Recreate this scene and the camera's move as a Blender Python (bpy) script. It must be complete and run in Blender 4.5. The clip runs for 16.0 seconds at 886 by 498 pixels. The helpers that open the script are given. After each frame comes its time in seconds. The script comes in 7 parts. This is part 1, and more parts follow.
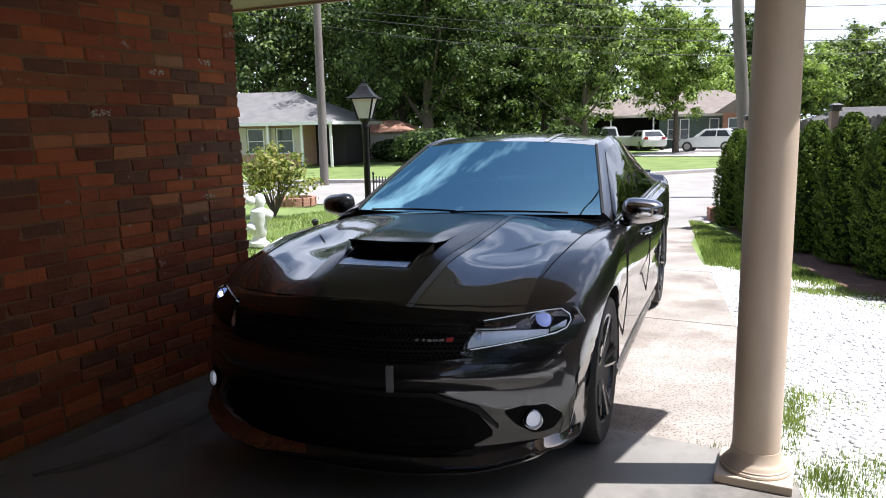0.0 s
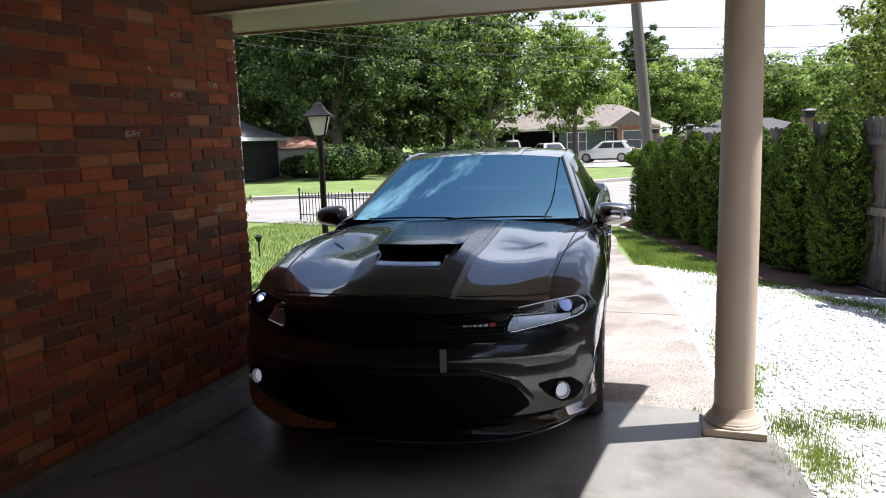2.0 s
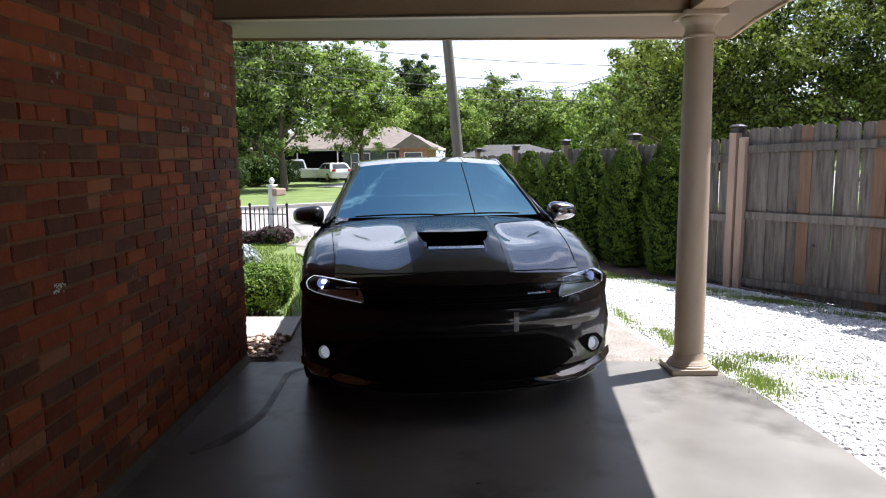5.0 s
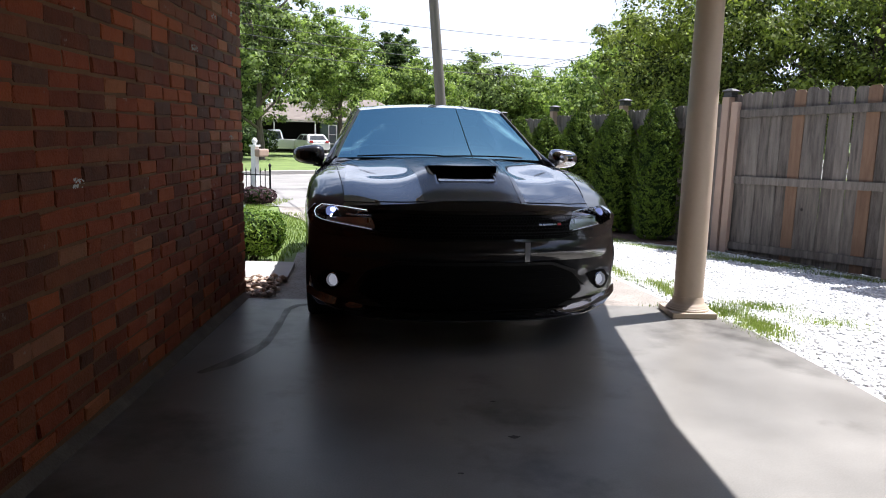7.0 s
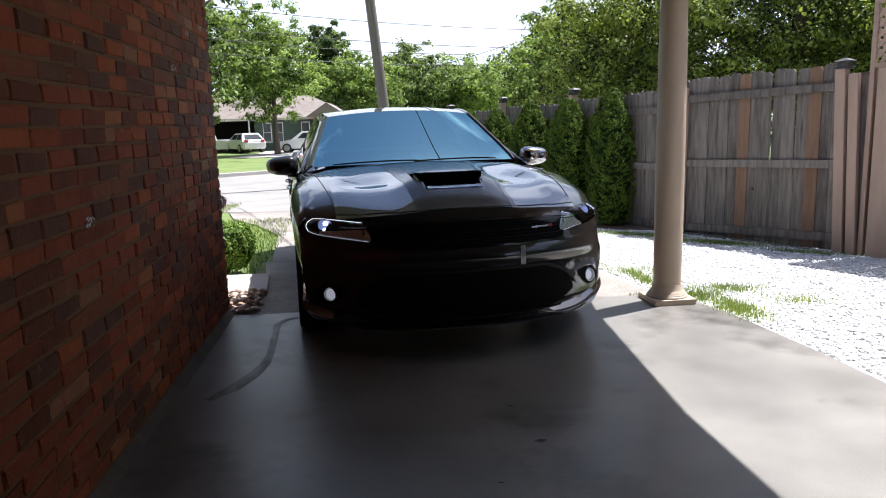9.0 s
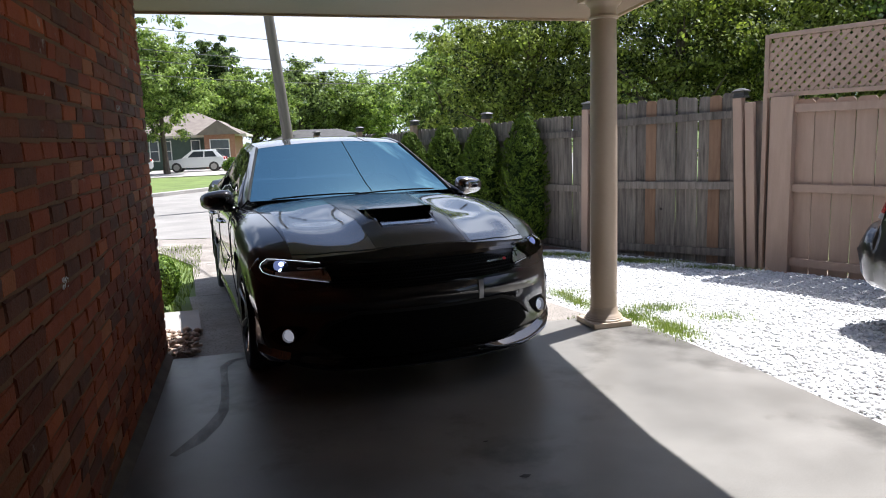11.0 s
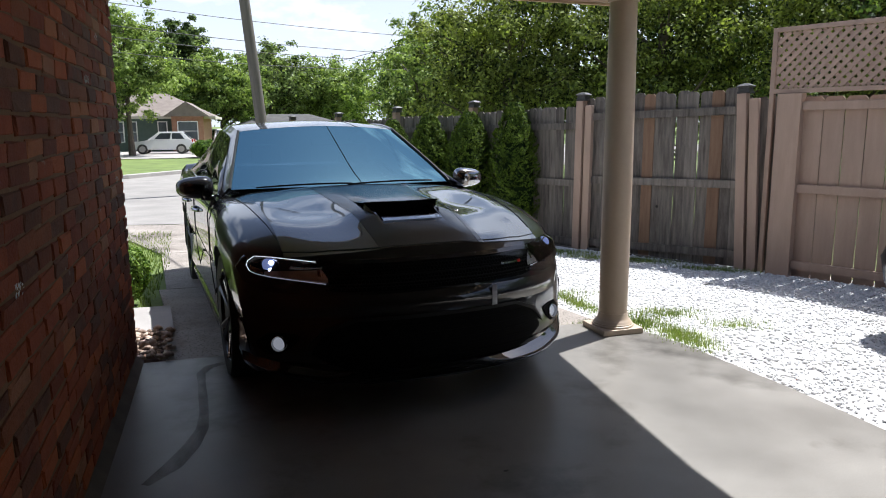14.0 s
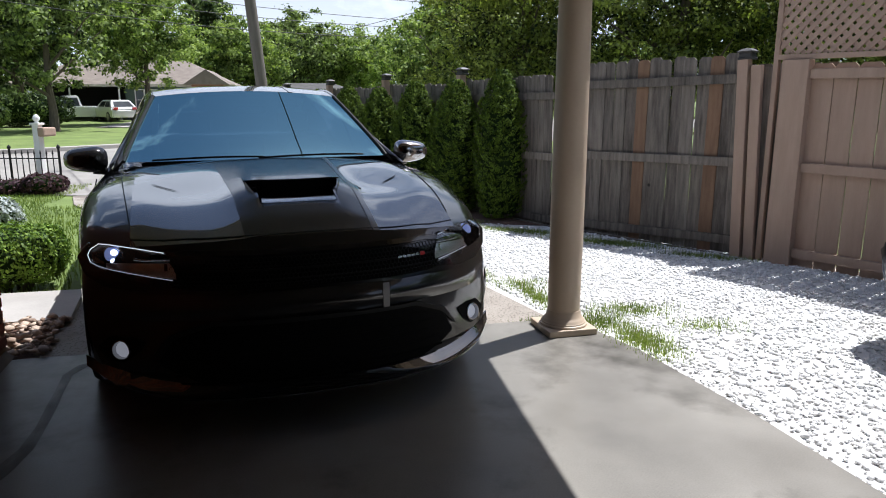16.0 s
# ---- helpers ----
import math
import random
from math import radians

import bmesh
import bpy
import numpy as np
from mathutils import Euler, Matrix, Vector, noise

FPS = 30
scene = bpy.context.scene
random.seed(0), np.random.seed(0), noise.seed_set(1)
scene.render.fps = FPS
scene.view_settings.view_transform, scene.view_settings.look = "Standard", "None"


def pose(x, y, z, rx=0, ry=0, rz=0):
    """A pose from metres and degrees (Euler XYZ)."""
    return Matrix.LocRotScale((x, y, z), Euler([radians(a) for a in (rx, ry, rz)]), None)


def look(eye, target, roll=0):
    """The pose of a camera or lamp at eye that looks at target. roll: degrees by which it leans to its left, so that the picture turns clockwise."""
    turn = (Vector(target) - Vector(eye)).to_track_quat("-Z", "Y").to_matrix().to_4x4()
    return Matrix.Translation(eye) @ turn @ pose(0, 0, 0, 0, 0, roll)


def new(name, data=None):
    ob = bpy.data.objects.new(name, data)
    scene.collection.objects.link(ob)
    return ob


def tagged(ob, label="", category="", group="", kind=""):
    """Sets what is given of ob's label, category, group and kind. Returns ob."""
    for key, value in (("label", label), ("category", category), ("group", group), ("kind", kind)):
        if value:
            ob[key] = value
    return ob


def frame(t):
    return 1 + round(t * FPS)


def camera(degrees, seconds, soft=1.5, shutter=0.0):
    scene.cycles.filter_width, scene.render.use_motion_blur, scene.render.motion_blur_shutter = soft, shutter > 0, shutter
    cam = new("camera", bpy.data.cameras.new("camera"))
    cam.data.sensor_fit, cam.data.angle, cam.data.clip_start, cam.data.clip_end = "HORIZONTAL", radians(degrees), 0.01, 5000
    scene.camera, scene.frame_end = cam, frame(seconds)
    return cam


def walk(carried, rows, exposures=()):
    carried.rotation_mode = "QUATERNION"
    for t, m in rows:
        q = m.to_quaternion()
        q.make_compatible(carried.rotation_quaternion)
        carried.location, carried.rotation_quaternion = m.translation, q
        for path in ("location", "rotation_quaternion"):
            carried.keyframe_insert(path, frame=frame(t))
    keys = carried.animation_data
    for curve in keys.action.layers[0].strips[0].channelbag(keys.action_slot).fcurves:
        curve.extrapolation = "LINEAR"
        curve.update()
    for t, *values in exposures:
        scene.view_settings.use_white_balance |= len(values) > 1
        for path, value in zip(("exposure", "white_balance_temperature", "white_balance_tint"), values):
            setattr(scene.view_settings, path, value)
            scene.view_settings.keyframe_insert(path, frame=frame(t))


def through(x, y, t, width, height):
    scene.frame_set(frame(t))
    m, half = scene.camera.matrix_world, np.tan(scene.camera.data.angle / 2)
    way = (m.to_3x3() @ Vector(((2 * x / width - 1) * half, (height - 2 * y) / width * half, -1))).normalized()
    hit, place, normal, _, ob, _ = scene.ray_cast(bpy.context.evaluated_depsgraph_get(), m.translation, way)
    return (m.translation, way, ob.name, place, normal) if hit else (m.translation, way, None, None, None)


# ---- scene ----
# ---- camera ----
cam = camera(63.6, 16.0, 1.0)
PATH = [
    (0, (0.154, -3.108, 1.479), (-0.758, -1.36, 1.144), -1.3),
    (0.5, (0.189, -3.263, 1.498), (-0.721, -1.507, 1.202), -1.7),
    (0.7, (0.217, -3.372, 1.478), (-0.552, -1.551, 1.174), -3.1),
    (1, (0.165, -3.505, 1.495), (-0.655, -1.71, 1.168), -3.1),
    (1.5, (-0.034, -3.654, 1.481), (-0.854, -1.859, 1.155), -3.9),
    (2, (-0.198, -3.742, 1.502), (-0.864, -1.88, 1.199), -2.0),
    (2.5, (-0.399, -3.921, 1.526), (-0.797, -2.0, 1.137), -2.1),
    (3, (-0.68, -4.086, 1.508), (-0.893, -2.121, 1.203), -3.4),
    (3.5, (-0.958, -4.251, 1.551), (-1.24, -2.304, 1.191), -3.0),
    (4, (-1.184, -4.476, 1.569), (-1.31, -2.499, 1.294), -3.6),
    (4.2, (-1.272, -4.531, 1.547), (-1.398, -2.553, 1.28), -2.4),
    (6.3, (-1.736, -4.669, 1.242), (-1.665, -2.686, 0.994), 0.5),
    (6.5, (-1.745, -4.665, 1.209), (-1.689, -2.685, 0.938), 0.8),
    (7, (-1.745, -4.652, 1.158), (-1.705, -2.677, 0.841), 1.2),
    (7.5, (-1.791, -4.634, 1.142), (-1.76, -2.661, 0.817), 0.8),
    (8, (-1.875, -4.667, 1.175), (-1.847, -2.697, 0.831), -0.5),
    (8.5, (-1.963, -4.676, 1.219), (-1.837, -2.708, 0.889), -0.5),
    (9, (-2.044, -4.658, 1.262), (-1.84, -2.699, 0.916), -1.7),
    (9.5, (-2.169, -4.624, 1.321), (-1.916, -2.668, 0.99), -3.7),
    (10, (-2.279, -4.619, 1.355), (-1.882, -2.689, 1.017), -1.9),
    (10.2, (-2.308, -4.624, 1.391), (-1.857, -2.704, 1.06), -2.5),
    (12.3, (-2.418, -4.529, 1.397), (-1.901, -2.621, 1.088), -1.9),
    (12.5, (-2.42, -4.469, 1.395), (-1.903, -2.568, 1.055), -2.0),
    (13, (-2.404, -4.364, 1.409), (-1.848, -2.474, 1.062), -1.5),
    (13.5, (-2.47, -4.218, 1.392), (-1.86, -2.348, 1.03), -0.5),
    (14, (-2.475, -4.165, 1.388), (-1.9, -2.281, 1.043), -0.4),
    (14.5, (-2.333, -4.103, 1.37), (-1.801, -2.218, 0.964), -0.1),
    (15, (-2.049, -3.994, 1.397), (-1.479, -2.114, 1.018), -2.0),
    (15.5, (-1.887, -3.859, 1.356), (-1.349, -1.967, 0.993), 0.8),
    (16, (-1.715, -3.732, 1.356), (-1.219, -1.841, 0.934), 0.1),
]
walk(cam, [(t, look(eye, target, roll)) for t, eye, target, roll in PATH], [(0.0, 1.060, 5980, 15), (2.3, 1.039, 5980, 15), (3.0, 0.943, 5980, 15), (3.5, 0.865, 5980, 15), (4.0, 0.943, 5980, 15), (6.5, 1.05, 5960, 15), (8.5, 1.09, 5960, 15), (10.0, 1.03, 5960, 14), (12.5, 0.785, 5960, 13), (14.5, 0.742, 5980, 12), (15.0, 0.731, 5980, 12), (16.0, 0.572, 5980, 12)])
# ---- daylight: high sun from ahead and to the right, thin white clouds ----
SUN_DIR = Vector((0.45, 0.20, 1.0)).normalized()
world = bpy.data.worlds.new("sky")
scene.world = world
world.use_nodes = True
wn, wl = world.node_tree.nodes, world.node_tree.links
wn.clear()
sky = wn.new("ShaderNodeTexSky")
sky.sky_type = "NISHITA"
sky.sun_disc = False
sky.sun_elevation = math.asin(SUN_DIR.z)
sky.sun_rotation = math.atan2(SUN_DIR.x, SUN_DIR.y)
sky.dust_density = 2.0
wcoord = wn.new("ShaderNodeTexCoord")
wmap = wn.new("ShaderNodeMapping")
wmap.inputs["Scale"].default_value = (1.0, 1.0, 2.2)
wl.new(wcoord.outputs["Generated"], wmap.inputs["Vector"])
wnoise = wn.new("ShaderNodeTexNoise")
wnoise.inputs["Scale"].default_value = 3.4
wnoise.inputs["Detail"].default_value = 7.0
wnoise.inputs["Roughness"].default_value = 0.58
wl.new(wmap.outputs["Vector"], wnoise.inputs["Vector"])
wramp = wn.new("ShaderNodeValToRGB")
wramp.color_ramp.elements[0].position = 0.45
wramp.color_ramp.elements[0].color = (0, 0, 0, 1)
wramp.color_ramp.elements[1].position = 0.60
wramp.color_ramp.elements[1].color = (1, 1, 1, 1)
wsep = wn.new("ShaderNodeSeparateXYZ")
wl.new(wcoord.outputs["Generated"], wsep.inputs[0])
wthin = wn.new("ShaderNodeMapRange")                # cloud banks below, thinning to clear blue overhead
for nm_, val_ in (("From Min", 0.25), ("From Max", 0.80), ("To Min", 0.05), ("To Max", -0.14)):
    wthin.inputs[nm_].default_value = val_
wl.new(wsep.outputs["Z"], wthin.inputs["Value"])
wbias = wn.new("ShaderNodeMath")
wl.new(wnoise.outputs["Fac"], wbias.inputs[0])
wl.new(wthin.outputs[0], wbias.inputs[1])
wl.new(wbias.outputs[0], wramp.inputs["Fac"])
wmix = wn.new("ShaderNodeMix")
wmix.data_type = "RGBA"
whaze = wn.new("ShaderNodeMapRange")
for nm_, val_ in (("From Min", 0.08), ("From Max", 0.42), ("To Min", 0.85), ("To Max", 0.0)):
    whaze.inputs[nm_].default_value = val_
wl.new(wsep.outputs["Z"], whaze.inputs["Value"])
wsum = wn.new("ShaderNodeMath")
wsum.operation = "MAXIMUM"
wl.new(wramp.outputs["Color"], wsum.inputs[0])
wl.new(whaze.outputs[0], wsum.inputs[1])
wmix.inputs["B"].default_value = (9.3, 9.9, 10.9, 1)
wl.new(wsum.outputs[0], wmix.inputs["Factor"])
wl.new(sky.outputs["Color"], wmix.inputs["A"])
wbg = wn.new("ShaderNodeBackground")
wbg.inputs["Strength"].default_value = 0.072
wl.new(wmix.outputs["Result"], wbg.inputs["Color"])
wout = wn.new("ShaderNodeOutputWorld")
wl.new(wbg.outputs["Background"], wout.inputs["Surface"])

sun_data = bpy.data.lights.new("sun", "SUN")
sun_data.energy = 5.0
sun_data.angle = radians(0.53)
sun_data.color = (1.0, 0.975, 0.93)
sun = new("sun", sun_data)
sun.matrix_world = Matrix.Translation((8, 6, 20)) @ SUN_DIR.to_track_quat("Z", "Y").to_matrix().to_4x4()
# ---- materials ----
def hexless(c):
    return (c[0], c[1], c[2], 1.0)


def surface(name, low, high, scale=6.0, fine=60.0, rough=0.7, spread=0.12, bump=0.15, metal=0.0, coat=0.0,
            vary="", amount=0.35, spec=0.5, stretch=(1, 1, 1), stain=None, stain_scale=1.2, stain_at=0.58):
    """Colour between low and high by noise at two sizes, with bump. vary: "object" or "island" shifts each piece.
    stain: a third colour that shows in blotches."""
    m = bpy.data.materials.new(name)
    m.use_nodes = True
    n, l = m.node_tree.nodes, m.node_tree.links
    b = n["Principled BSDF"]
    co = n.new("ShaderNodeTexCoord")
    mp = n.new("ShaderNodeMapping")
    mp.inputs["Scale"].default_value = stretch
    l.new(co.outputs["Object"], mp.inputs["Vector"])
    vec = mp.outputs["Vector"]
    pick = None
    if vary:
        if vary == "object":
            src = n.new("ShaderNodeObjectInfo").outputs["Random"]
        else:
            src = n.new("ShaderNodeNewGeometry").outputs["Random Per Island"]
        pick = src
        shift = n.new("ShaderNodeVectorMath")
        shift.operation = "MULTIPLY_ADD"
        comb = n.new("ShaderNodeCombineXYZ")
        for k in range(3):
            l.new(src, comb.inputs[k])
        l.new(comb.outputs[0], shift.inputs[0])
        shift.inputs[1].default_value = (37.0, 53.0, 71.0)
        l.new(vec, shift.inputs[2])
        vec = shift.outputs[0]
    n1 = n.new("ShaderNodeTexNoise")
    n1.inputs["Scale"].default_value = scale
    n1.inputs["Detail"].default_value = 4
    n2 = n.new("ShaderNodeTexNoise")
    n2.inputs["Scale"].default_value = fine
    n2.inputs["Detail"].default_value = 3
    for t in (n1, n2):
        l.new(vec, t.inputs["Vector"])
    add = n.new("ShaderNodeMath")
    add.operation = "MULTIPLY_ADD"
    l.new(n2.outputs["Fac"], add.inputs[0])
    add.inputs[1].default_value = 0.45
    mul = n.new("ShaderNodeMath")
    mul.operation = "MULTIPLY_ADD"
    l.new(n1.outputs["Fac"], mul.inputs[0])
    mul.inputs[1].default_value = 1.3
    mul.inputs[2].default_value = -0.35
    l.new(mul.outputs[0], add.inputs[2])
    fac = add.outputs[0]
    if pick is not None:
        pm = n.new("ShaderNodeMath")
        pm.operation = "MULTIPLY_ADD"
        l.new(pick, pm.inputs[0])
        pm.inputs[1].default_value = amount * 2
        pm.inputs[2].default_value = -amount
        ps = n.new("ShaderNodeMath")
        l.new(pm.outputs[0], ps.inputs[0])
        l.new(fac, ps.inputs[1])
        fac = ps.outputs[0]
    mix = n.new("ShaderNodeMix")
    mix.data_type = "RGBA"
    mix.inputs["A"].default_value = hexless(low)
    mix.inputs["B"].default_value = hexless(high)
    l.new(fac, mix.inputs["Factor"])
    col = mix.outputs["Result"]
    if stain is not None:
        n3 = n.new("ShaderNodeTexNoise")
        n3.inputs["Scale"].default_value = stain_scale
        n3.inputs["Detail"].default_value = 6
        n3.inputs["Roughness"].default_value = 0.62
        l.new(vec, n3.inputs["Vector"])
        mr = n.new("ShaderNodeMapRange")
        mr.inputs["From Min"].default_value = stain_at
        mr.inputs["From Max"].default_value = stain_at + 0.14
        l.new(n3.outputs["Fac"], mr.inputs["Value"])
        mx = n.new("ShaderNodeMix")
        mx.data_type = "RGBA"
        l.new(mr.outputs[0], mx.inputs["Factor"])
        l.new(col, mx.inputs["A"])
        mx.inputs["B"].default_value = hexless(stain)
        col = mx.outputs["Result"]
    l.new(col, b.inputs["Base Color"])
    rr = n.new("ShaderNodeMapRange")
    rr.inputs["To Min"].default_value = max(0.02, rough - spread)
    rr.inputs["To Max"].default_value = min(1.0, rough + spread)
    l.new(n1.outputs["Fac"], rr.inputs["Value"])
    l.new(rr.outputs[0], b.inputs["Roughness"])
    b.inputs["Metallic"].default_value = metal
    b.inputs["Coat Weight"].default_value = coat
    b.inputs["Coat Roughness"].default_value = 0.02
    b.inputs["Specular IOR Level"].default_value = spec
    if bump:
        bp = n.new("ShaderNodeBump")
        bp.inputs["Strength"].default_value = bump
        bp.inputs["Distance"].default_value = 0.01
        l.new(add.outputs[0], bp.inputs["Height"])
        l.new(bp.outputs[0], b.inputs["Normal"])
    return m


def glow(name, color, strength):
    m = bpy.data.materials.new(name)
    m.use_nodes = True
    b = m.node_tree.nodes["Principled BSDF"]
    b.inputs["Base Color"].default_value = hexless(color)
    b.inputs["Emission Color"].default_value = hexless(color)
    b.inputs["Emission Strength"].default_value = strength
    return m


def leafy(name, low, high, through=0.35, amount=0.9, clump=1.1, swing=1.9):
    """Leaves: colour by leaf, with light passing through."""
    m = bpy.data.materials.new(name)
    m.use_nodes = True
    n, l = m.node_tree.nodes, m.node_tree.links
    b = n["Principled BSDF"]
    geo = n.new("ShaderNodeNewGeometry")
    co = n.new("ShaderNodeTexCoord")
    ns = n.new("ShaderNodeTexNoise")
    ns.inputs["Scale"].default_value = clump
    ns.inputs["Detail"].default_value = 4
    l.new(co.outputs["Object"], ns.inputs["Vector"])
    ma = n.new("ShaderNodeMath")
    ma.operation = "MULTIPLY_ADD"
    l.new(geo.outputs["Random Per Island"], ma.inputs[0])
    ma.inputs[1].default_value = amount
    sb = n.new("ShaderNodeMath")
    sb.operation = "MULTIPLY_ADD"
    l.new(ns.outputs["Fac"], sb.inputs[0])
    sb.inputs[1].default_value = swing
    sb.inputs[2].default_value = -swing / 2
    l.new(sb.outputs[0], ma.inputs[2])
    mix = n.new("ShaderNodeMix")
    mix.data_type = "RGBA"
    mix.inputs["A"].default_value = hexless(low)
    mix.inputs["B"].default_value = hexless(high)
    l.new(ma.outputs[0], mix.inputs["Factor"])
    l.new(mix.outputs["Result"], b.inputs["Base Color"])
    b.inputs["Roughness"].default_value = 0.55
    b.inputs["Specular IOR Level"].default_value = 0.2
    tr = n.new("ShaderNodeBsdfTranslucent")
    gain = n.new("ShaderNodeMix")
    gain.data_type = "RGBA"
    gain.blend_type = "MULTIPLY"
    gain.inputs["Factor"].default_value = 1.0
    gain.inputs["B"].default_value = (1.45, 1.6, 0.72, 1)
    l.new(mix.outputs["Result"], gain.inputs["A"])
    l.new(gain.outputs["Result"], tr.inputs["Color"])
    ms = n.new("ShaderNodeMixShader")
    ms.inputs["Fac"].default_value = through
    l.new(b.outputs[0], ms.inputs[1])
    l.new(tr.outputs[0], ms.inputs[2])
    l.new(ms.outputs[0], n["Material Output"].inputs["Surface"])
    return m


def pane_glass(name, tint, ior=1.5, sheen=(1, 1, 1)):
    """Thin glass: see-through with a tint, and a mirror by its Fresnel gloss."""
    m = bpy.data.materials.new(name)
    m.use_nodes = True
    n, l = m.node_tree.nodes, m.node_tree.links
    n.remove(n["Principled BSDF"])
    tr = n.new("ShaderNodeBsdfTransparent")
    tr.inputs["Color"].default_value = hexless(tint)
    gl = n.new("ShaderNodeBsdfGlossy")
    gl.inputs["Roughness"].default_value = 0.01
    gl.inputs["Color"].default_value = hexless(sheen)
    fr = n.new("ShaderNodeFresnel")
    fr.inputs["IOR"].default_value = ior
    ms = n.new("ShaderNodeMixShader")
    l.new(fr.outputs[0], ms.inputs["Fac"])
    l.new(tr.outputs[0], ms.inputs[1])
    l.new(gl.outputs[0], ms.inputs[2])
    l.new(ms.outputs[0], n["Material Output"].inputs["Surface"])
    return m


M_CONCRETE = surface("concrete", (0.118, 0.108, 0.092), (0.345, 0.322, 0.282), 1.6, 160, 0.36, 0.16, 0.06, spec=0.25, stain=(0.085, 0.077, 0.063), stain_scale=0.9, stain_at=0.52)
M_FOOTING = surface("rough_footing", (0.09, 0.07, 0.052), (0.22, 0.18, 0.14), 7, 90, 0.9, 0.08, 0.6)
M_DRIVE = surface("driveway_concrete", (0.17, 0.145, 0.12), (0.47, 0.42, 0.36), 2.2, 170, 0.88, 0.1, 0.6, stain=(0.19, 0.16, 0.13), stain_scale=1.2, stain_at=0.5)
M_ROAD = surface("chip_seal_road", (0.18, 0.168, 0.15), (0.35, 0.328, 0.295), 1.2, 22, 0.9, 0.08, 0.4)
M_KERB = surface("kerb_concrete", (0.30, 0.28, 0.255), (0.46, 0.43, 0.395), 3, 60, 0.85)
M_MORTAR = surface("mortar", (0.165, 0.077, 0.034), (0.30, 0.155, 0.072), 3, 70, 0.95, 0.05, 0.7, stain=(0.36, 0.27, 0.18), stain_scale=7, stain_at=0.66)
M_PAINT = surface("tan_paint", (0.44, 0.342, 0.245), (0.52, 0.41, 0.30), 3, 45, 0.5, 0.08, 0.04)
M_BEAM = surface("beam_paint", (0.42, 0.295, 0.175), (0.50, 0.36, 0.22), 2, 40, 0.55, 0.08, 0.05)
# ceiling out of view, coloured near-black to cut bounce and darken hood reflections
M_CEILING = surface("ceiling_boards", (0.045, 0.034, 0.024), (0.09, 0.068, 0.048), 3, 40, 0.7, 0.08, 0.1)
# soffit coloured darker than the beam so its reflection in the hood stays dark
M_SOFFIT = surface("darkened_soffit", (0.21, 0.148, 0.09), (0.27, 0.195, 0.125), 2, 40, 0.6, 0.08, 0.05)
M_GREYWOOD = surface("weathered_board", (0.030, 0.025, 0.020), (0.255, 0.219, 0.183), 5, 70, 0.9, 0.06, 0.8, vary="object", amount=0.16, stretch=(5, 5, 0.55), stain=(0.055, 0.042, 0.034), stain_scale=2.2, stain_at=0.58)


def add_spots(m, scale, radius, color, share=1.0):
    """Small dark knots scattered over a surface."""
    n, l = m.node_tree.nodes, m.node_tree.links
    b = n["Principled BSDF"]
    old = b.inputs["Base Color"].links[0].from_socket
    co = n.new("ShaderNodeTexCoord")
    rnd = n.new("ShaderNodeObjectInfo")
    cmb = n.new("ShaderNodeCombineXYZ")
    l.new(rnd.outputs["Random"], cmb.inputs[0])
    l.new(rnd.outputs["Random"], cmb.inputs[2])
    vm = n.new("ShaderNodeVectorMath")
    vm.operation = "MULTIPLY_ADD"
    l.new(cmb.outputs[0], vm.inputs[0])
    vm.inputs[1].default_value = (13.0, 0.0, 29.0)
    l.new(co.outputs["Object"], vm.inputs[2])
    vo = n.new("ShaderNodeTexVoronoi")
    vo.inputs["Scale"].default_value = scale
    l.new(vm.outputs[0], vo.inputs["Vector"])
    mr = n.new("ShaderNodeMapRange")
    mr.inputs["From Min"].default_value = radius * scale
    mr.inputs["From Max"].default_value = radius * scale * 0.5
    l.new(vo.outputs["Distance"], mr.inputs["Value"])
    mx = n.new("ShaderNodeMix")
    mx.data_type = "RGBA"
    l.new(mr.outputs[0], mx.inputs["Factor"])
    l.new(old, mx.inputs["A"])
    mx.inputs["B"].default_value = hexless(color)
    l.new(mx.outputs["Result"], b.inputs["Base Color"])


add_spots(M_DRIVE, 60, 0.0065, (0.13, 0.105, 0.08))
add_spots(M_GREYWOOD, 2.6, 0.024, (0.022, 0.017, 0.014))
M_REDWOOD = surface("newer_board", (0.12, 0.068, 0.04), (0.25, 0.15, 0.09), 5, 55, 0.9, 0.06, 0.4, vary="object", amount=0.2, stretch=(5, 5, 0.55))
M_TANWOOD = surface("tan_stained_wood", (0.30, 0.205, 0.15), (0.42, 0.30, 0.225), 4, 60, 0.8, 0.08, 0.3, vary="object", amount=0.15, stretch=(4, 4, 0.5))
M_DARKCAP = surface("dark_cap", (0.02, 0.018, 0.016), (0.05, 0.045, 0.04), 9, 60, 0.5)
M_IRON = surface("black_iron", (0.008, 0.008, 0.009), (0.02, 0.02, 0.02), 12, 80, 0.5, 0.1, 0.1, spec=0.2)
M_FROST = surface("frosted_pane", (0.72, 0.70, 0.66), (0.82, 0.80, 0.76), 6, 50, 0.4)
M_WHITE = surface("white_paint", (0.72, 0.71, 0.69), (0.82, 0.81, 0.79), 5, 60, 0.5)
M_PLASTER = surface("white_plaster", (0.66, 0.65, 0.62), (0.82, 0.81, 0.78), 9, 60, 0.7, 0.1, 0.3)
M_BARK = surface("bark", (0.055, 0.042, 0.032), (0.15, 0.12, 0.095), 6, 30, 0.95, 0.04, 0.8, stretch=(3, 3, 0.6))
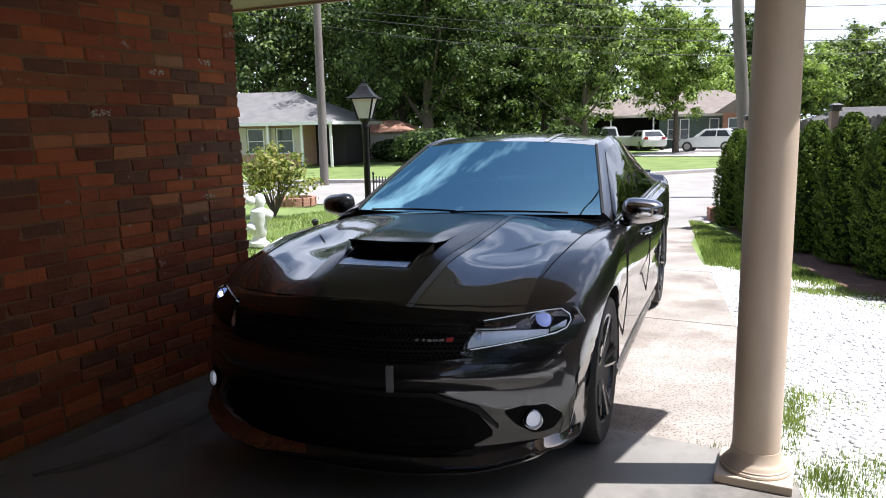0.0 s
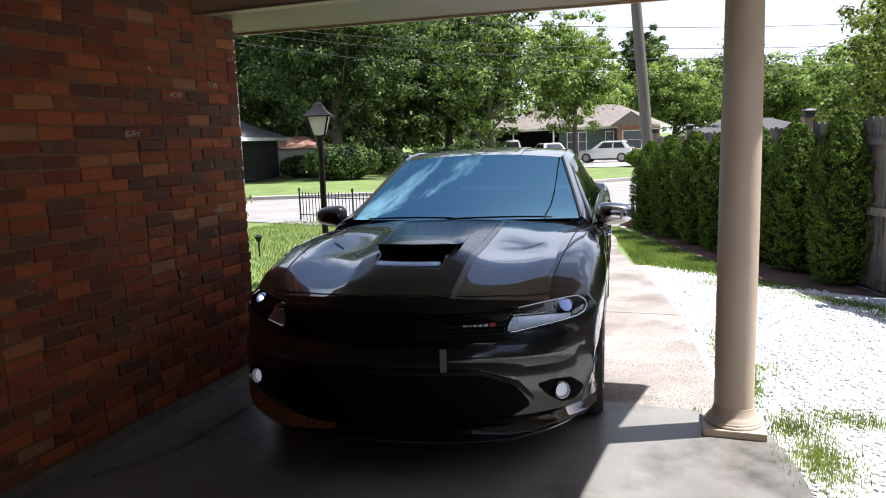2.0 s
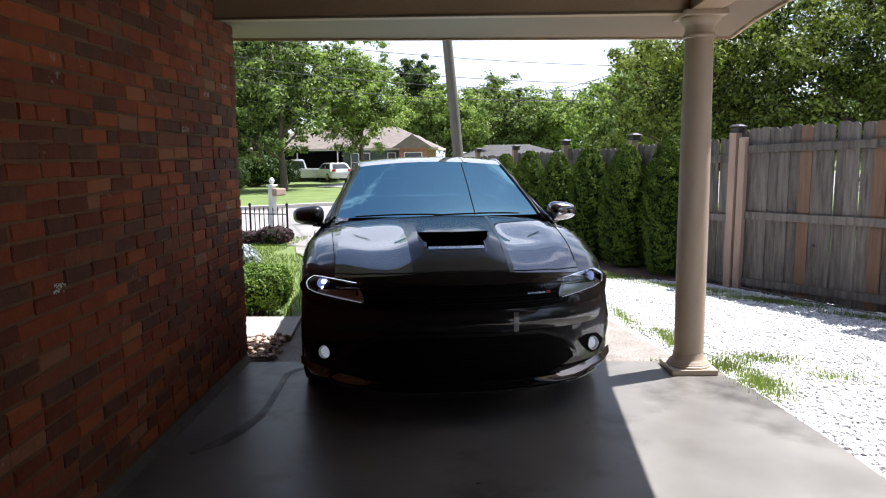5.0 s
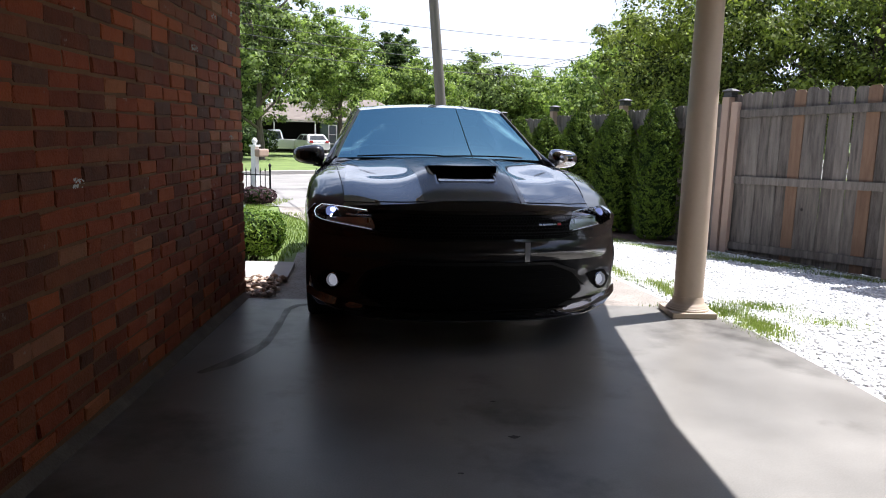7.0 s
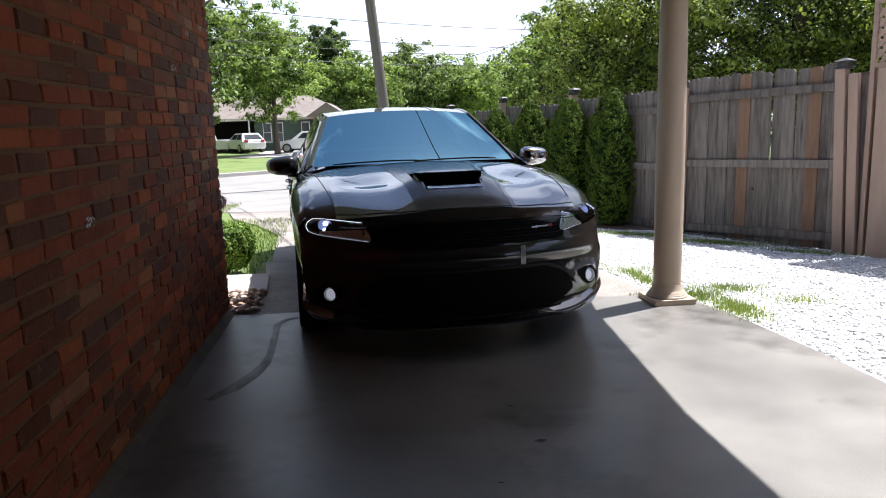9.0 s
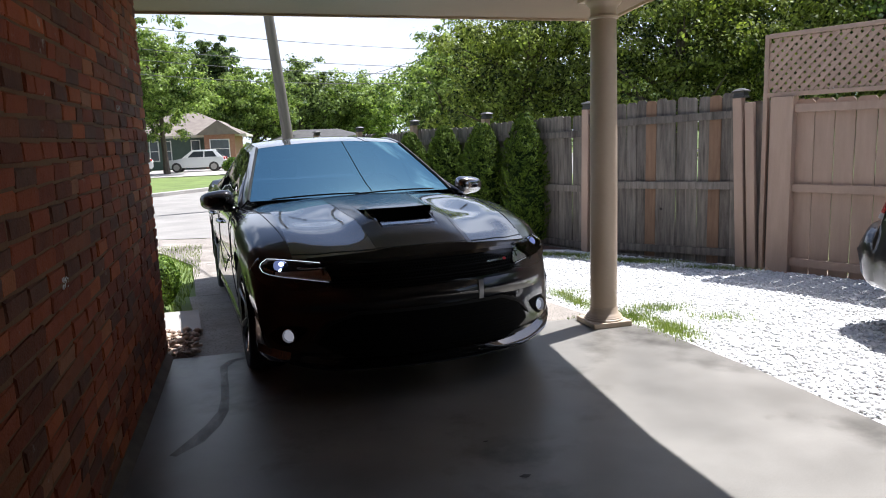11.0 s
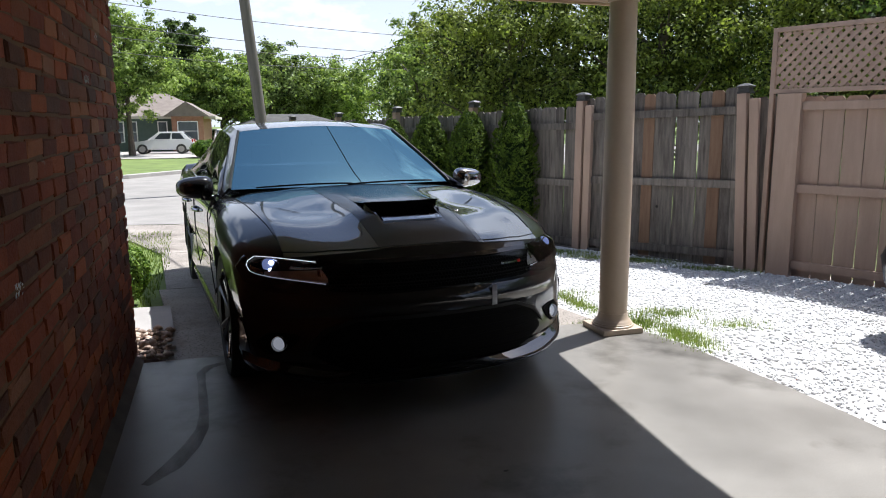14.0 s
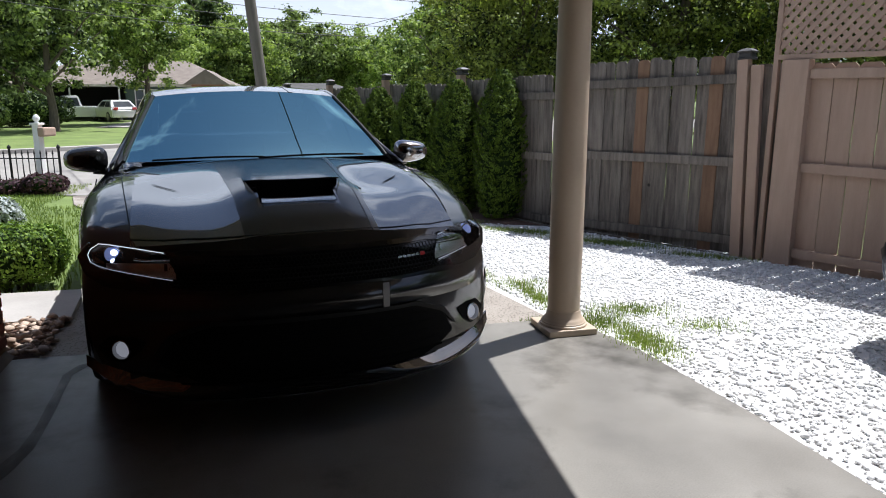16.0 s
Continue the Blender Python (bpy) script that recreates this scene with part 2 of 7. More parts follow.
M_POLE = surface("weathered_pole", (0.095, 0.082, 0.07), (0.18, 0.16, 0.14), 4, 40, 0.9, 0.05, 0.4, stretch=(4, 4, 0.3))
M_WIRE = surface("black_cable", (0.02, 0.02, 0.02), (0.04, 0.04, 0.04), 5, 50, 0.6, bump=0)
M_SHINGLE = surface("roof_shingle", (0.11, 0.105, 0.10), (0.21, 0.20, 0.19), 2, 25, 0.95, 0.04, 0.4)
M_SHINGLE_DARK = surface("dark_roof_shingle", (0.05, 0.048, 0.046), (0.12, 0.115, 0.11), 2, 25, 0.95, 0.04, 0.4)
M_SHINGLE_TAN = surface("brown_roof_shingle", (0.15, 0.12, 0.10), (0.28, 0.24, 0.205), 2, 25, 0.95, 0.04, 0.4)
M_FARBRICK = surface("far_brick", (0.28, 0.13, 0.085), (0.44, 0.25, 0.17), 5, 30, 0.9)
M_TANBRICK = surface("pale_tan_brick", (0.42, 0.24, 0.15), (0.60, 0.38, 0.25), 5, 30, 0.9)
M_GREENWALL = surface("green_siding", (0.065, 0.10, 0.085), (0.11, 0.15, 0.125), 4, 30, 0.8)
M_CREAMWALL = surface("cream_siding", (0.48, 0.44, 0.36), (0.60, 0.55, 0.46), 4, 30, 0.8)
M_DARKGAP = surface("shade_dark", (0.02, 0.02, 0.02), (0.045, 0.04, 0.035), 4, 30, 0.9)
M_WINDOW = surface("window_pane", (0.05, 0.06, 0.07), (0.10, 0.115, 0.13), 3, 20, 0.12, 0.05, 0)
M_MULCH = surface("bark_mulch", (0.06, 0.032, 0.022), (0.17, 0.095, 0.065), 8, 45, 0.95, 0.05, 0.9)
M_SOIL = surface("gravel_bed", (0.55, 0.54, 0.52), (0.78, 0.77, 0.75), 9, 55, 0.95, 0.05, 0.8)
M_STONE = surface("white_stone", (0.60, 0.59, 0.575), (0.88, 0.87, 0.85), 9, 60, 0.85, 0.1, 0.3, vary="island", amount=0.30)
M_RIVER_OB = surface("river_stone_piece", (0.20, 0.13, 0.09), (0.58, 0.45, 0.35), 3, 20, 0.8, 0.1, 0.3, vary="object", amount=0.5)
M_LAWN = surface("lawn", (0.065, 0.10, 0.022), (0.21, 0.28, 0.07), 1.2, 45, 0.9, 0.05, 0.9, stain=(0.23, 0.23, 0.10), stain_scale=0.5, stain_at=0.62)
M_BLADE = leafy("grass_blade", (0.08, 0.125, 0.025), (0.33, 0.385, 0.13), 0.3)
# near-black to bright leaf range puts shaded and sunlit clumps into the colour
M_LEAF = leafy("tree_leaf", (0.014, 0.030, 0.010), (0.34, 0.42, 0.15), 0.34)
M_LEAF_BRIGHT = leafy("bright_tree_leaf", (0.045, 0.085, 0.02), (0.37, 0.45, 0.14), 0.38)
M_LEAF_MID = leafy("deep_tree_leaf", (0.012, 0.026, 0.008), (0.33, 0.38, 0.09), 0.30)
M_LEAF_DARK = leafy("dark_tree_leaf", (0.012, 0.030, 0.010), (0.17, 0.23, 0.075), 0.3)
M_CEDAR = leafy("arborvitae_frond", (0.015, 0.038, 0.006), (0.175, 0.25, 0.026), 0.06, 0.85, 7.0, 0.9)
M_CEDAR.node_tree.nodes["Principled BSDF"].inputs["Specular IOR Level"].default_value = 0.08
M_BOX = leafy("boxwood_leaf", (0.04, 0.09, 0.010), (0.21, 0.31, 0.04), 0.15)
# inner body of shrubs: the shade between leaves is put into its colour
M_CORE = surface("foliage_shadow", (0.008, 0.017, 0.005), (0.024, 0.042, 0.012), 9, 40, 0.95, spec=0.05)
M_SILVER = leafy("silver_leaf", (0.22, 0.25, 0.25), (0.56, 0.60, 0.60), 0.15)
M_PURPLE = leafy("purple_leaf", (0.03, 0.014, 0.02), (0.11, 0.06, 0.07), 0.2)
M_SHRUB = leafy("reddish_shrub_leaf", (0.08, 0.13, 0.025), (0.34, 0.30, 0.10), 0.35)


# ---- mesh tools ----
def gz(x, y):
    """Height of the ground: level at the carport, falling a little to the street and to the fence."""
    z = -0.03 * min(max(y - 0.5, 0), 10) - 0.0075 * min(max(y - 10.5, 0), 20)
    return z - 0.035 * min(max(x - 0.35, 0), 3)


def finish(bm, name, material, smooth=False):
    me = bpy.data.meshes.new(name)
    bm.normal_update()
    bm.to_mesh(me)
    bm.free()
    me.materials.append(material)
    if smooth:
        me.polygons.foreach_set("use_smooth", [True] * len(me.polygons))
        try:
            me.set_sharp_from_angle(angle=radians(38))
        except AttributeError:
            pass
    return me


def part(name, bm, material, parent, label="", smooth=False):
    ob = new(name, finish(bm, name, material, smooth))
    ob.parent = parent
    return tagged(ob, label)


def piece(name, me, parent, m):
    """One of many alike pieces, sharing a mesh."""
    ob = new(name, me)
    ob.parent = parent
    ob.matrix_basis = m
    return ob


def thing(name, m, label, category, group="", kind=""):
    ob = new(name)
    ob.empty_display_size = 0.1
    ob.matrix_basis = m
    return tagged(ob, label, category, group, kind)


def solid(name, bm, material, label, category, group="", kind="", smooth=False):
    return tagged(new(name, finish(bm, name, material, smooth)), label, category, group, kind)


def box(bm, x0, x1, y0, y1, z0, z1, bevel=0.0, m=None):
    r = bmesh.ops.create_cube(bm, size=1.0)
    vs = r["verts"]
    for v in vs:
        v.co = Vector(((x0 + x1) / 2 + v.co.x * (x1 - x0), (y0 + y1) / 2 + v.co.y * (y1 - y0), (z0 + z1) / 2 + v.co.z * (z1 - z0)))
    if bevel:
        es = list({e for v in vs for e in v.link_edges})
        out = bmesh.ops.bevel(bm, geom=es, offset=bevel, segments=2, profile=0.6, affect="EDGES")
        vs = list({v for f in out["faces"] for v in f.verts} | {v for v in vs if v.is_valid})
    if m is not None:
        bmesh.ops.transform(bm, matrix=m, verts=vs)
    return vs


def prism(bm, points, z0, z1):
    """An upright prism over a plan polygon; z0, z1 numbers or functions of x, y."""
    f0 = z0 if callable(z0) else (lambda x, y: z0)
    f1 = z1 if callable(z1) else (lambda x, y: z1)
    lo = [bm.verts.new((x, y, f0(x, y))) for x, y in points]
    hi = [bm.verts.new((x, y, f1(x, y))) for x, y in points]
    bm.faces.new(hi)
    bm.faces.new(lo[::-1])
    n = len(points)
    for i in range(n):
        bm.faces.new((lo[i], lo[(i + 1) % n], hi[(i + 1) % n], hi[i]))
    bmesh.ops.recalc_face_normals(bm, faces=bm.faces[:])


def lathe(bm, profile, n=24, at=(0, 0, 0), m=None):
    rings = []
    for r, z in profile:
        rings.append([bm.verts.new((at[0] + r * math.cos(2 * math.pi * i / n), at[1] + r * math.sin(2 * math.pi * i / n), at[2] + z)) for i in range(n)])
    for a, b in zip(rings, rings[1:]):
        for i in range(n):
            bm.faces.new((a[i], a[(i + 1) % n], b[(i + 1) % n], b[i]))
    bm.faces.new(rings[0][::-1])
    bm.faces.new(rings[-1])
    if m is not None:
        bmesh.ops.transform(bm, matrix=m, verts=[v for ring in rings for v in ring])


def tube(bm, pts, radii, n=8):
    pts = [Vector(p) for p in pts]
    rings = []
    for i, p in enumerate(pts):
        d = (pts[min(i + 1, len(pts) - 1)] - pts[max(i - 1, 0)]).normalized()
        a = d.orthogonal().normalized() if abs(d.z) > 0.95 else d.cross(Vector((0, 0, 1))).normalized()
        b = d.cross(a)
        r = radii[i] if isinstance(radii, (list, tuple)) else radii
        rings.append([bm.verts.new(p + a * r * math.cos(2 * math.pi * k / n) + b * r * math.sin(2 * math.pi * k / n)) for k in range(n)])
    for a, b in zip(rings, rings[1:]):
        for k in range(n):
            bm.faces.new((a[k], a[(k + 1) % n], b[(k + 1) % n], b[k]))
    bm.faces.new(rings[0][::-1])
    bm.faces.new(rings[-1])
    bmesh.ops.recalc_face_normals(bm, faces=bm.faces[:])


def sheet(bm, fn, nu, nv):
    """A grid of faces over u, v in 0..1 at fn(u, v)."""
    g = [[bm.verts.new(fn(i / nu, j / nv)) for j in range(nv + 1)] for i in range(nu + 1)]
    for i in range(nu):
        for j in range(nv):
            bm.faces.new((g[i][j], g[i + 1][j], g[i + 1][j + 1], g[i][j + 1]))
    return g


def thick(bm, depth):
    bmesh.ops.solidify(bm, geom=bm.faces[:], thickness=depth)


def leaves(rng, centres, normals, size, spread=0.55, aspect=0.55):
    """Folded four-cornered leaves at the centres, each turned loosely to its normal: vertices and faces."""
    n = len(centres)
    nor = normals + rng.normal(0, spread, (n, 3))
    nor /= np.linalg.norm(nor, axis=1, keepdims=True) + 1e-9
    a = np.cross(nor, rng.normal(0, 1, (n, 3)))
    a /= np.linalg.norm(a, axis=1, keepdims=True) + 1e-9
    b = np.cross(nor, a)
    s = (size * rng.uniform(0.6, 1.35, (n, 1)))
    base, tip = centres - a * s * 0.5, centres + a * s * 0.5
    w = b * s * aspect * 0.5
    lift = nor * s * 0.12
    v = np.stack([base, centres + w + lift, tip, centres - w + lift], 1).reshape(-1, 3)
    return v, np.arange(4 * n).reshape(-1, 4)


def leaf_mesh(name, v, f, material):
    me = bpy.data.meshes.new(name)
    me.vertices.add(len(v))
    me.vertices.foreach_set("co", v.astype(np.float32).ravel())
    me.loops.add(f.size)
    me.loops.foreach_set("vertex_index", f.astype(np.int32).ravel())
    me.polygons.add(len(f))
    me.polygons.foreach_set("loop_start", np.arange(0, f.size, f.shape[1], dtype=np.int32))
    me.polygons.foreach_set("loop_total", np.full(len(f), f.shape[1], dtype=np.int32))
    me.update(calc_edges=True)
    me.validate()
    me.materials.append(material)
    return me


def in_ball(rng, n, shell=0.0):
    d = rng.normal(0, 1, (n, 3))
    d /= np.linalg.norm(d, axis=1, keepdims=True)
    r = (shell + (1 - shell) * rng.uniform(0, 1, (n, 1))) ** (1 / 3 if not shell else 1)
    return d * r, d


def crown(rng, clumps, per, radii, size, clump_r, name, material, shell=0.35):
    c, d = in_ball(rng, clumps, shell)
    c = c * radii * rng.uniform(0.70, 1.14, (clumps, 1))
    cr = clump_r * rng.uniform(0.5, 1.35, (clumps, 1))
    off = rng.normal(0, 0.45, (clumps, per, 3)) * cr[:, None, :] * np.array([1, 1, 0.62])
    pts = (c[:, None, :] + off).reshape(-1, 3)
    nor = 1.4 * off.reshape(-1, 3) / (np.repeat(cr, per, 0)) + np.array([0, 0, 0.6])
    v, f = leaves(rng, pts, nor, size, 0.36, 0.62)
    return leaf_mesh(name, v, f, material)


def tree(x, y, height, spread, trunk, seed, material, label, clumps=220, per=60, size=0.3, crown_from=0.3, group="trees", lean=0.0, z=None):
    """A tree: tapered trunk with limbs, and a crown of many small leaves in clumps."""
    rng = np.random.default_rng(seed)
    z = gz(x, y) if z is None else z
    ob = thing("tree", pose(x, y, z - 0.05, 0, lean, seed * 47 % 360), label, "tree", group)
    bm = bmesh.new()
    lo, mid = height * crown_from, height * (crown_from + (1 - crown_from) * 0.5)
    tube(bm, [(0, 0, 0), (0.05, 0.02, lo * 0.5), (-0.04, 0.05, lo), (0.1, -0.06, mid), (0.02, 0.05, height * 0.9)],
         [trunk * 1.35, trunk, trunk * 0.85, trunk * 0.5, trunk * 0.12], 9)
    for k in range(9):
        a = rng.uniform(0, 6.283)
        h0 = lo * 0.8 + (mid - lo * 0.8) * k / 8
        r = spread * rng.uniform(0.55, 0.85)
        h1 = h0 + height * rng.uniform(0.1, 0.25)
        ca, sa = math.cos(a), math.sin(a)
        tube(bm, [(0, 0, h0), (ca * r * 0.35, sa * r * 0.35, h0 + (h1 - h0) * 0.45), (ca * r * 0.75, sa * r * 0.7, h1), (ca * r, sa * r * 1.05, h1 + height * 0.05)],
             [trunk * 0.42, trunk * 0.3, trunk * 0.16, trunk * 0.05], 6)
    part("trunk", bm, M_BARK, ob, smooth=True)
    half = (height - lo * 0.75) / 2
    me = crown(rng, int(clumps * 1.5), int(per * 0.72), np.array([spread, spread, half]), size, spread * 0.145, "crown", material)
    c = new("crown", me)
    c.parent = ob
    c.location = (0, 0, lo * 0.75 + half)
    return ob
# ---- ground, drive, street ----
def spaced(a, b, step):
    n = max(1, int(math.ceil((b - a) / step)))
    return [a + (b - a) * i / n for i in range(n + 1)]


def ground_sheet():
    bm = bmesh.new()
    xs = [-900, -300, -120] + spaced(-60, 0.35, 4.0) + [3.35] + spaced(6, 60, 6.0) + [120, 300, 900]
    ys = [-300, -60, -12, 0.5] + spaced(2.5, 10.5, 2.0) + spaced(12.5, 30.5, 3.0) + [45, 70, 120, 300, 1200]
    g = [[bm.verts.new((x, y, gz(x, y) - 0.03)) for y in ys] for x in xs]
    for i in range(len(xs) - 1):
        for j in range(len(ys) - 1):
            bm.faces.new((g[i][j], g[i + 1][j], g[i + 1][j + 1], g[i][j + 1]))
    return solid("ground", bm, M_LAWN, "green and straw-coloured lawn running out past the street", "lawn", kind="structure", smooth=True)


def draped(name, near, far, n, lift, material, label, category, m=8, kind="structure"):
    """A strip of ground between two lines of plan points, laid over the ground."""
    def along(pts, t):
        d = [0.0]
        for a, b in zip(pts, pts[1:]):
            d.append(d[-1] + math.dist(a, b))
        s = t * d[-1]
        for k in range(len(pts) - 1):
            if s <= d[k + 1] + 1e-9:
                f = (s - d[k]) / max(d[k + 1] - d[k], 1e-9)
                return [pts[k][c] + (pts[k + 1][c] - pts[k][c]) * f for c in (0, 1)]
        return pts[-1]

    bm = bmesh.new()

    def at(u, v):
        a, b = along(near, u), along(far, u)
        x, y = a[0] + (b[0] - a[0]) * v, a[1] + (b[1] - a[1]) * v
        return (x, y, gz(x, y) + lift)

    sheet(bm, at, n, m)
    bmesh.ops.recalc_face_normals(bm, faces=bm.faces[:])
    for f in bm.faces:
        if f.normal.z < 0:
            f.normal_flip()
    return solid(name, bm, material, label, category, kind=kind, smooth=True)


ground_sheet()
draped("road", [(-46, 2), (-22, 8), (-11, 11.2), (-5.0, 9.4), (-3.6, 8.3), (-1.4, 9.6), (-1.2, 13), (2, 18), (14, 27), (40, 46)],
       [(-46, 7), (-24, 12.8), (-15.5, 17.0), (-11, 19.0), (-8, 20.6), (-5.6, 22.6), (-3.2, 26), (0, 30), (12, 40), (34, 60)], 60, -0.012, M_ROAD, "pale sunlit chip-seal street surface", "road", 10)

# carport floor slab and driveway
bm = bmesh.new()
prism(bm, [(-3.03, -7.6), (0.36, -7.6), (0.345, -2.0), (0.33, -1.3), (0.26, -0.45), (0.17, -0.05), (0.10, 0.19), (-3.03, 0.245)], -0.12, 0.0)
solid("carport_floor", bm, M_CONCRETE, "smooth grey concrete carport floor with faint stains", "floor", kind="structure")


# oil and water stains on the carport floor
M_STAIN = surface("oil_stain", (0.05, 0.046, 0.04), (0.10, 0.092, 0.078), 9, 90, 0.5, 0.12, 0.05, spec=0.2)


M_TRAIL = surface("damp_trail", (0.105, 0.096, 0.082), (0.285, 0.264, 0.229), 5, 90, 0.75, 0.12, 0.05, spec=0.08)

tn, tl = M_TRAIL.node_tree.nodes, M_TRAIL.node_tree.links
t_noise = tn.new("ShaderNodeTexNoise")
t_noise.inputs["Scale"].default_value = 7
t_noise.inputs["Detail"].default_value = 6
t_range = tn.new("ShaderNodeMapRange")
t_range.inputs["From Min"].default_value = 0.18
t_range.inputs["From Max"].default_value = 0.62
t_range.inputs["To Max"].default_value = 0.42
tl.new(t_noise.outputs["Fac"], t_range.inputs["Value"])
t_clear, t_mix = tn.new("ShaderNodeBsdfTransparent"), tn.new("ShaderNodeMixShader")
tl.new(t_range.outputs[0], t_mix.inputs["Fac"])
tl.new(t_clear.outputs[0], t_mix.inputs[1])
tl.new(tn["Principled BSDF"].outputs[0], t_mix.inputs[2])
tl.new(t_mix.outputs[0], tn["Material Output"].inputs["Surface"])


def floor_stain(pts, widths, label, material=None):
    bm = bmesh.new()
    n = len(pts)
    rows_ = []
    for i in range(n):
        a, b = Vector(pts[max(i - 1, 0)]), Vector(pts[min(i + 1, n - 1)])
        d = (b - a).normalized()
        o = Vector((-d.y, d.x)) * widths[i]
        p = Vector(pts[i])
        rows_.append((bm.verts.new((p.x + o.x, p.y + o.y, 0.003)), bm.verts.new((p.x - o.x * 0.8, p.y - o.y * 0.8, 0.003))))
    for (a, b), (c, d) in zip(rows_, rows_[1:]):
        bm.faces.new((a, b, d, c))
    bmesh.ops.recalc_face_normals(bm, faces=bm.faces[:])
    solid("floor_stain", bm, material or M_STAIN, label, "stain", "stains on the floor")


def blob(x, y, r):
    k = [x * 7.3 + y * 3.1 + i for i in range(3)]
    ts = [i / 9 for i in range(10)]
    floor_stain([(x + r * (2 * t - 1) * 1.5, y + 0.2 * r * math.sin(k[0] + 5 * t)) for t in ts], [r * math.sqrt(max(0.0, 1 - (2 * t - 1) ** 2)) * (0.8 + 0.25 * math.sin(k[1] + 9 * t)) + 0.001 for t in ts], "small dark oil spot on the concrete floor")


floor_stain([(-2.38, 0.13), (-2.52, 0.10), (-2.62, 0.05), (-2.665, -0.06), (-2.655, -0.25), (-2.645, -0.45), (-2.635, -0.65), (-2.64, -0.85), (-2.68, -1.02), (-2.75, -1.20), (-2.84, -1.34)],
            [0.012, 0.030, 0.034, 0.028, 0.022, 0.026, 0.024, 0.032, 0.042, 0.048, 0.02], "long dull damp trail across the concrete floor", M_TRAIL)
for sx_, sy_, sr_ in ((-1.40, -2.03, 0.017), (-1.45, -1.66, 0.009), (-1.62, -2.34, 0.007), (-0.95, -2.6, 0.009)):
    blob(sx_, sy_, sr_)


def drive_panel(points):
    bm = bmesh.new()
    prism(bm, points, lambda x, y: gz(x, y) - 0.12, lambda x, y: gz(x, y) - 0.004)
    return bm


drive = thing("driveway", pose(0, 0, 0), "sunlit exposed-aggregate concrete driveway in jointed panels", "driveway", kind="structure")
part("panel", drive_panel([(-2.87, 0.253), (0.02, 0.200), (-0.16, 1.4), (-0.30, 2.585), (-3.09, 2.585), (-3.0, 1.9), (-2.91, 0.9)]), M_DRIVE, drive)
part("panel", drive_panel([(-3.03, 2.60), (-0.31, 2.60), (-0.52, 3.7), (-0.80, 4.985), (-3.25, 4.985), (-3.12, 3.6)]), M_DRIVE, drive)
part("panel", drive_panel([(-3.26, 5.0), (-0.81, 5.0), (-1.05, 6.0), (-1.35, 7.4), (-1.5, 9.3), (-2.2, 9.0), (-3.3, 8.45), (-4.6, 8.9), (-4.3, 7.6), (-3.7, 6.3)]), M_DRIVE, drive)

# paved step and bed of stones by the house corner
bm = bmesh.new()
prism(bm, [(-4.6, 0.98), (-2.86, 0.90), (-2.93, 1.62), (-4.6, 1.66)], -0.1, 0.012)
solid("front_walk", bm, M_KERB, "pale concrete front walk meeting the driveway", "path", kind="structure")
bm = bmesh.new()
prism(bm, [(-3.03, 0.32), (-2.81, 0.27), (-2.86, 0.89), (-3.6, 0.95), (-3.6, 0.32)], -0.1, -0.02)
solid("stone_bed", bm, M_MULCH, "dark earth bed under river stones", "bed", kind="structure")

# gravel yard bed
draped("gravel_bed", [(0.34, -7.6), (0.325, -2.0), (0.31, -1.3), (0.24, -0.45), (0.12, -0.05), (-0.05, 0.25), (-0.20, 1.4), (-0.38, 2.6), (-0.62, 3.7), (-0.90, 5.1), (-0.96, 5.5)],
       [(9, -7.6), (9, -3.5), (6.3, -1.9), (3.95, 0.38), (3.42, 0.92), (3.0, 2.1), (2.6, 3.2), (2.1, 4.0), (1.4, 4.4), (0.5, 4.7), (-0.6, 5.5)], 60, -0.014, M_SOIL, "pale bed of crushed stone under the gravel yard", "ground", 24)


def inside(x, y, poly):
    hit = False
    for (x0, y0), (x1, y1) in zip(poly, poly[1:] + poly[:1]):
        if (y0 > y) != (y1 > y) and x < (x1 - x0) * (y - y0) / (y1 - y0) + x0:
            hit = not hit
    return hit


# mulch strip under the hedge, and lawn strip beside the drive
draped("mulch_bed", [(0.62, 4.2), (-0.15, 6.3), (-1.35, 10.4)], [(1.75, 4.0), (1.0, 6.1), (-0.6, 10.3)], 16, -0.008, M_MULCH, "reddish bark mulch bed along the fence", "mulch", 4)

# kerbs on the far side of the street
bm = bmesh.new()
kerb = [(-46, 7), (-24, 12.8), (-15.5, 17.0), (-11, 19.0), (-8, 20.6), (-5.6, 22.6), (-3.2, 26), (0, 30), (12, 40), (34, 60)]
for (x0, y0), (x1, y1) in zip(kerb, kerb[1:]):
    d = Vector((x1 - x0, y1 - y0)).normalized()
    o = Vector((-d.y, d.x)) * 0.28
    vs = [bm.verts.new((x, y, gz(x, y) + h)) for x, y, h in ((x0, y0, -0.05), (x1, y1, -0.05), (x1 + o.x, y1 + o.y, -0.05), (x0 + o.x, y0 + o.y, -0.05),
                                                              (x0, y0, 0.11), (x1, y1, 0.11), (x1 + o.x, y1 + o.y, 0.12), (x0 + o.x, y0 + o.y, 0.12))]
    for q in ((0, 1, 5, 4), (1, 2, 6, 5), (2, 3, 7, 6), (3, 0, 4, 7), (4, 5, 6, 7)):
        bm.faces.new([vs[i] for i in q])
bmesh.ops.recalc_face_normals(bm, faces=bm.faces[:])
solid("kerb", bm, M_KERB, "low pale concrete kerb along the far side of the street", "kerb", kind="structure")

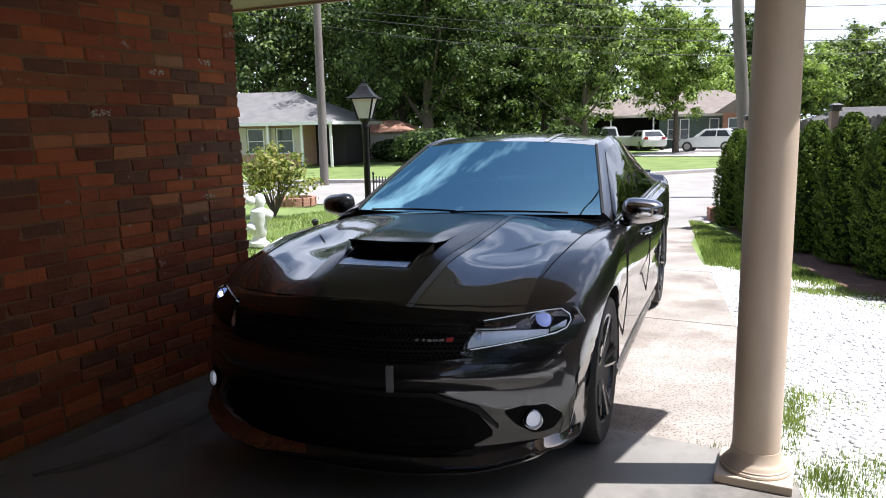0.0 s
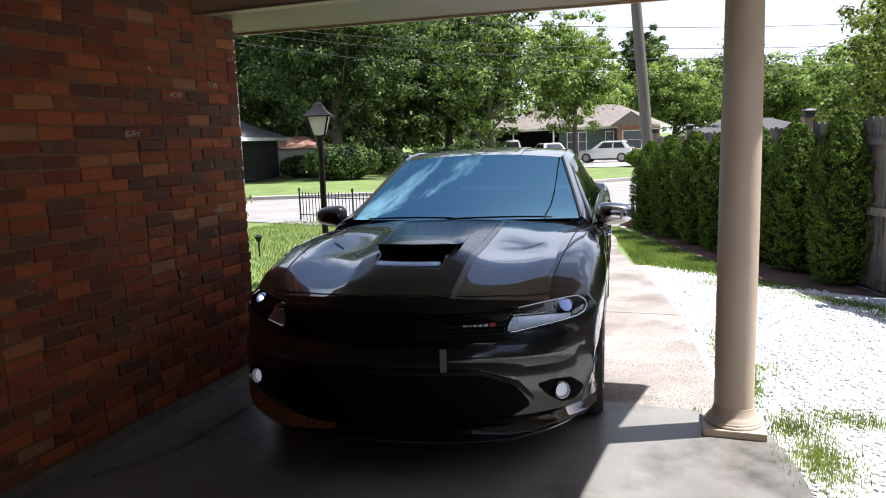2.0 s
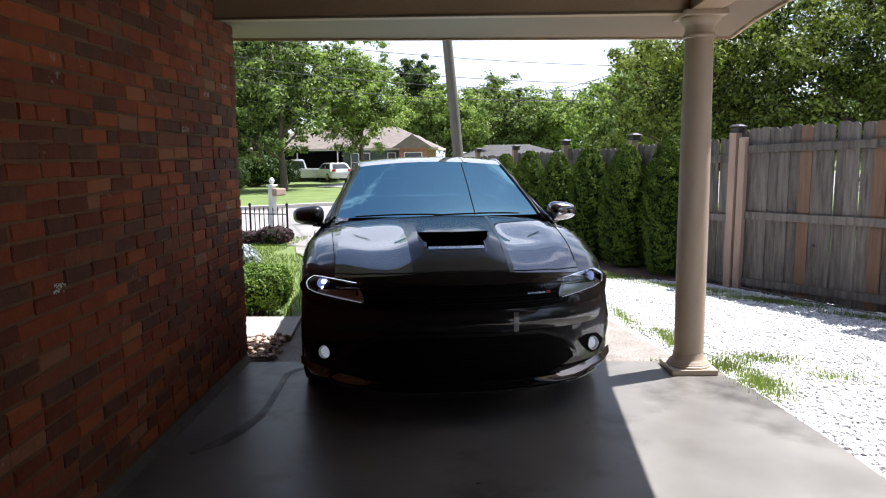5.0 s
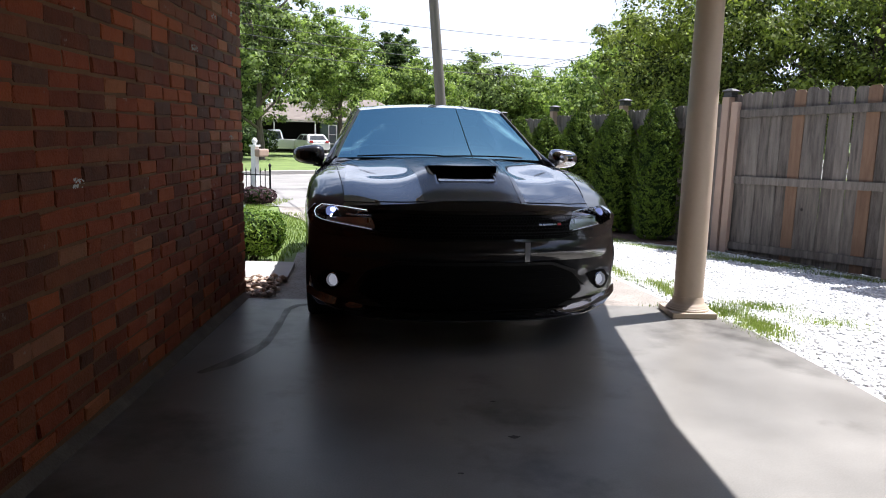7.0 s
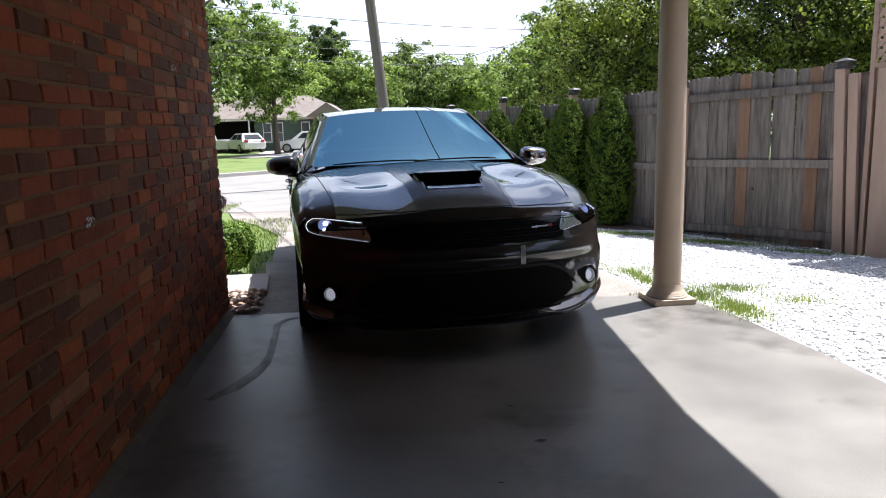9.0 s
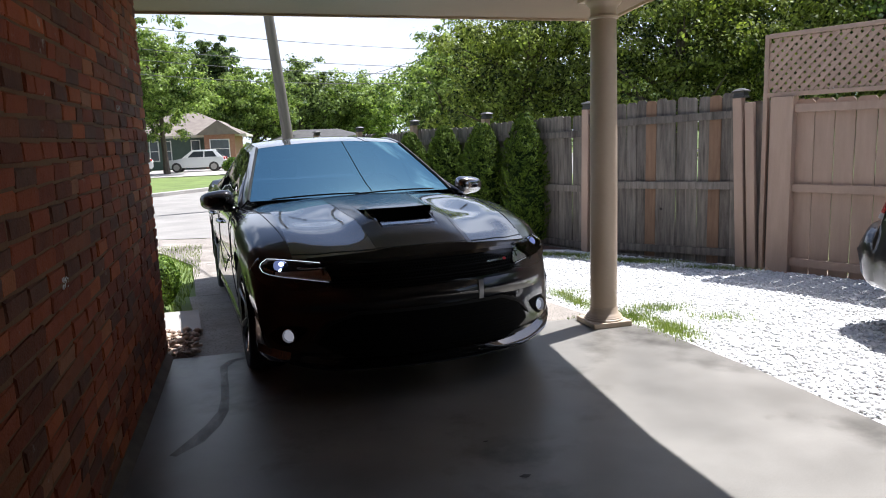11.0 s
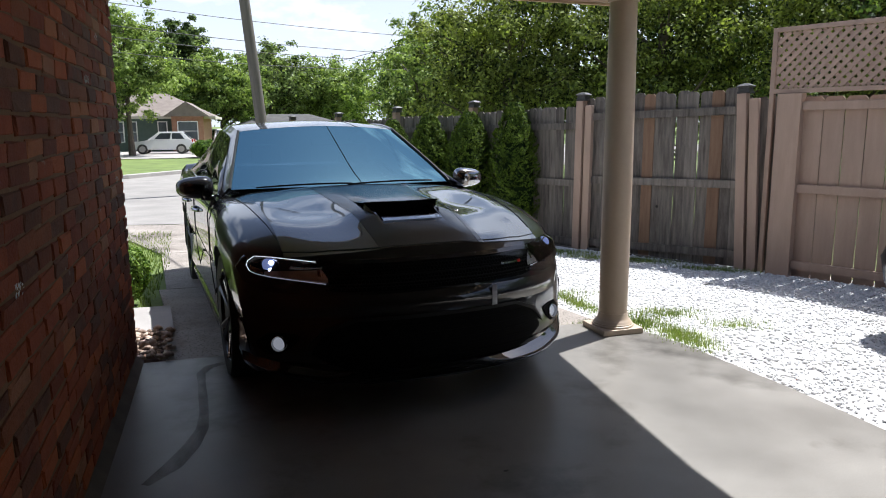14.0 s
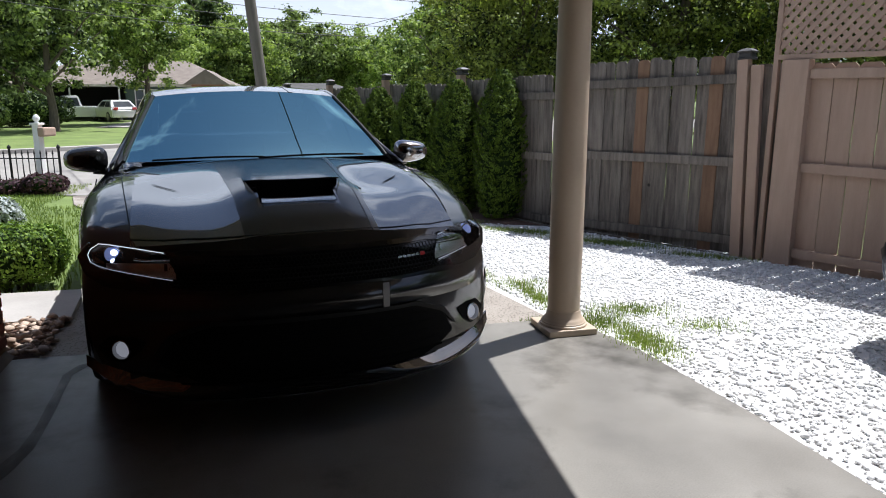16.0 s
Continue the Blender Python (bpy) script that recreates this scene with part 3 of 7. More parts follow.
# ---- house: brick wall, carport roof, column ----
WX, WY, SOFFIT = -3.03, 0.31, 2.30
wall = thing("wall_west", pose(0, 0, 0), "old red brick house wall with dark and pale bricks and brown mortar", "wall", kind="structure")
bm = bmesh.new()
box(bm, WX - 0.32, WX - 0.0048, -7.6, WY - 0.006, -0.1, 2.62)
part("mortar_core", bm, M_MORTAR, wall)
bm = bmesh.new()
sheet(bm, lambda u, v: (WX - 0.01 + 0.042 * v + 0.01 * math.sin(9 * u) * v, -7.6 + (7.6 + WY - 0.02) * u, 0.045 - 0.043 * v + 0.006 * math.sin(23 * u) * (1 - v)), 60, 4)
part("footing", bm, M_FOOTING, wall, "rough grey concrete fillet at the foot of the wall", smooth=True)
bm = bmesh.new()
box(bm, -9.0, WX - 0.32, -7.6, WY - 0.05, -0.1, 2.62)
solid("wall_front", bm, M_FARBRICK, "red brick front wall of the house", "wall", kind="structure")
# unseen back wall, added near-black to darken the carport and its reflections
bm = bmesh.new()
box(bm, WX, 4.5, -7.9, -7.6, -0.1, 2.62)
solid("unseen_wall_south", bm, M_DARKGAP, "unseen dark wall added behind the carport to cut light", "wall", kind="structure")

# unseen side wall, added to keep skylight off the carport floor
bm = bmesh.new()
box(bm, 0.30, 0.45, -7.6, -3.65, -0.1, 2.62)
solid("unseen_wall_east", bm, M_DARKGAP, "unseen dark wall added behind the carport to cut light", "wall", kind="structure")

EAVE = [(0.57, 1.02), (0.44, 0.23), (0.29, -1.41), (0.29, -7.9)]
roof_plan = [(-9.4, 0.35), (-3.2, 0.78)] + EAVE + [(-9.4, -7.9)]
bm = bmesh.new()
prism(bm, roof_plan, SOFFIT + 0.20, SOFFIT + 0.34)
solid("ceiling", bm, M_CEILING, "carport ceiling boards coloured dark to cut bounced light", "ceiling", kind="structure")
roof = thing("carport_roof", pose(0, 0, 0), "low carport roof with tan fascia and darkened soffit", "roof", kind="structure")
bm = bmesh.new()
prism(bm, [(-9.3, 0.33), (-3.2, 0.76), (0.55, 0.99), (0.42, 0.23), (0.27, -1.41), (0.27, -7.88), (-9.3, -7.88)], SOFFIT + 0.345, lambda x, y: SOFFIT + 0.36 + 0.25 * min(1.5, max(0, 0.3 - x)))
part("roof_deck", bm, M_SHINGLE, roof)
bm = bmesh.new()
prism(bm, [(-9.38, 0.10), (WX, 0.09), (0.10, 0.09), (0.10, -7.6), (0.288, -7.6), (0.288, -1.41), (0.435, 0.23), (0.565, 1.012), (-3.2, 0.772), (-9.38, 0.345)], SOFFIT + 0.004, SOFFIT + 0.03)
part("soffit", bm, M_SOFFIT, roof, "soffit under the overhang, darkened below the beam's colour")
bm = bmesh.new()
rim = [(-9.4, 0.35), (-3.2, 0.78)] + EAVE
for (x0, y0), (x1, y1) in zip(rim, rim[1:]):
    d = Vector((x1 - x0, y1 - y0)).normalized()
    o = Vector((-d.y, d.x)) * 0.022
    prism(bm, [(x0, y0), (x1, y1), (x1 + o.x, y1 + o.y), (x0 + o.x, y0 + o.y)], SOFFIT - 0.012, SOFFIT + 0.20)
part("fascia", bm, M_BEAM, roof)
bm = bmesh.new()
box(bm, WX + 0.002, 0.095, -0.085, 0.085, SOFFIT - 0.005, SOFFIT + 0.198, 0.004)
part("beam", bm, M_BEAM, roof)
bm = bmesh.new()
box(bm, WX + 0.004, 0.097, -0.088, -0.070, SOFFIT - 0.022, SOFFIT - 0.0055, 0.003)
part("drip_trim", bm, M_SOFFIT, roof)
bm = bmesh.new()
box(bm, -0.095, 0.095, -7.59, -0.089, SOFFIT - 0.005, SOFFIT + 0.197, 0.004)
part("side_beam", bm, M_BEAM, roof)

column = thing("column", pose(0, 0, 0), "round tan-painted porch column on a square base", "column")
bm = bmesh.new()
lathe(bm, [(0.094, 0.125), (0.0955, 0.5), (0.095, 1.0), (0.092, 1.6), (0.086, 2.15)], 40)
part("shaft", bm, M_PAINT, column, smooth=True)
bm = bmesh.new()
box(bm, -0.148, 0.148, -0.148, 0.148, 0.0, 0.038, 0.006)
part("plinth", bm, M_PAINT, column)
bm = bmesh.new()
lathe(bm, [(0.138, 0.038), (0.140, 0.043), (0.137, 0.050), (0.131, 0.053), (0.130, 0.059), (0.124, 0.064), (0.122, 0.070), (0.112, 0.079), (0.103, 0.091), (0.097, 0.127)], 40)
part("base_ring", bm, M_PAINT, column, smooth=True)
bm = bmesh.new()
lathe(bm, [(0.087, 2.135), (0.099, 2.140), (0.102, 2.150), (0.097, 2.160), (0.089, 2.163), (0.089, 2.205), (0.100, 2.222), (0.118, 2.24), (0.124, 2.255), (0.124, 2.262)], 40)
part("capital", bm, M_PAINT, column, smooth=True)
bm = bmesh.new()
box(bm, -0.132, 0.132, -0.132, 0.132, 2.262, 2.2935, 0.004)
part("abacus", bm, M_PAINT, column)

# ---- wooden fence beside the drive ----
FD = Vector((-0.462, 0.887)).normalized()          # along the fence, towards the street
FN = Vector((-FD.y, FD.x)) * -1                     # away from the drive
FD2 = Vector((-0.33, 0.944)).normalized()          # beyond the bend, behind the evergreens
P1 = Vector((1.745, 3.79))
BAY = 2.05


def along_fence(s, off=0.0):
    d = FD2 if s > 1e-6 else FD
    p = P1 + d * s - (FN if s <= 1e-6 else Vector((FD2.y, -FD2.x))) * off
    return p.x, p.y


FYAW = math.degrees(math.atan2(FD.y, FD.x))
FYAW2 = math.degrees(math.atan2(FD2.y, FD2.x))


def picket_mesh(width, height):
    bm = bmesh.new()
    c = 0.028
    pts = [(-width / 2, 0), (width / 2, 0), (width / 2, height - c), (width / 2 - c, height), (-width / 2 + c, height), (-width / 2, height - c)]
    a = [bm.verts.new((x, -0.008, z)) for x, z in pts]
    b = [bm.verts.new((x, 0.008, z)) for x, z in pts]
    bm.faces.new(a)
    bm.faces.new(b[::-1])
    for i in range(6):
        bm.faces.new((a[(i + 1) % 6], a[i], b[i], b[(i + 1) % 6]))
    bmesh.ops.recalc_face_normals(bm, faces=bm.faces[:])
    return bm


prng = random.Random(5)
picket_wide = finish(picket_mesh(0.1275, 1.86), "picket", M_GREYWOOD)
picket_grey = [finish(picket_mesh(w_, 1.86), "picket", M_GREYWOOD) for w_ in (0.1335, 0.1340, 0.1345, 0.1350)]
picket_red = finish(picket_mesh(0.1335, 1.86), "picket_red", M_REDWOOD)
for bay in range(-1, 4):
    s0 = bay * BAY
    x, y = along_fence(s0)
    fence = thing("fence_bay", pose(x, y, gz(x, y), 0, 0, FYAW if bay < 0 else FYAW2), "weathered grey dog-ear board fence bay with two rails", "fence", "fence bays along the drive")
    n = 15
    top0, top1 = (0.0, -0.045) if bay < 0 else (-0.125, -0.165) if bay == 0 else (-0.165, -0.175)
    for k in range(n):
        u = 0.03 + (BAY - 0.06) * (k + 0.5) / n
        red = bay == -1 and k in (2, 8)
        piece("picket", picket_red if red else prng.choice(picket_grey), fence,
              pose(u, (-0.0045 if k % 2 else 0.0045) + prng.uniform(-0.0008, 0.0008) * (k % 2), 0.0 + top0 + (top1 - top0) * u / BAY + prng.uniform(-0.016, 0.012), 0, prng.uniform(-0.6, 0.6), 0))
    rails = ((0.14, 0.06), (0.875, 0.83), (1.635, 1.58)) if bay < 0 else ((0.06, 0.06), (0.80, 0.77), (1.50, 1.46))
    for z0, z1 in rails:
        bm = bmesh.new()
        box(bm, 0.06, BAY - 0.06, 0.014, 0.05, -0.042, 0.042, 0.004)
        for v in bm.verts:
            v.co.z += z0 + (z1 - z0) * v.co.x / BAY
        part("rail", bm, M_GREYWOOD, fence)
    bm = bmesh.new()
    box(bm, 0.06, BAY - 0.06, 0.055, 0.085, -0.14, 0.0, 0.004)
    part("kickboard", bm, M_GREYWOOD, fence)

for k in range(-1, 5):
    x, y = along_fence(k * BAY, 0.03)
    lean = {-1: 2.5, 0: -0.6}.get(k, 0.4)
    post = thing("fence_post", pose(x, y, gz(x, y), 0, lean, FYAW if k < 1 else FYAW2), "square tan fence post with a dark cap lamp", "post", "fence posts")
    bm = bmesh.new()
    box(bm, -0.048, 0.048, -0.02, 0.076, -0.1, 1.80, 0.006)
    part("shaft", bm, M_TANWOOD, post)
    bm = bmesh.new()
    lathe(bm, [(0.088, 1.795), (0.090, 1.81), (0.078, 1.816), (0.074, 1.852), (0.098, 1.856), (0.101, 1.868), (0.05, 1.89), (0.015, 1.896)], 4, (0, 0.028, 0), pose(0, 0, 0, 0, 0, 45))
    part("cap", bm, M_DARKCAP, post)
    if k in (0, -1):
        bm = bmesh.new()
        box(bm, -0.165, -0.072, 0.0, 0.06, -0.1, 1.74, 0.006)
        part("brace", bm, M_TANWOOD, post)

x, y = along_fence(-BAY - 0.55, -0.10)
stub = thing("fence_stub", pose(x, y, gz(x, y), 0, 0, FYAW), "short run of grey boards between post and gate", "fence")
for k in range(-1, 6):
    piece("picket", picket_wide, stub, pose(0.07 + 0.142 * k, 0, -0.10))
bm = bmesh.new()
box(bm, 0.0, 0.56, 0.012, 0.05, 0.82, 0.90, 0.004)
part("rail", bm, M_GREYWOOD, stub)

# ---- tan gate with lattice top, past the last post ----
gx, gy = along_fence(-BAY - 0.285, 0.05)
gate_yaw = FYAW - 180 - 4
gate = thing("lattice_gate", pose(gx, gy, gz(gx, gy), 0, 0, gate_yaw), "tan-stained board gate with a diagonal lattice panel on top", "gate")
bm = bmesh.new()
box(bm, -0.005, 0.225, -0.06, 0.05, -0.1, 1.775, 0.006)
part("gate_post", bm, M_TANWOOD, gate)
bm = bmesh.new()
box(bm, -0.105, -0.060, -0.02, 0.025, -0.05, 2.40, 0.004)
part("upright", bm, M_TANWOOD, gate)
for u0 in (-0.36, -0.235):
    bm = bmesh.new()
    box(bm, u0, u0 + 0.128, 0.034, 0.05, -0.08, 1.72, 0.003)
    part("filler_board", bm, M_GREYWOOD, gate, "weathered board beside the gate post")
board = finish(picket_mesh(0.180, 1.84), "gate_board", M_TANWOOD)
for k in range(11):
    piece("board", board, gate, pose(0.31 + 0.189 * k, 0.03, -0.10))
for z in (0.11, 0.865, 1.655):
    bm = bmesh.new()
    box(bm, 0.23, 2.45, -0.03, 0.018, z - 0.04, z + 0.04, 0.004)
    part("rail", bm, M_TANWOOD, gate)
for z in (1.80, 2.38):
    bm = bmesh.new()
    box(bm, -0.059, 2.45, -0.025, 0.02, z - 0.022, z + 0.022, 0.004)
    part("lattice_rail", bm, M_TANWOOD, gate)


def clipped_slat(sign, c):
    """One diagonal lattice slat, cut to the panel: x - sign * z = c."""
    x0, x1, z0, z1 = -0.055, 2.44, 1.825, 2.355
    pts = []
    for z in (z0, z1):
        x = c + sign * (z - 2.09)
        pts.append((min(max(x, x0), x1), 2.09 + sign * (min(max(x, x0), x1) - c)))
    return pts


for sign in (1, -1):
    for k in range(34):
        a, b = clipped_slat(sign, -0.3 + 0.092 * k)
        if math.dist(a, b) < 0.05:
            continue
        bm = bmesh.new()
        d = Vector((b[0] - a[0], b[1] - a[1]))
        w = Vector((-d.y, d.x)).normalized() * 0.019
        yy = -0.004 if sign > 0 else 0.005
        q = [(a[0] + w.x, a[1] + w.y), (b[0] + w.x, b[1] + w.y), (b[0] - w.x, b[1] - w.y), (a[0] - w.x, a[1] - w.y)]
        lo = [bm.verts.new((x, yy - 0.004, z)) for x, z in q]
        hi = [bm.verts.new((x, yy + 0.004, z)) for x, z in q]
        bm.faces.new(lo)
        bm.faces.new(hi[::-1])
        for i in range(4):
            bm.faces.new((lo[(i + 1) % 4], lo[i], hi[i], hi[(i + 1) % 4]))
        bmesh.ops.recalc_face_normals(bm, faces=bm.faces[:])
        part("slat", bm, M_TANWOOD, gate)

# ---- hedge of columnar evergreens ----
def evergreen_meshes(seed, height, radius):
    """Core and sprays of a clipped columnar evergreen: full below, rounded on top, with a lumpy face."""
    rng = np.random.default_rng(seed)
    ph = rng.uniform(0, 6.28, 4)

    def rad(h):
        return radius * np.clip(0.72 + 1.25 * h - 1.30 * h * h, 0, 1) * np.sqrt(np.clip(1 - np.clip((h - 0.42) / 0.585, 0, 1) ** 2.4, 0, 1))

    def lump(h, a):
        return 1 + 0.07 * np.sin(3 * a + ph[0] + 4 * h) + 0.085 * np.sin(5 * a + 13 * h + ph[2]) * np.sin(15 * h + 2 * a) + 0.055 * np.sin(27 * h + 7 * a + ph[3])

    bm = bmesh.new()
    rings = []
    for i in range(17):
        h = 0.05 + 0.95 * i / 16
        row = []
        for k in range(20):
            a = 2 * math.pi * k / 20
            r0 = float(rad(np.array(h)) * lump(h, a)) * 0.76 + 0.008
            row.append(bm.verts.new((r0 * math.cos(a), r0 * math.sin(a), h * height * 0.965)))
        rings.append(row)
    for a, b in zip(rings, rings[1:]):
        for k in range(20):
            bm.faces.new((a[k], a[(k + 1) % 20], b[(k + 1) % 20], b[k]))
    bm.faces.new(rings[-1])
    bm.faces.new(rings[0][::-1])
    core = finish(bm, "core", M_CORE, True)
    bm = bmesh.new()
    tube(bm, [(0, 0, -0.02), (0.01, 0, 0.1), (0, 0, 0.3)], [0.045, 0.035, 0.03], 8)
    stem = finish(bm, "stem", M_BARK, True)
    # flat upright sprays, each a fan of small fronds
    n, per = 2500, 15
    h = np.clip(rng.beta(1.15, 1.0, n), 0.03, 0.995)
    a = rng.uniform(0, 2 * math.pi, n)
    r = rad(h) * lump(h, a) * rng.uniform(0.86, 1.0, n)
    out = np.stack([np.cos(a), np.sin(a), np.zeros(n)], 1)
    side = np.stack([-np.sin(a), np.cos(a), np.zeros(n)], 1)
    up = np.array([0, 0, 1.0])
    top = np.clip((h - 0.7) / 0.3, 0, 1)[:, None]
    base = out * r[:, None] + up * (h * height)[:, None]
    grow = out * (0.75 - 0.4 * top) + up * (0.62 + 0.6 * top) + side * rng.normal(0, 0.3, (n, 1))
    grow /= np.linalg.norm(grow, axis=1, keepdims=True)
    plane = side * np.cos(rng.uniform(-1.2, 1.2, (n, 1))) + out * rng.normal(0, 0.4, (n, 1))
    t = rng.uniform(-0.15, 1.0, (n, per, 1))
    w = rng.uniform(-1, 1, (n, per, 1)) * (1.05 - 0.7 * np.abs(t))
    pts = base[:, None, :] + grow[:, None, :] * t * 0.062 + plane[:, None, :] * w * 0.040
    nor = np.repeat((out * 0.8 + up * 0.45 + side * rng.normal(0, 0.45, (n, 1)))[:, None, :], per, 1)
    v, f = leaves(rng, pts.reshape(-1, 3), nor.reshape(-1, 3), 0.027, 0.32, 0.50)
    return core, leaf_mesh("foliage", v, f, M_CEDAR), stem


variants = [evergreen_meshes(s, 1.70, 0.325) for s in (3, 4, 5, 6)]
hrng = random.Random(8)
for k in range(7):
    x, y = 1.25 - 0.368 * k, 4.72 + 0.80 * k
    hedge = thing("evergreen_shrub", pose(x, y, gz(x, y) - 0.02, 0, 0, hrng.uniform(0, 360)), "dense columnar evergreen shrub in the row along the fence", "shrub", "evergreen row")
    hedge.scale = (hrng.uniform(0.94, 1.05), hrng.uniform(0.94, 1.05), 1.04 - 0.018 * k + hrng.uniform(-0.04, 0.03))
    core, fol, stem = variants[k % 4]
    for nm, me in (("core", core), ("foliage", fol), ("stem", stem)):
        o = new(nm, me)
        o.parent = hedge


bm = bmesh.new()
for c in range(4):
    for q in range(2):
        box(bm, -0.13 + 0.135 * q, -0.005 + 0.135 * q, -0.13, 0.13, 0.075 * c - 0.06, 0.075 * c + 0.006, 0.005, pose(0, 0, 0, 0, 0, 90 * (c % 2)))
solid("brick_pier", bm, M_FARBRICK, "low dark brick pier at the end of the evergreen row", "pier").matrix_basis = pose(-1.42, 10.75, gz(-1.42, 10.75), 0, 0, 20)

# ---- lamp post in the front bed ----
lx, ly = -4.245, 3.55
lz = gz(lx, ly)
lamp = thing("lamp_post", pose(lx, ly, lz, 0, 0, 20), "black lamp post with a frosted four-sided lantern, unlit", "lamp post")
bm = bmesh.new()
lathe(bm, [(0.075, 0), (0.075, 0.03), (0.043, 0.06), (0.036, 0.1), (0.034, 1.57), (0.046, 1.59), (0.046, 1.61), (0.034, 1.63), (0.06, 1.68)], 20)
part("post", bm, M_IRON, lamp, smooth=True)
bm = bmesh.new()
for sgn in range(4):
    a0, a1 = math.pi / 4 + sgn * math.pi / 2, math.pi / 4 + (sgn + 1) * math.pi / 2
    q = [(0.085 * math.cos(a0), 0.085 * math.sin(a0), 1.69), (0.085 * math.cos(a1), 0.085 * math.sin(a1), 1.69),
         (0.165 * math.cos(a1), 0.165 * math.sin(a1), 1.90), (0.165 * math.cos(a0), 0.165 * math.sin(a0), 1.90)]
    bm.faces.new([bm.verts.new(p) for p in q])
part("lantern_glass", bm, M_FROST, lamp, "frosted white glass panes")
bm = bmesh.new()
for k in range(4):
    a = math.pi / 4 + k * math.pi / 2
    tube(bm, [(0.088 * math.cos(a), 0.088 * math.sin(a), 1.68), (0.17 * math.cos(a), 0.17 * math.sin(a), 1.90)], 0.011, 6)
part("lantern_frame", bm, M_IRON, lamp)
bm = bmesh.new()
lathe(bm, [(0.235, 1.895), (0.24, 1.906), (0.20, 1.918), (0.15, 1.945), (0.105, 1.985), (0.075, 2.02), (0.07, 2.03), (0.05, 2.042), (0.03, 2.06), (0.012, 2.066), (0.018, 2.08), (0.006, 2.115)], 4, m=pose(0, 0, 0, 0, 0, 45))
part("lantern_roof", bm, M_IRON, lamp)

# ---- low box hedge by the house corner ----
def mound(name, x, y, sx, sy, h, n, size, material, label, category, seed, group=""):
    rng = np.random.default_rng(seed)
    z = gz(x, y)
    ob = thing(name, pose(x, y, z - 0.01), label, category, group)
    bm = bmesh.new()
    bmesh.ops.create_icosphere(bm, subdivisions=3, radius=1.0)
    for v in bm.verts:
        k = 0.86 + 0.06 * math.sin(5 * v.co.x + 3 * v.co.y + seed) + 0.05 * math.sin(7 * v.co.z + 4 * v.co.x)
        v.co = Vector((v.co.x * sx * k, v.co.y * sy * k, h * 0.5 + v.co.z * h * 0.5 * k))
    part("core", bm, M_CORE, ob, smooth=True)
    d, _ = in_ball(rng, n, 0.9)
    d = np.sign(d) * np.abs(d) ** 0.82
    lump = 1 + 0.07 * np.sin(5 * d[:, :1] * 2 + seed) + 0.05 * np.sin(9 * d[:, 1:2] * 2)
    pts = d * lump * np.array([sx, sy, h * 0.5]) + np.array([0, 0, h * 0.5])
    v, f = leaves(rng, pts, d / np.array([sx, sy, h * 0.5]) * sx, size, 0.8, 0.6)
    o = new("foliage", leaf_mesh("foliage", v, f, material))
    o.parent = ob
    return ob


hedge_ob = mound("box_hedge", -3.46, 2.0, 0.385, 0.33, 0.43, 9000, 0.026, M_BOX, "clipped bright green box hedge in the front bed", "hedge", 2)
hedge_ob.location.z += 0.05
bm = bmesh.new()
for k in range(7):
    a = 2 * math.pi * k / 7
    tube(bm, [(0.05 * math.cos(a), 0.05 * math.sin(a), -0.13), (0.10 * math.cos(a), 0.09 * math.sin(a), -0.02), (0.2 * math.cos(a + 0.3), 0.17 * math.sin(a + 0.3), 0.12)], [0.016, 0.013, 0.008], 6)
part("stems", bm, M_BARK, hedge_ob)
mound("silver_plant", -4.47, 4.55, 0.36, 0.33, 0.44, 2400, 0.055, M_SILVER, "silver-leaved bedding plant by the lamp post", "plant", 3, "bed plants")
mound("silver_plant", -5.1, 4.7, 0.26, 0.26, 0.32, 1500, 0.055, M_SILVER, "silver-leaved bedding plant at the lawn's edge", "plant", 4, "bed plants")
mound("purple_plant", -5.15, 9.45, 0.36, 0.26, 0.34, 1100, 0.06, M_PURPLE, "low purple-leaved plants below the mailbox", "plant", 5, "bed plants")
mound("purple_plant", -5.75, 9.65, 0.34, 0.26, 0.24, 1000, 0.06, M_PURPLE, "low purple-leaved plants below the mailbox", "plant", 6, "bed plants")

# ---- iron fence, mailbox post, marker post ----
A, B = Vector((-9.2, 11.31)), Vector((-5.0, 10.0))
iron = thing("iron_fence", pose(0, 0, 0), "low black iron picket fence at the lawn's edge", "fence")
L = (B - A).length
for zz in (0.14, 0.55):
    bm = bmesh.new()
    tube(bm, [(A.x, A.y, gz(A.x, A.y) + zz), (B.x, B.y, gz(B.x, B.y) + zz)], 0.011, 6)
    part("rail", bm, M_IRON, iron)
bm = bmesh.new()
lathe(bm, [(0.009, 0), (0.009, 0.62), (0.018, 0.635), (0.002, 0.70)], 5)
bar = finish(bm, "bar", M_IRON)
bm = bmesh.new()
lathe(bm, [(0.02, 0), (0.02, 0.72), (0.032, 0.73), (0.03, 0.76), (0.004, 0.79)], 8)
stake = finish(bm, "post", M_IRON)
for k in range(41):
    p = A + (B - A) * k / 40
    piece("post" if k % 8 == 0 else "bar", stake if k % 8 == 0 else bar, iron, pose(p.x, p.y, gz(p.x, p.y)))

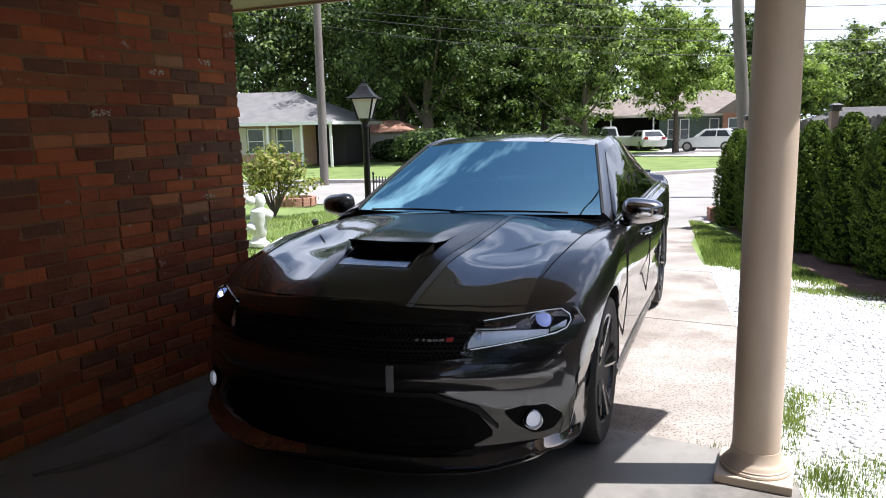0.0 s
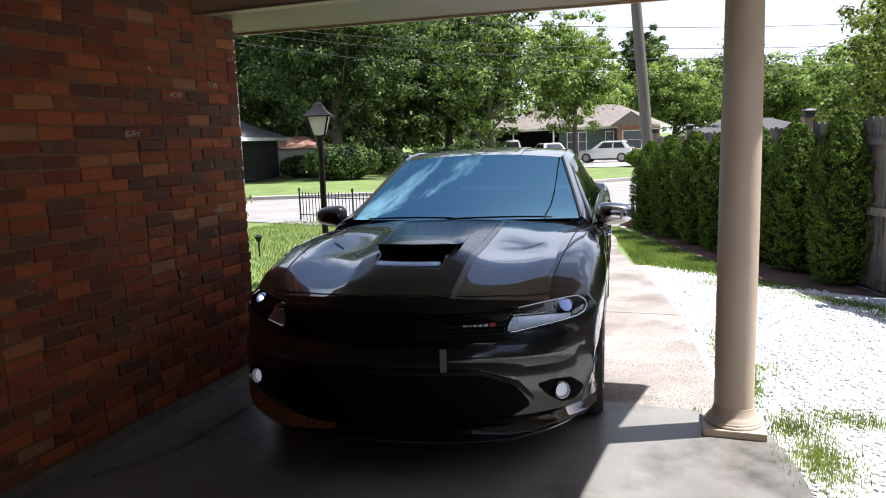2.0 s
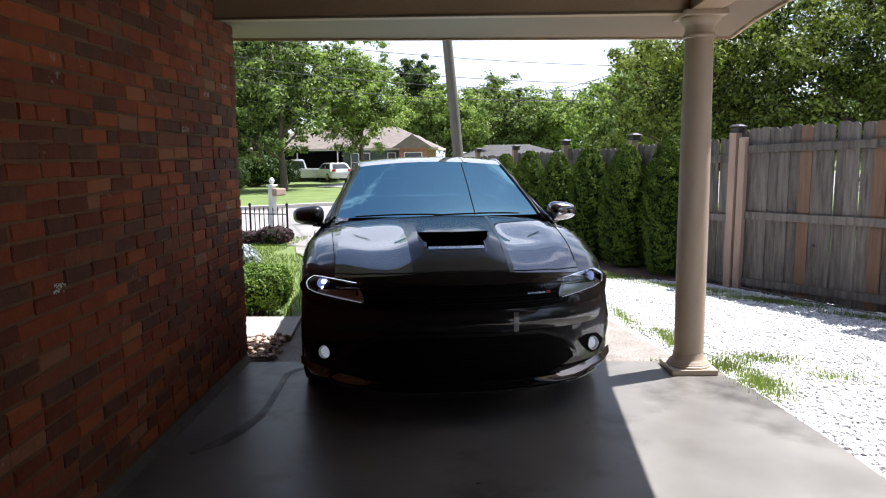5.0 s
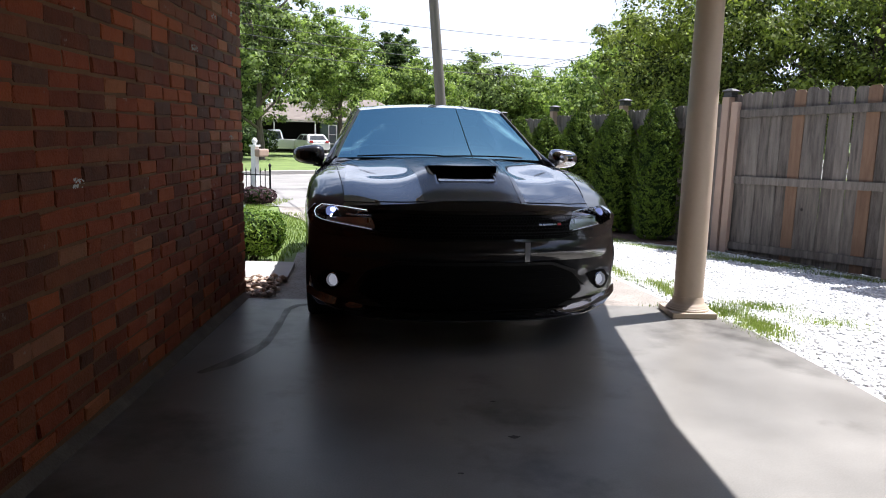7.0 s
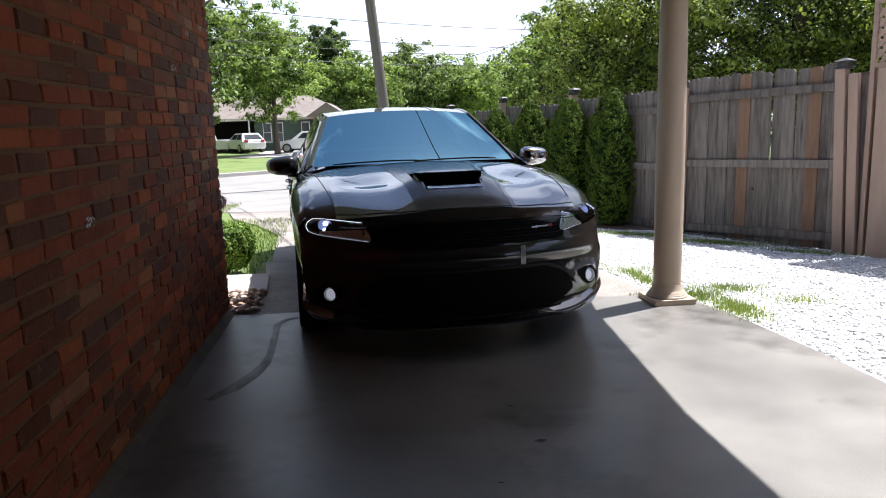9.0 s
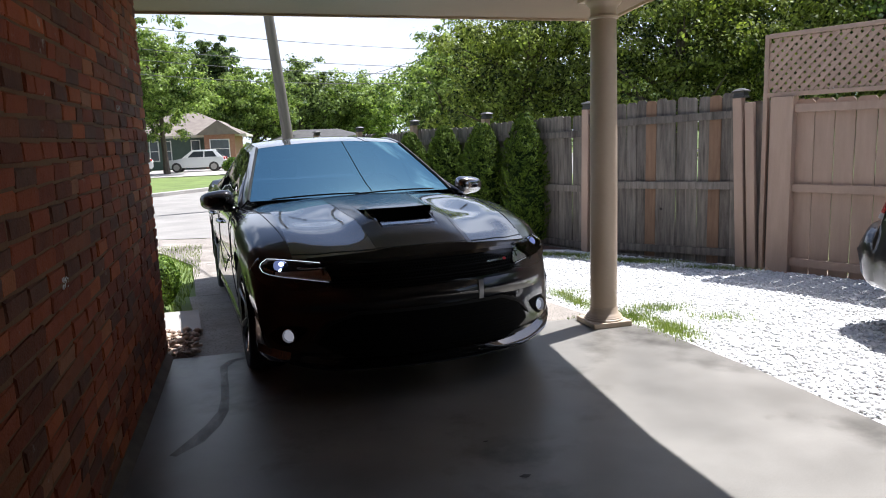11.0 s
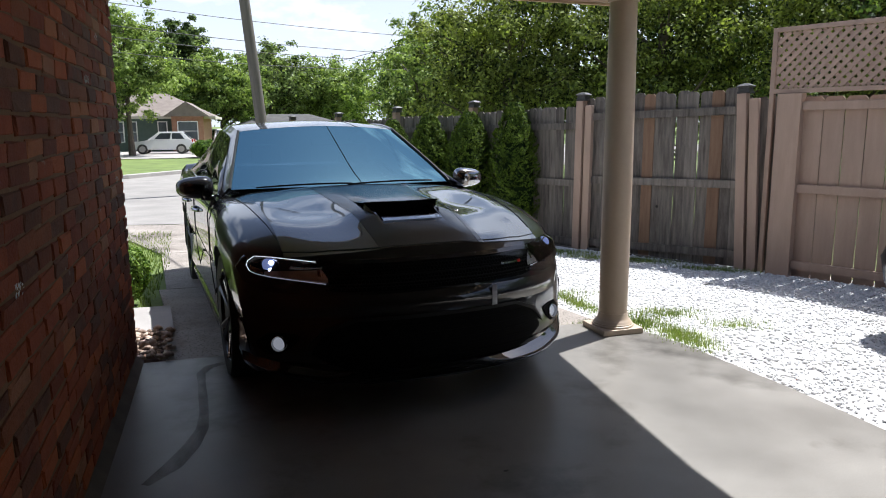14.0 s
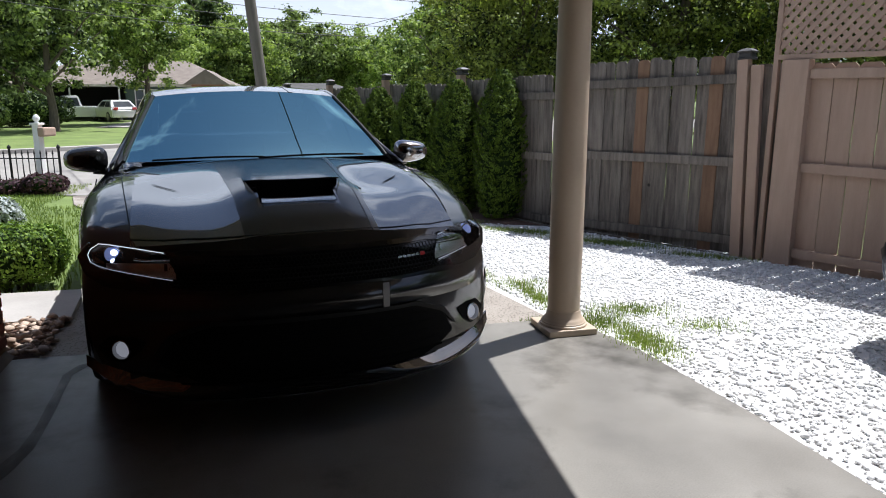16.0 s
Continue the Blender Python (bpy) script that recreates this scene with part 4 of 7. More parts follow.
mx, my = -5.42, 10.5
mail = thing("mailbox", pose(mx, my, gz(mx, my), 0, 0, -25), "white wooden mailbox post with finial and small brown box", "mailbox")
bm = bmesh.new()
box(bm, -0.06, 0.06, -0.06, 0.06, 0, 1.12, 0.008)
box(bm, -0.085, 0.085, -0.085, 0.085, 1.12, 1.16, 0.006)
part("post", bm, M_WHITE, mail)
bm = bmesh.new()
lathe(bm, [(0.035, 1.16), (0.03, 1.18), (0.055, 1.21), (0.06, 1.245), (0.04, 1.285), (0.008, 1.31)], 16)
part("finial", bm, M_WHITE, mail, smooth=True)
bm = bmesh.new()
box(bm, 0.065, 0.20, -0.10, 0.22, 0.92, 1.08, 0.03)
part("letter_box", bm, M_TANWOOD, mail)

# ---- statue, round-leaved shrub and brick planter beyond the corner ----
bm = bmesh.new()
lathe(bm, [(0.17, 0), (0.17, 0.06), (0.12, 0.09), (0.10, 0.16), (0.13, 0.22), (0.12, 0.34), (0.15, 0.46), (0.145, 0.58), (0.07, 0.64), (0.085, 0.70), (0.095, 0.76), (0.07, 0.84), (0.02, 0.87)], 18)
bmesh.ops.create_icosphere(bm, subdivisions=2, radius=0.11, matrix=pose(-0.10, -0.06, 0.30))
bmesh.ops.create_icosphere(bm, subdivisions=2, radius=0.10, matrix=pose(0.13, 0.0, 0.52))
bmesh.ops.create_icosphere(bm, subdivisions=2, radius=0.08, matrix=pose(-0.13, -0.05, 0.74))
statue = solid("statue", bm, M_PLASTER, "white plaster garden statue standing in the front bed", "statue", smooth=True)
statue.matrix_basis = pose(-6.82, 4.6, gz(-6.8, 4.6), 0, 4, 30) @ Matrix.Scale(0.86, 4)

rng = np.random.default_rng(61)
shrub = thing("rose_shrub", pose(-9.65, 8.25, gz(-9.65, 8.25)), "open leafy shrub with reddish new growth on the lawn", "shrub")
bm = bmesh.new()
for k in range(14):
    a = rng.uniform(0, 6.28)
    r = rng.uniform(0.3, 0.85)
    tube(bm, [(0, 0, 0), (r * 0.3 * math.cos(a), r * 0.3 * math.sin(a), 0.45), (r * math.cos(a), r * math.sin(a), rng.uniform(0.9, 1.35))], [0.022, 0.014, 0.004], 5)
part("stems", bm, M_BARK, shrub)
o = new("foliage", crown(rng, 70, 42, np.array([0.88, 0.88, 0.62]), 0.085, 0.24, "foliage", M_SHRUB, 0.2))
o.parent = shrub
o.location = (0, 0, 0.88)

planter = thing("brick_planter", pose(-11.0, 10.6, gz(-11, 10.6), 0, 0, -20), "low round brick planter edge by the street", "planter")
for k in range(14):
    a = math.pi * 2 * k / 14
    for c in range(3):
        bm = bmesh.new()
        box(bm, -0.09, 0.09, -0.045, 0.045, 0.07 * c, 0.062 + 0.07 * c, 0.004, pose(0.45 * math.cos(a), 0.45 * math.sin(a), 0, 0, 0, math.degrees(a) + 90 + c * 3))
        part("brick", bm, M_FARBRICK, planter)

# small black solar light on the front lawn
bm = bmesh.new()
lathe(bm, [(0.012, 0), (0.012, 0.22), (0.03, 0.24), (0.055, 0.30), (0.06, 0.31), (0.02, 0.34)], 10)
solid("garden_light", bm, M_IRON, "small black garden stake light on the lawn", "garden light").location = (-6.35, 5.3, gz(-6.35, 5.3))

# ---- utility poles and cables ----
def pole(x, y, h, r, lean, label):
    ob = thing("utility_pole", pose(x, y, gz(x, y) - 0.1, 0, lean, 0), label, "utility pole", "utility poles")
    bm = bmesh.new()
    tube(bm, [(0, 0, 0), (0.01, 0, h * 0.3), (0, 0.01, h * 0.65), (0, 0, h)], [r, r * 0.93, r * 0.82, r * 0.68], 14)
    part("shaft", bm, M_POLE, ob, smooth=True)
    return ob


pole(-1.28, 15.7, 9.5, 0.155, -5.0, "leaning weathered wooden utility pole beside the street")
pole(-14.6, 16.6, 10.5, 0.15, 0.3, "straight weathered wooden utility pole on the far lawn")


def cable(p, q, sag, label="thin black overhead cable"):
    bm = bmesh.new()
    p, q = Vector(p), Vector(q)
    pts = []
    for k in range(25):
        t = k / 24
        w = p.lerp(q, t)
        w.z -= sag * 4 * t * (1 - t)
        pts.append(w)
    tube(bm, pts, 0.013, 5)
    solid("overhead_cable", bm, M_WIRE, label, "cable", "overhead cables")


for za, zb, sag in ((9.57, 5.61, 1.45), (8.75, 4.77, 1.45), (8.83, 4.67, 1.86), (8.61, 4.49, 2.22)):
    cable((-30, 20.5, za), (14, 31.5, zb), sag)
cable((1.0, 28.2, 3.7), (14, 31.5, 7.6), 0.1)
cable((-0.72, 0.2, 2.95), (-1.75, 15.7, 8.6), 0.45, "black service cable from the pole to the carport roof")
# ---- houses across the street ----
def window(parent, x, z0, z1, w, y, shutters=False):
    win = thing("window", pose(x, y, 0), "", "")
    win.parent = parent
    bm = bmesh.new()
    for q in ((-w / 2 - 0.07, -w / 2, z0 - 0.07, z1 + 0.07), (w / 2, w / 2 + 0.07, z0 - 0.07, z1 + 0.07), (-w / 2, w / 2, z0 - 0.07, z0), (-w / 2, w / 2, z1, z1 + 0.07), (-w / 2, w / 2, (z0 + z1) / 2 - 0.02, (z0 + z1) / 2 + 0.02)):
        box(bm, q[0], q[1], -0.06, 0.02, q[2], q[3])
    part("window_frame", bm, M_WHITE, win)
    bm = bmesh.new()
    box(bm, -w / 2, w / 2, -0.02, 0.0, z0, z1)
    part("pane", bm, M_WINDOW, win)
    if shutters:
        for s in (-1, 1):
            bm = bmesh.new()
            box(bm, s * (w / 2 + 0.1) - (0.4 if s < 0 else 0), s * (w / 2 + 0.1) + (0.4 if s > 0 else 0), -0.09, -0.012, z0 - 0.1, z1 + 0.1)
            part("shutter", bm, M_CREAMWALL, win)


def gable_roof(x0, x1, y0, y1, eave, ridge, over=0.6):
    """A hipped roof over a rectangle."""
    bm = bmesh.new()
    x0, x1, y0, y1 = x0 - over, x1 + over, y0 - over, y1 + over
    ym, k = (y0 + y1) / 2, (y1 - y0) * 0.42
    lo = [bm.verts.new((x, y, eave)) for x, y in ((x0, y0), (x1, y0), (x1, y1), (x0, y1))]
    r0, r1 = bm.verts.new((x0 + k, ym, ridge)), bm.verts.new((x1 - k, ym, ridge))
    for q in ((lo[0], lo[1], r1, r0), (lo[1], lo[2], r1), (lo[2], lo[3], r0, r1), (lo[3], lo[0], r0), (lo[3], lo[2], lo[1], lo[0])):
        bm.faces.new(q)
    bmesh.ops.recalc_face_normals(bm, faces=bm.faces[:])
    return bm


def eave_board(x0, x1, y0, y1, z, over=0.6):
    bm = bmesh.new()
    x0, x1, y0, y1 = x0 - over, x1 + over, y0 - over, y1 + over
    for q in ((x0, x1, y0 - 0.03, y0), (x0, x1, y1, y1 + 0.03), (x0 - 0.03, x0, y0, y1), (x1, x1 + 0.03, y0, y1)):
        box(bm, *q, z - 0.16, z + 0.02)
    return bm


def post_bm(x, y, z0, z1, r=0.06):
    bm = bmesh.new()
    box(bm, x - r, x + r, y - r, y + r, z0, z1)
    return bm


# brick house with a shady porch, on the far lawn
hz = -0.42
h1 = thing("house", pose(-30.3, 26.2, hz, 0, 0, 16), "low brick house with grey hip roof, white porch posts and shutters", "house", "houses across the street")
bm = bmesh.new()
box(bm, -9, 6.0, 0, 7, 0, 2.35)
part("wall", bm, M_TANBRICK, h1)
# porch wall near-black: the porch's shade is put into its colour
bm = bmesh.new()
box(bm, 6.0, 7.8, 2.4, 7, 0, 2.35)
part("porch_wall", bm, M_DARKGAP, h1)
part("roof", gable_roof(-9, 7.6, -0.6, 7, 2.35, 4.15, 0.8), M_SHINGLE, h1)
part("eave_board", eave_board(-9, 7.6, -0.6, 7, 2.35, 0.8), M_WHITE, h1)
for x in (-2.2, 1.6, 4.6, 6.5, 8.1):
    part("porch_post", post_bm(x, -0.9, 0, 2.2), M_WHITE, h1)
for x in (-2.4, 0.9, 3.5, 5.2):
    window(h1, x, 0.75, 2.0, 0.85, -0.03, True)

# long house with an open carport
fz = -0.45
h2 = thing("house", pose(-9.0, 53.5, fz, 0, 0, -3), "long low house with brown roof, open carport and green siding", "house", "houses across the street")
bm = bmesh.new()
box(bm, -1.6, 3.2, 0, 7.5, 0, 2.5)
part("wall", bm, M_GREENWALL, h2)
bm = bmesh.new()
box(bm, 3.2, 5.4, -1.4, 7.4, 0, 2.5)
part("wing_wall", bm, M_FARBRICK, h2)
# carport wall near-black, its shade painted in as colour
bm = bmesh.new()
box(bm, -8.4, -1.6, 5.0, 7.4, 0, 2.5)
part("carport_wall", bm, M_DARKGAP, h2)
part("roof", gable_roof(-8.6, 5.4, 0, 7.6, 2.5, 4.35, 0.8), M_SHINGLE_TAN, h2)
bm = bmesh.new()
v = [bm.verts.new(p) for p in ((2.7, -2.0, 2.5), (5.9, -2.0, 2.5), (4.3, -2.0, 3.55), (2.7, 4, 2.5), (5.9, 4, 2.5), (4.3, 4, 3.55))]
for q in ((0, 1, 2), (5, 4, 3), (0, 2, 5, 3), (1, 4, 5, 2), (0, 3, 4, 1)):
    bm.faces.new([v[i] for i in q])
bmesh.ops.recalc_face_normals(bm, faces=bm.faces[:])
part("gable", bm, M_SHINGLE_TAN, h2)
part("eave_board", eave_board(-8.6, 5.4, 0, 7.6, 2.5, 0.8), M_CREAMWALL, h2)
for x in (-8.4, -5.2, -1.9):
    part("carport_post", post_bm(x, -0.5, 0, 2.4, 0.05), M_WHITE, h2)
for x in (-0.6, 0.3, 2.4):
    window(h2, x, 0.7, 2.1, 0.55, -0.03)
window(h2, 4.3, 0.8, 2.1, 1.3, -1.43)

h3 = thing("house", pose(4.0, 66, fz, 0, 0, 4), "small grey-roofed cream house beyond the street's bend", "house", "houses across the street")
bm = bmesh.new()
box(bm, -4.5, 5.2, 0, 7, -0.6, 1.7)
part("wall", bm, M_CREAMWALL, h3)
part("roof", gable_roof(-4.5, 5.2, 0, 7, 1.7, 2.9, 0.7), M_SHINGLE_DARK, h3)
for x in (-3, 0.2, 3.2):
    window(h3, x, 0.4, 1.4, 1.0, -0.03)
h4 = thing("shed", pose(-26.0, 38.0, fz, 0, 0, 10), "small brick outbuilding under the trees", "shed")
bm = bmesh.new()
box(bm, -2.2, 2.2, 0, 3.5, 0, 1.7)
part("wall", bm, M_CREAMWALL, h4)
part("roof", gable_roof(-2.2, 2.2, 0, 3.5, 1.7, 2.5, 0.3), M_FARBRICK, h4)

# pale drives of the houses across the street
draped("far_drive", [(-10.2, 40), (-9.6, 48), (-9.6, 53)], [(-3.0, 40), (-3.2, 48), (-3.4, 52.5)], 8, 0.006, M_KERB, "pale concrete drive of the house opposite", "driveway", 4)

# ---- trees ----
tree(-11.4, 36.5, 12.6, 4.3, 0.20, 1, M_LEAF, "tall leafy street tree with a slender trunk", 150, 120, 0.22, 0.17)
tree(-7.9, 45.0, 10.0, 3.6, 0.17, 2, M_LEAF_BRIGHT, "bright green young shade tree on the opposite lawn", 190, 126, 0.19, 0.27)
tree(-20.5, 35, 15.5, 6.0, 0.36, 3, M_LEAF_DARK, "large dense dark green tree", 360, 157, 0.214, 0.16)
tree(-27.0, 43, 17, 6.5, 0.4, 4, M_LEAF_DARK, "large dense dark green tree behind the brick house", 340, 98, 0.293, 0.15)
tree(-34.5, 37, 15, 6.5, 0.4, 5, M_LEAF_DARK, "large dense dark green tree behind the brick house", 300, 98, 0.293, 0.15)
tree(-16.6, 50, 15, 4.6, 0.38, 6, M_LEAF_DARK, "tall dark tree behind the carport house", 300, 136, 0.267, 0.15)
tree(-12.6, 66, 13.5, 4.0, 0.4, 7, M_LEAF, "tall tree behind the roofs", 180, 84, 0.35, 0.2)
tree(-5.6, 74, 12.8, 3.2, 0.35, 8, M_LEAF_DARK, "tall dark pine-like tree behind the roofs", 220, 84, 0.35, 0.3)
tree(-2.2, 70, 9.5, 5.0, 0.3, 9, M_LEAF_BRIGHT, "rounded tree behind the far houses", 220, 77, 0.315, 0.2)
tree(3.2, 82, 11.5, 6.0, 0.3, 10, M_LEAF, "rounded tree behind the far houses", 240, 77, 0.35, 0.2)
tree(10.5, 84, 10.0, 6.5, 0.3, 11, M_LEAF_BRIGHT, "rounded tree behind the far houses", 240, 77, 0.35, 0.2)
tree(-22.0, 60, 17, 7.0, 0.4, 12, M_LEAF, "tall tree in the far row", 260, 84, 0.35, 0.15)
tree(-27.5, 54, 15, 7.0, 0.4, 13, M_LEAF_DARK, "broad dark tree low over the far lawn", 300, 110, 0.33, 0.05)
tree(-21.5, 46, 12, 5.5, 0.35, 14, M_LEAF_DARK, "broad dark tree low over the far lawn", 300, 120, 0.28, 0.05)
tree(-36.0, 52, 15, 7.5, 0.4, 15, M_LEAF_DARK, "broad dark tree low over the far lawn", 280, 110, 0.36, 0.05)
# big trees just past the wooden fence
tree(6.3, 17.5, 7.2, 3.3, 0.20, 21, M_LEAF_MID, "full leafy tree past the wooden fence", 300, 125, 0.119, 0.14, "trees past the fence")
tree(10.2, 15.0, 8.6, 3.9, 0.24, 22, M_LEAF_MID, "full leafy tree past the wooden fence", 330, 133, 0.119, 0.12, "trees past the fence")
tree(14.5, 17.5, 11.0, 4.6, 0.30, 23, M_LEAF_DARK, "tall dark tree past the wooden fence", 320, 125, 0.14, 0.14, "trees past the fence")
tree(13.2, 10.2, 7.5, 3.6, 0.24, 24, M_LEAF_MID, "full leafy tree past the wooden fence", 320, 133, 0.112, 0.12, "trees past the fence")
tree(19.0, 12.5, 12.0, 5.0, 0.32, 25, M_LEAF_DARK, "tall dark tree past the wooden fence", 320, 125, 0.154, 0.14, "trees past the fence")
tree(5.6, 24.5, 5.6, 2.3, 0.2, 26, M_LEAF_BRIGHT, "lighter green tree farther along the fence", 240, 98, 0.14, 0.14, "trees past the fence")
tree(8.9, 30.0, 7.2, 3.2, 0.26, 27, M_LEAF_MID, "tree in the row past the fence", 260, 98, 0.182, 0.14, "trees past the fence")
tree(11.0, 44.0, 9.5, 5.0, 0.3, 28, M_LEAF_BRIGHT, "tree in the row past the fence", 240, 84, 0.237, 0.14, "trees past the fence")

tree(11.5, 4.0, 9.5, 4.0, 0.26, 41, M_LEAF_DARK, "tall dark tree past the lattice gate", 300, 125, 0.14, 0.10, "trees past the fence")
# two trees out of view, added to block skylight from the right
tree(12.5, -3.5, 10.5, 4.4, 0.28, 42, M_LEAF_DARK, "unseen tall tree past the gravel yard, added to block skylight", 260, 112, 0.167, 0.10, "trees past the fence")
tree(11.0, -10.5, 10.0, 4.4, 0.28, 43, M_LEAF_DARK, "unseen tall tree past the gravel yard, added to block skylight", 220, 112, 0.182, 0.10, "trees past the fence")
tree(17.5, 3.0, 12.0, 5.0, 0.3, 44, M_LEAF_DARK, "tall dark tree past the lattice gate", 240, 112, 0.182, 0.12, "trees past the fence")


# ---- far woods ----
rng = np.random.default_rng(90)
n = 46
ang = np.linspace(-1.25, 1.15, n) + rng.normal(0, 0.02, n)
vs, fs, base = [], [], 0
for k in range(n):
    d = rng.uniform(88, 118)
    cx, cy = d * math.sin(ang[k]) - 2, d * math.cos(ang[k])
    hh = rng.uniform(8, 13)
    c, nn = in_ball(rng, 2000, 0.5)
    c = c * np.array([6.5, 5.0, hh * 0.52]) * rng.uniform(0.8, 1.1, (2000, 1)) + np.array([cx, cy, hh * 0.48])
    v, f = leaves(rng, c, nn + np.array([0, 0, 0.5]), 0.72)
    vs.append(v)
    fs.append(f + base)
    base += len(v)
tagged(new("far_woods", leaf_mesh("far_woods", np.concatenate(vs), np.concatenate(fs), M_LEAF)), "distant green woods behind the houses", "woods", kind="stuff")
mound("round_bush", -3.3, 40.5, 0.9, 0.8, 1.0, 2600, 0.12, M_BOX, "rounded clipped bush beside the opposite drive", "bush", 31, "bushes opposite")
mound("round_bush", -2.2, 44.5, 0.7, 0.7, 0.8, 2000, 0.12, M_BOX, "rounded clipped bush beside the opposite drive", "bush", 32, "bushes opposite")
mound("dark_bush", -19.0, 37.0, 1.8, 1.2, 1.7, 3000, 0.16, M_LEAF_DARK, "dark bush under the trees", "bush", 33, "bushes opposite")
mound("dark_bush", -15.8, 39.5, 1.6, 1.2, 1.5, 3000, 0.16, M_LEAF_DARK, "dark bush under the trees", "bush", 34, "bushes opposite")
mound("dark_bush", -18.5, 31.5, 2.0, 1.4, 1.9, 3600, 0.16, M_LEAF_DARK, "dark bush under the trees", "bush", 36, "bushes opposite")
mound("dark_bush", -14.0, 42.5, 2.2, 1.4, 1.9, 3600, 0.16, M_LEAF_DARK, "dark bush under the trees", "bush", 37, "bushes opposite")
mound("dark_bush", -22.5, 34.5, 1.5, 1.2, 1.3, 3000, 0.16, M_LEAF_DARK, "dark bush under the trees", "bush", 35, "bushes opposite")


# ---- parked cars opposite ----
def small_car(x, y, yaw, length, height, color, label, name="parked_car", pickup=False):
    z = gz(x, y)
    ob = thing(name, pose(x, y, z, 0, 0, yaw), label, "car", "cars opposite")
    L = length / 2
    bm = bmesh.new()
    w = 0.86
    if pickup:
        prof = [(-L, 0.45), (-L, 0.98), (-0.2, 1.0), (L * 0.55, 1.0), (L * 0.95, 0.92), (L, 0.7), (L, 0.42)]
    else:
        prof = [(-L, 0.45), (-L * 1.0, 0.80), (-L * 0.9, 0.98), (L * 0.35, 0.95), (L * 0.8, 0.80), (L, 0.62), (L * 0.99, 0.35)]
    a = [bm.verts.new((px, -w, pz)) for px, pz in prof] + []
    b = [bm.verts.new((px, w, pz)) for px, pz in prof]
    lo = [(-L * 0.98, 0.3), (L * 0.97, 0.3)]
    a += [bm.verts.new((lo[1][0], -w, 0.28)), bm.verts.new((lo[0][0], -w, 0.28))]
    b += [bm.verts.new((lo[1][0], w, 0.28)), bm.verts.new((lo[0][0], w, 0.28))]
    n = len(a)
    bm.faces.new(a)
    bm.faces.new(b[::-1])
    for i in range(n):
        bm.faces.new((a[(i + 1) % n], a[i], b[i], b[(i + 1) % n]))
    bmesh.ops.recalc_face_normals(bm, faces=bm.faces[:])
    bmesh.ops.bevel(bm, geom=bm.edges[:], offset=0.07, segments=2, affect="EDGES")
    part("body", bm, color, ob, smooth=True)
    c0, c1, c2, c3 = (-0.1, 0.12, 1.0, 1.5) if pickup else (-L * 0.95, -L * 0.66, L * 0.08, L * 0.46)
    bm = bmesh.new()
    lo_, hi_ = 0.90, height
    q = [(c0, lo_, 0.83), (c3, lo_, 0.83), (c2, hi_, 0.62), (c1, hi_, 0.62)]
    a = [bm.verts.new((px, -pw, pz)) for px, pz, pw in q]
    b = [bm.verts.new((px, pw, pz)) for px, pz, pw in q]
    bm.faces.new(a)
    bm.faces.new(b[::-1])
    for i in range(4):
        bm.faces.new((a[(i + 1) % 4], a[i], b[i], b[(i + 1) % 4]))
    bmesh.ops.recalc_face_normals(bm, faces=bm.faces[:])
    bmesh.ops.bevel(bm, geom=bm.edges[:], offset=0.06, segments=2, affect="EDGES")
    part("cabin", bm, color, ob, smooth=True)

    def cabin_at(t, k, s):
        """A point on the cabin's side: t along, k up."""
        x0, x1 = c0 + (c1 - c0) * k, c3 + (c2 - c3) * k
        return (x0 + (x1 - x0) * t, s * (0.83 + (0.62 - 0.83) * k + 0.006), lo_ + (hi_ - lo_) * k)
    cuts = ((0.10, 0.90),) if pickup else ((0.13, 0.44), (0.48, 0.87))
    for s in (-1, 1):
        for t0, t1 in cuts:
            bm = bmesh.new()
            sheet(bm, lambda u, v: cabin_at(t0 + (t1 - t0) * u, 0.14 + 0.68 * v, s), 4, 3)
            thick(bm, 0.012)
            part("side_window", bm, M_WINDOW, ob)
    for x0, x1, sg in ((c0, c1, -1), (c3, c2, 1)):
        bm = bmesh.new()
        sheet(bm, lambda u, v: (x0 + (x1 - x0) * (0.14 + 0.70 * v) + sg * 0.008, (2 * u - 1) * (0.68 - 0.15 * v), lo_ + (hi_ - lo_) * (0.14 + 0.70 * v)), 6, 3)
        thick(bm, 0.012)
        part("windscreen" if sg > 0 else "rear_window", bm, M_WINDOW, ob)
    for px in (-L * 0.62, L * 0.62):
        for s in (-1, 1):
            bm = bmesh.new()
            lathe(bm, [(0.20, -0.10), (0.32, -0.10), (0.33, -0.06), (0.33, 0.06), (0.32, 0.10), (0.20, 0.10)], 20, m=pose(px, s * 0.78, 0.33, 90, 0, 0))
            part("tyre", bm, M_DARKCAP, ob)
            bm = bmesh.new()
            lathe(bm, [(0.20, -0.02), (0.20, 0.02)], 12, m=pose(px, s * 0.885, 0.33, 90, 0, 0))
            part("rim", bm, M_KERB, ob)
    for s in (-1, 1):
        bm = bmesh.new()
        box(bm, -L - 0.02, -L + 0.08, s * 0.62 - 0.14, s * 0.62 + 0.14, 0.78, 0.96, 0.02)
        part("tail_light", bm, M_TAIL, ob)
    return ob


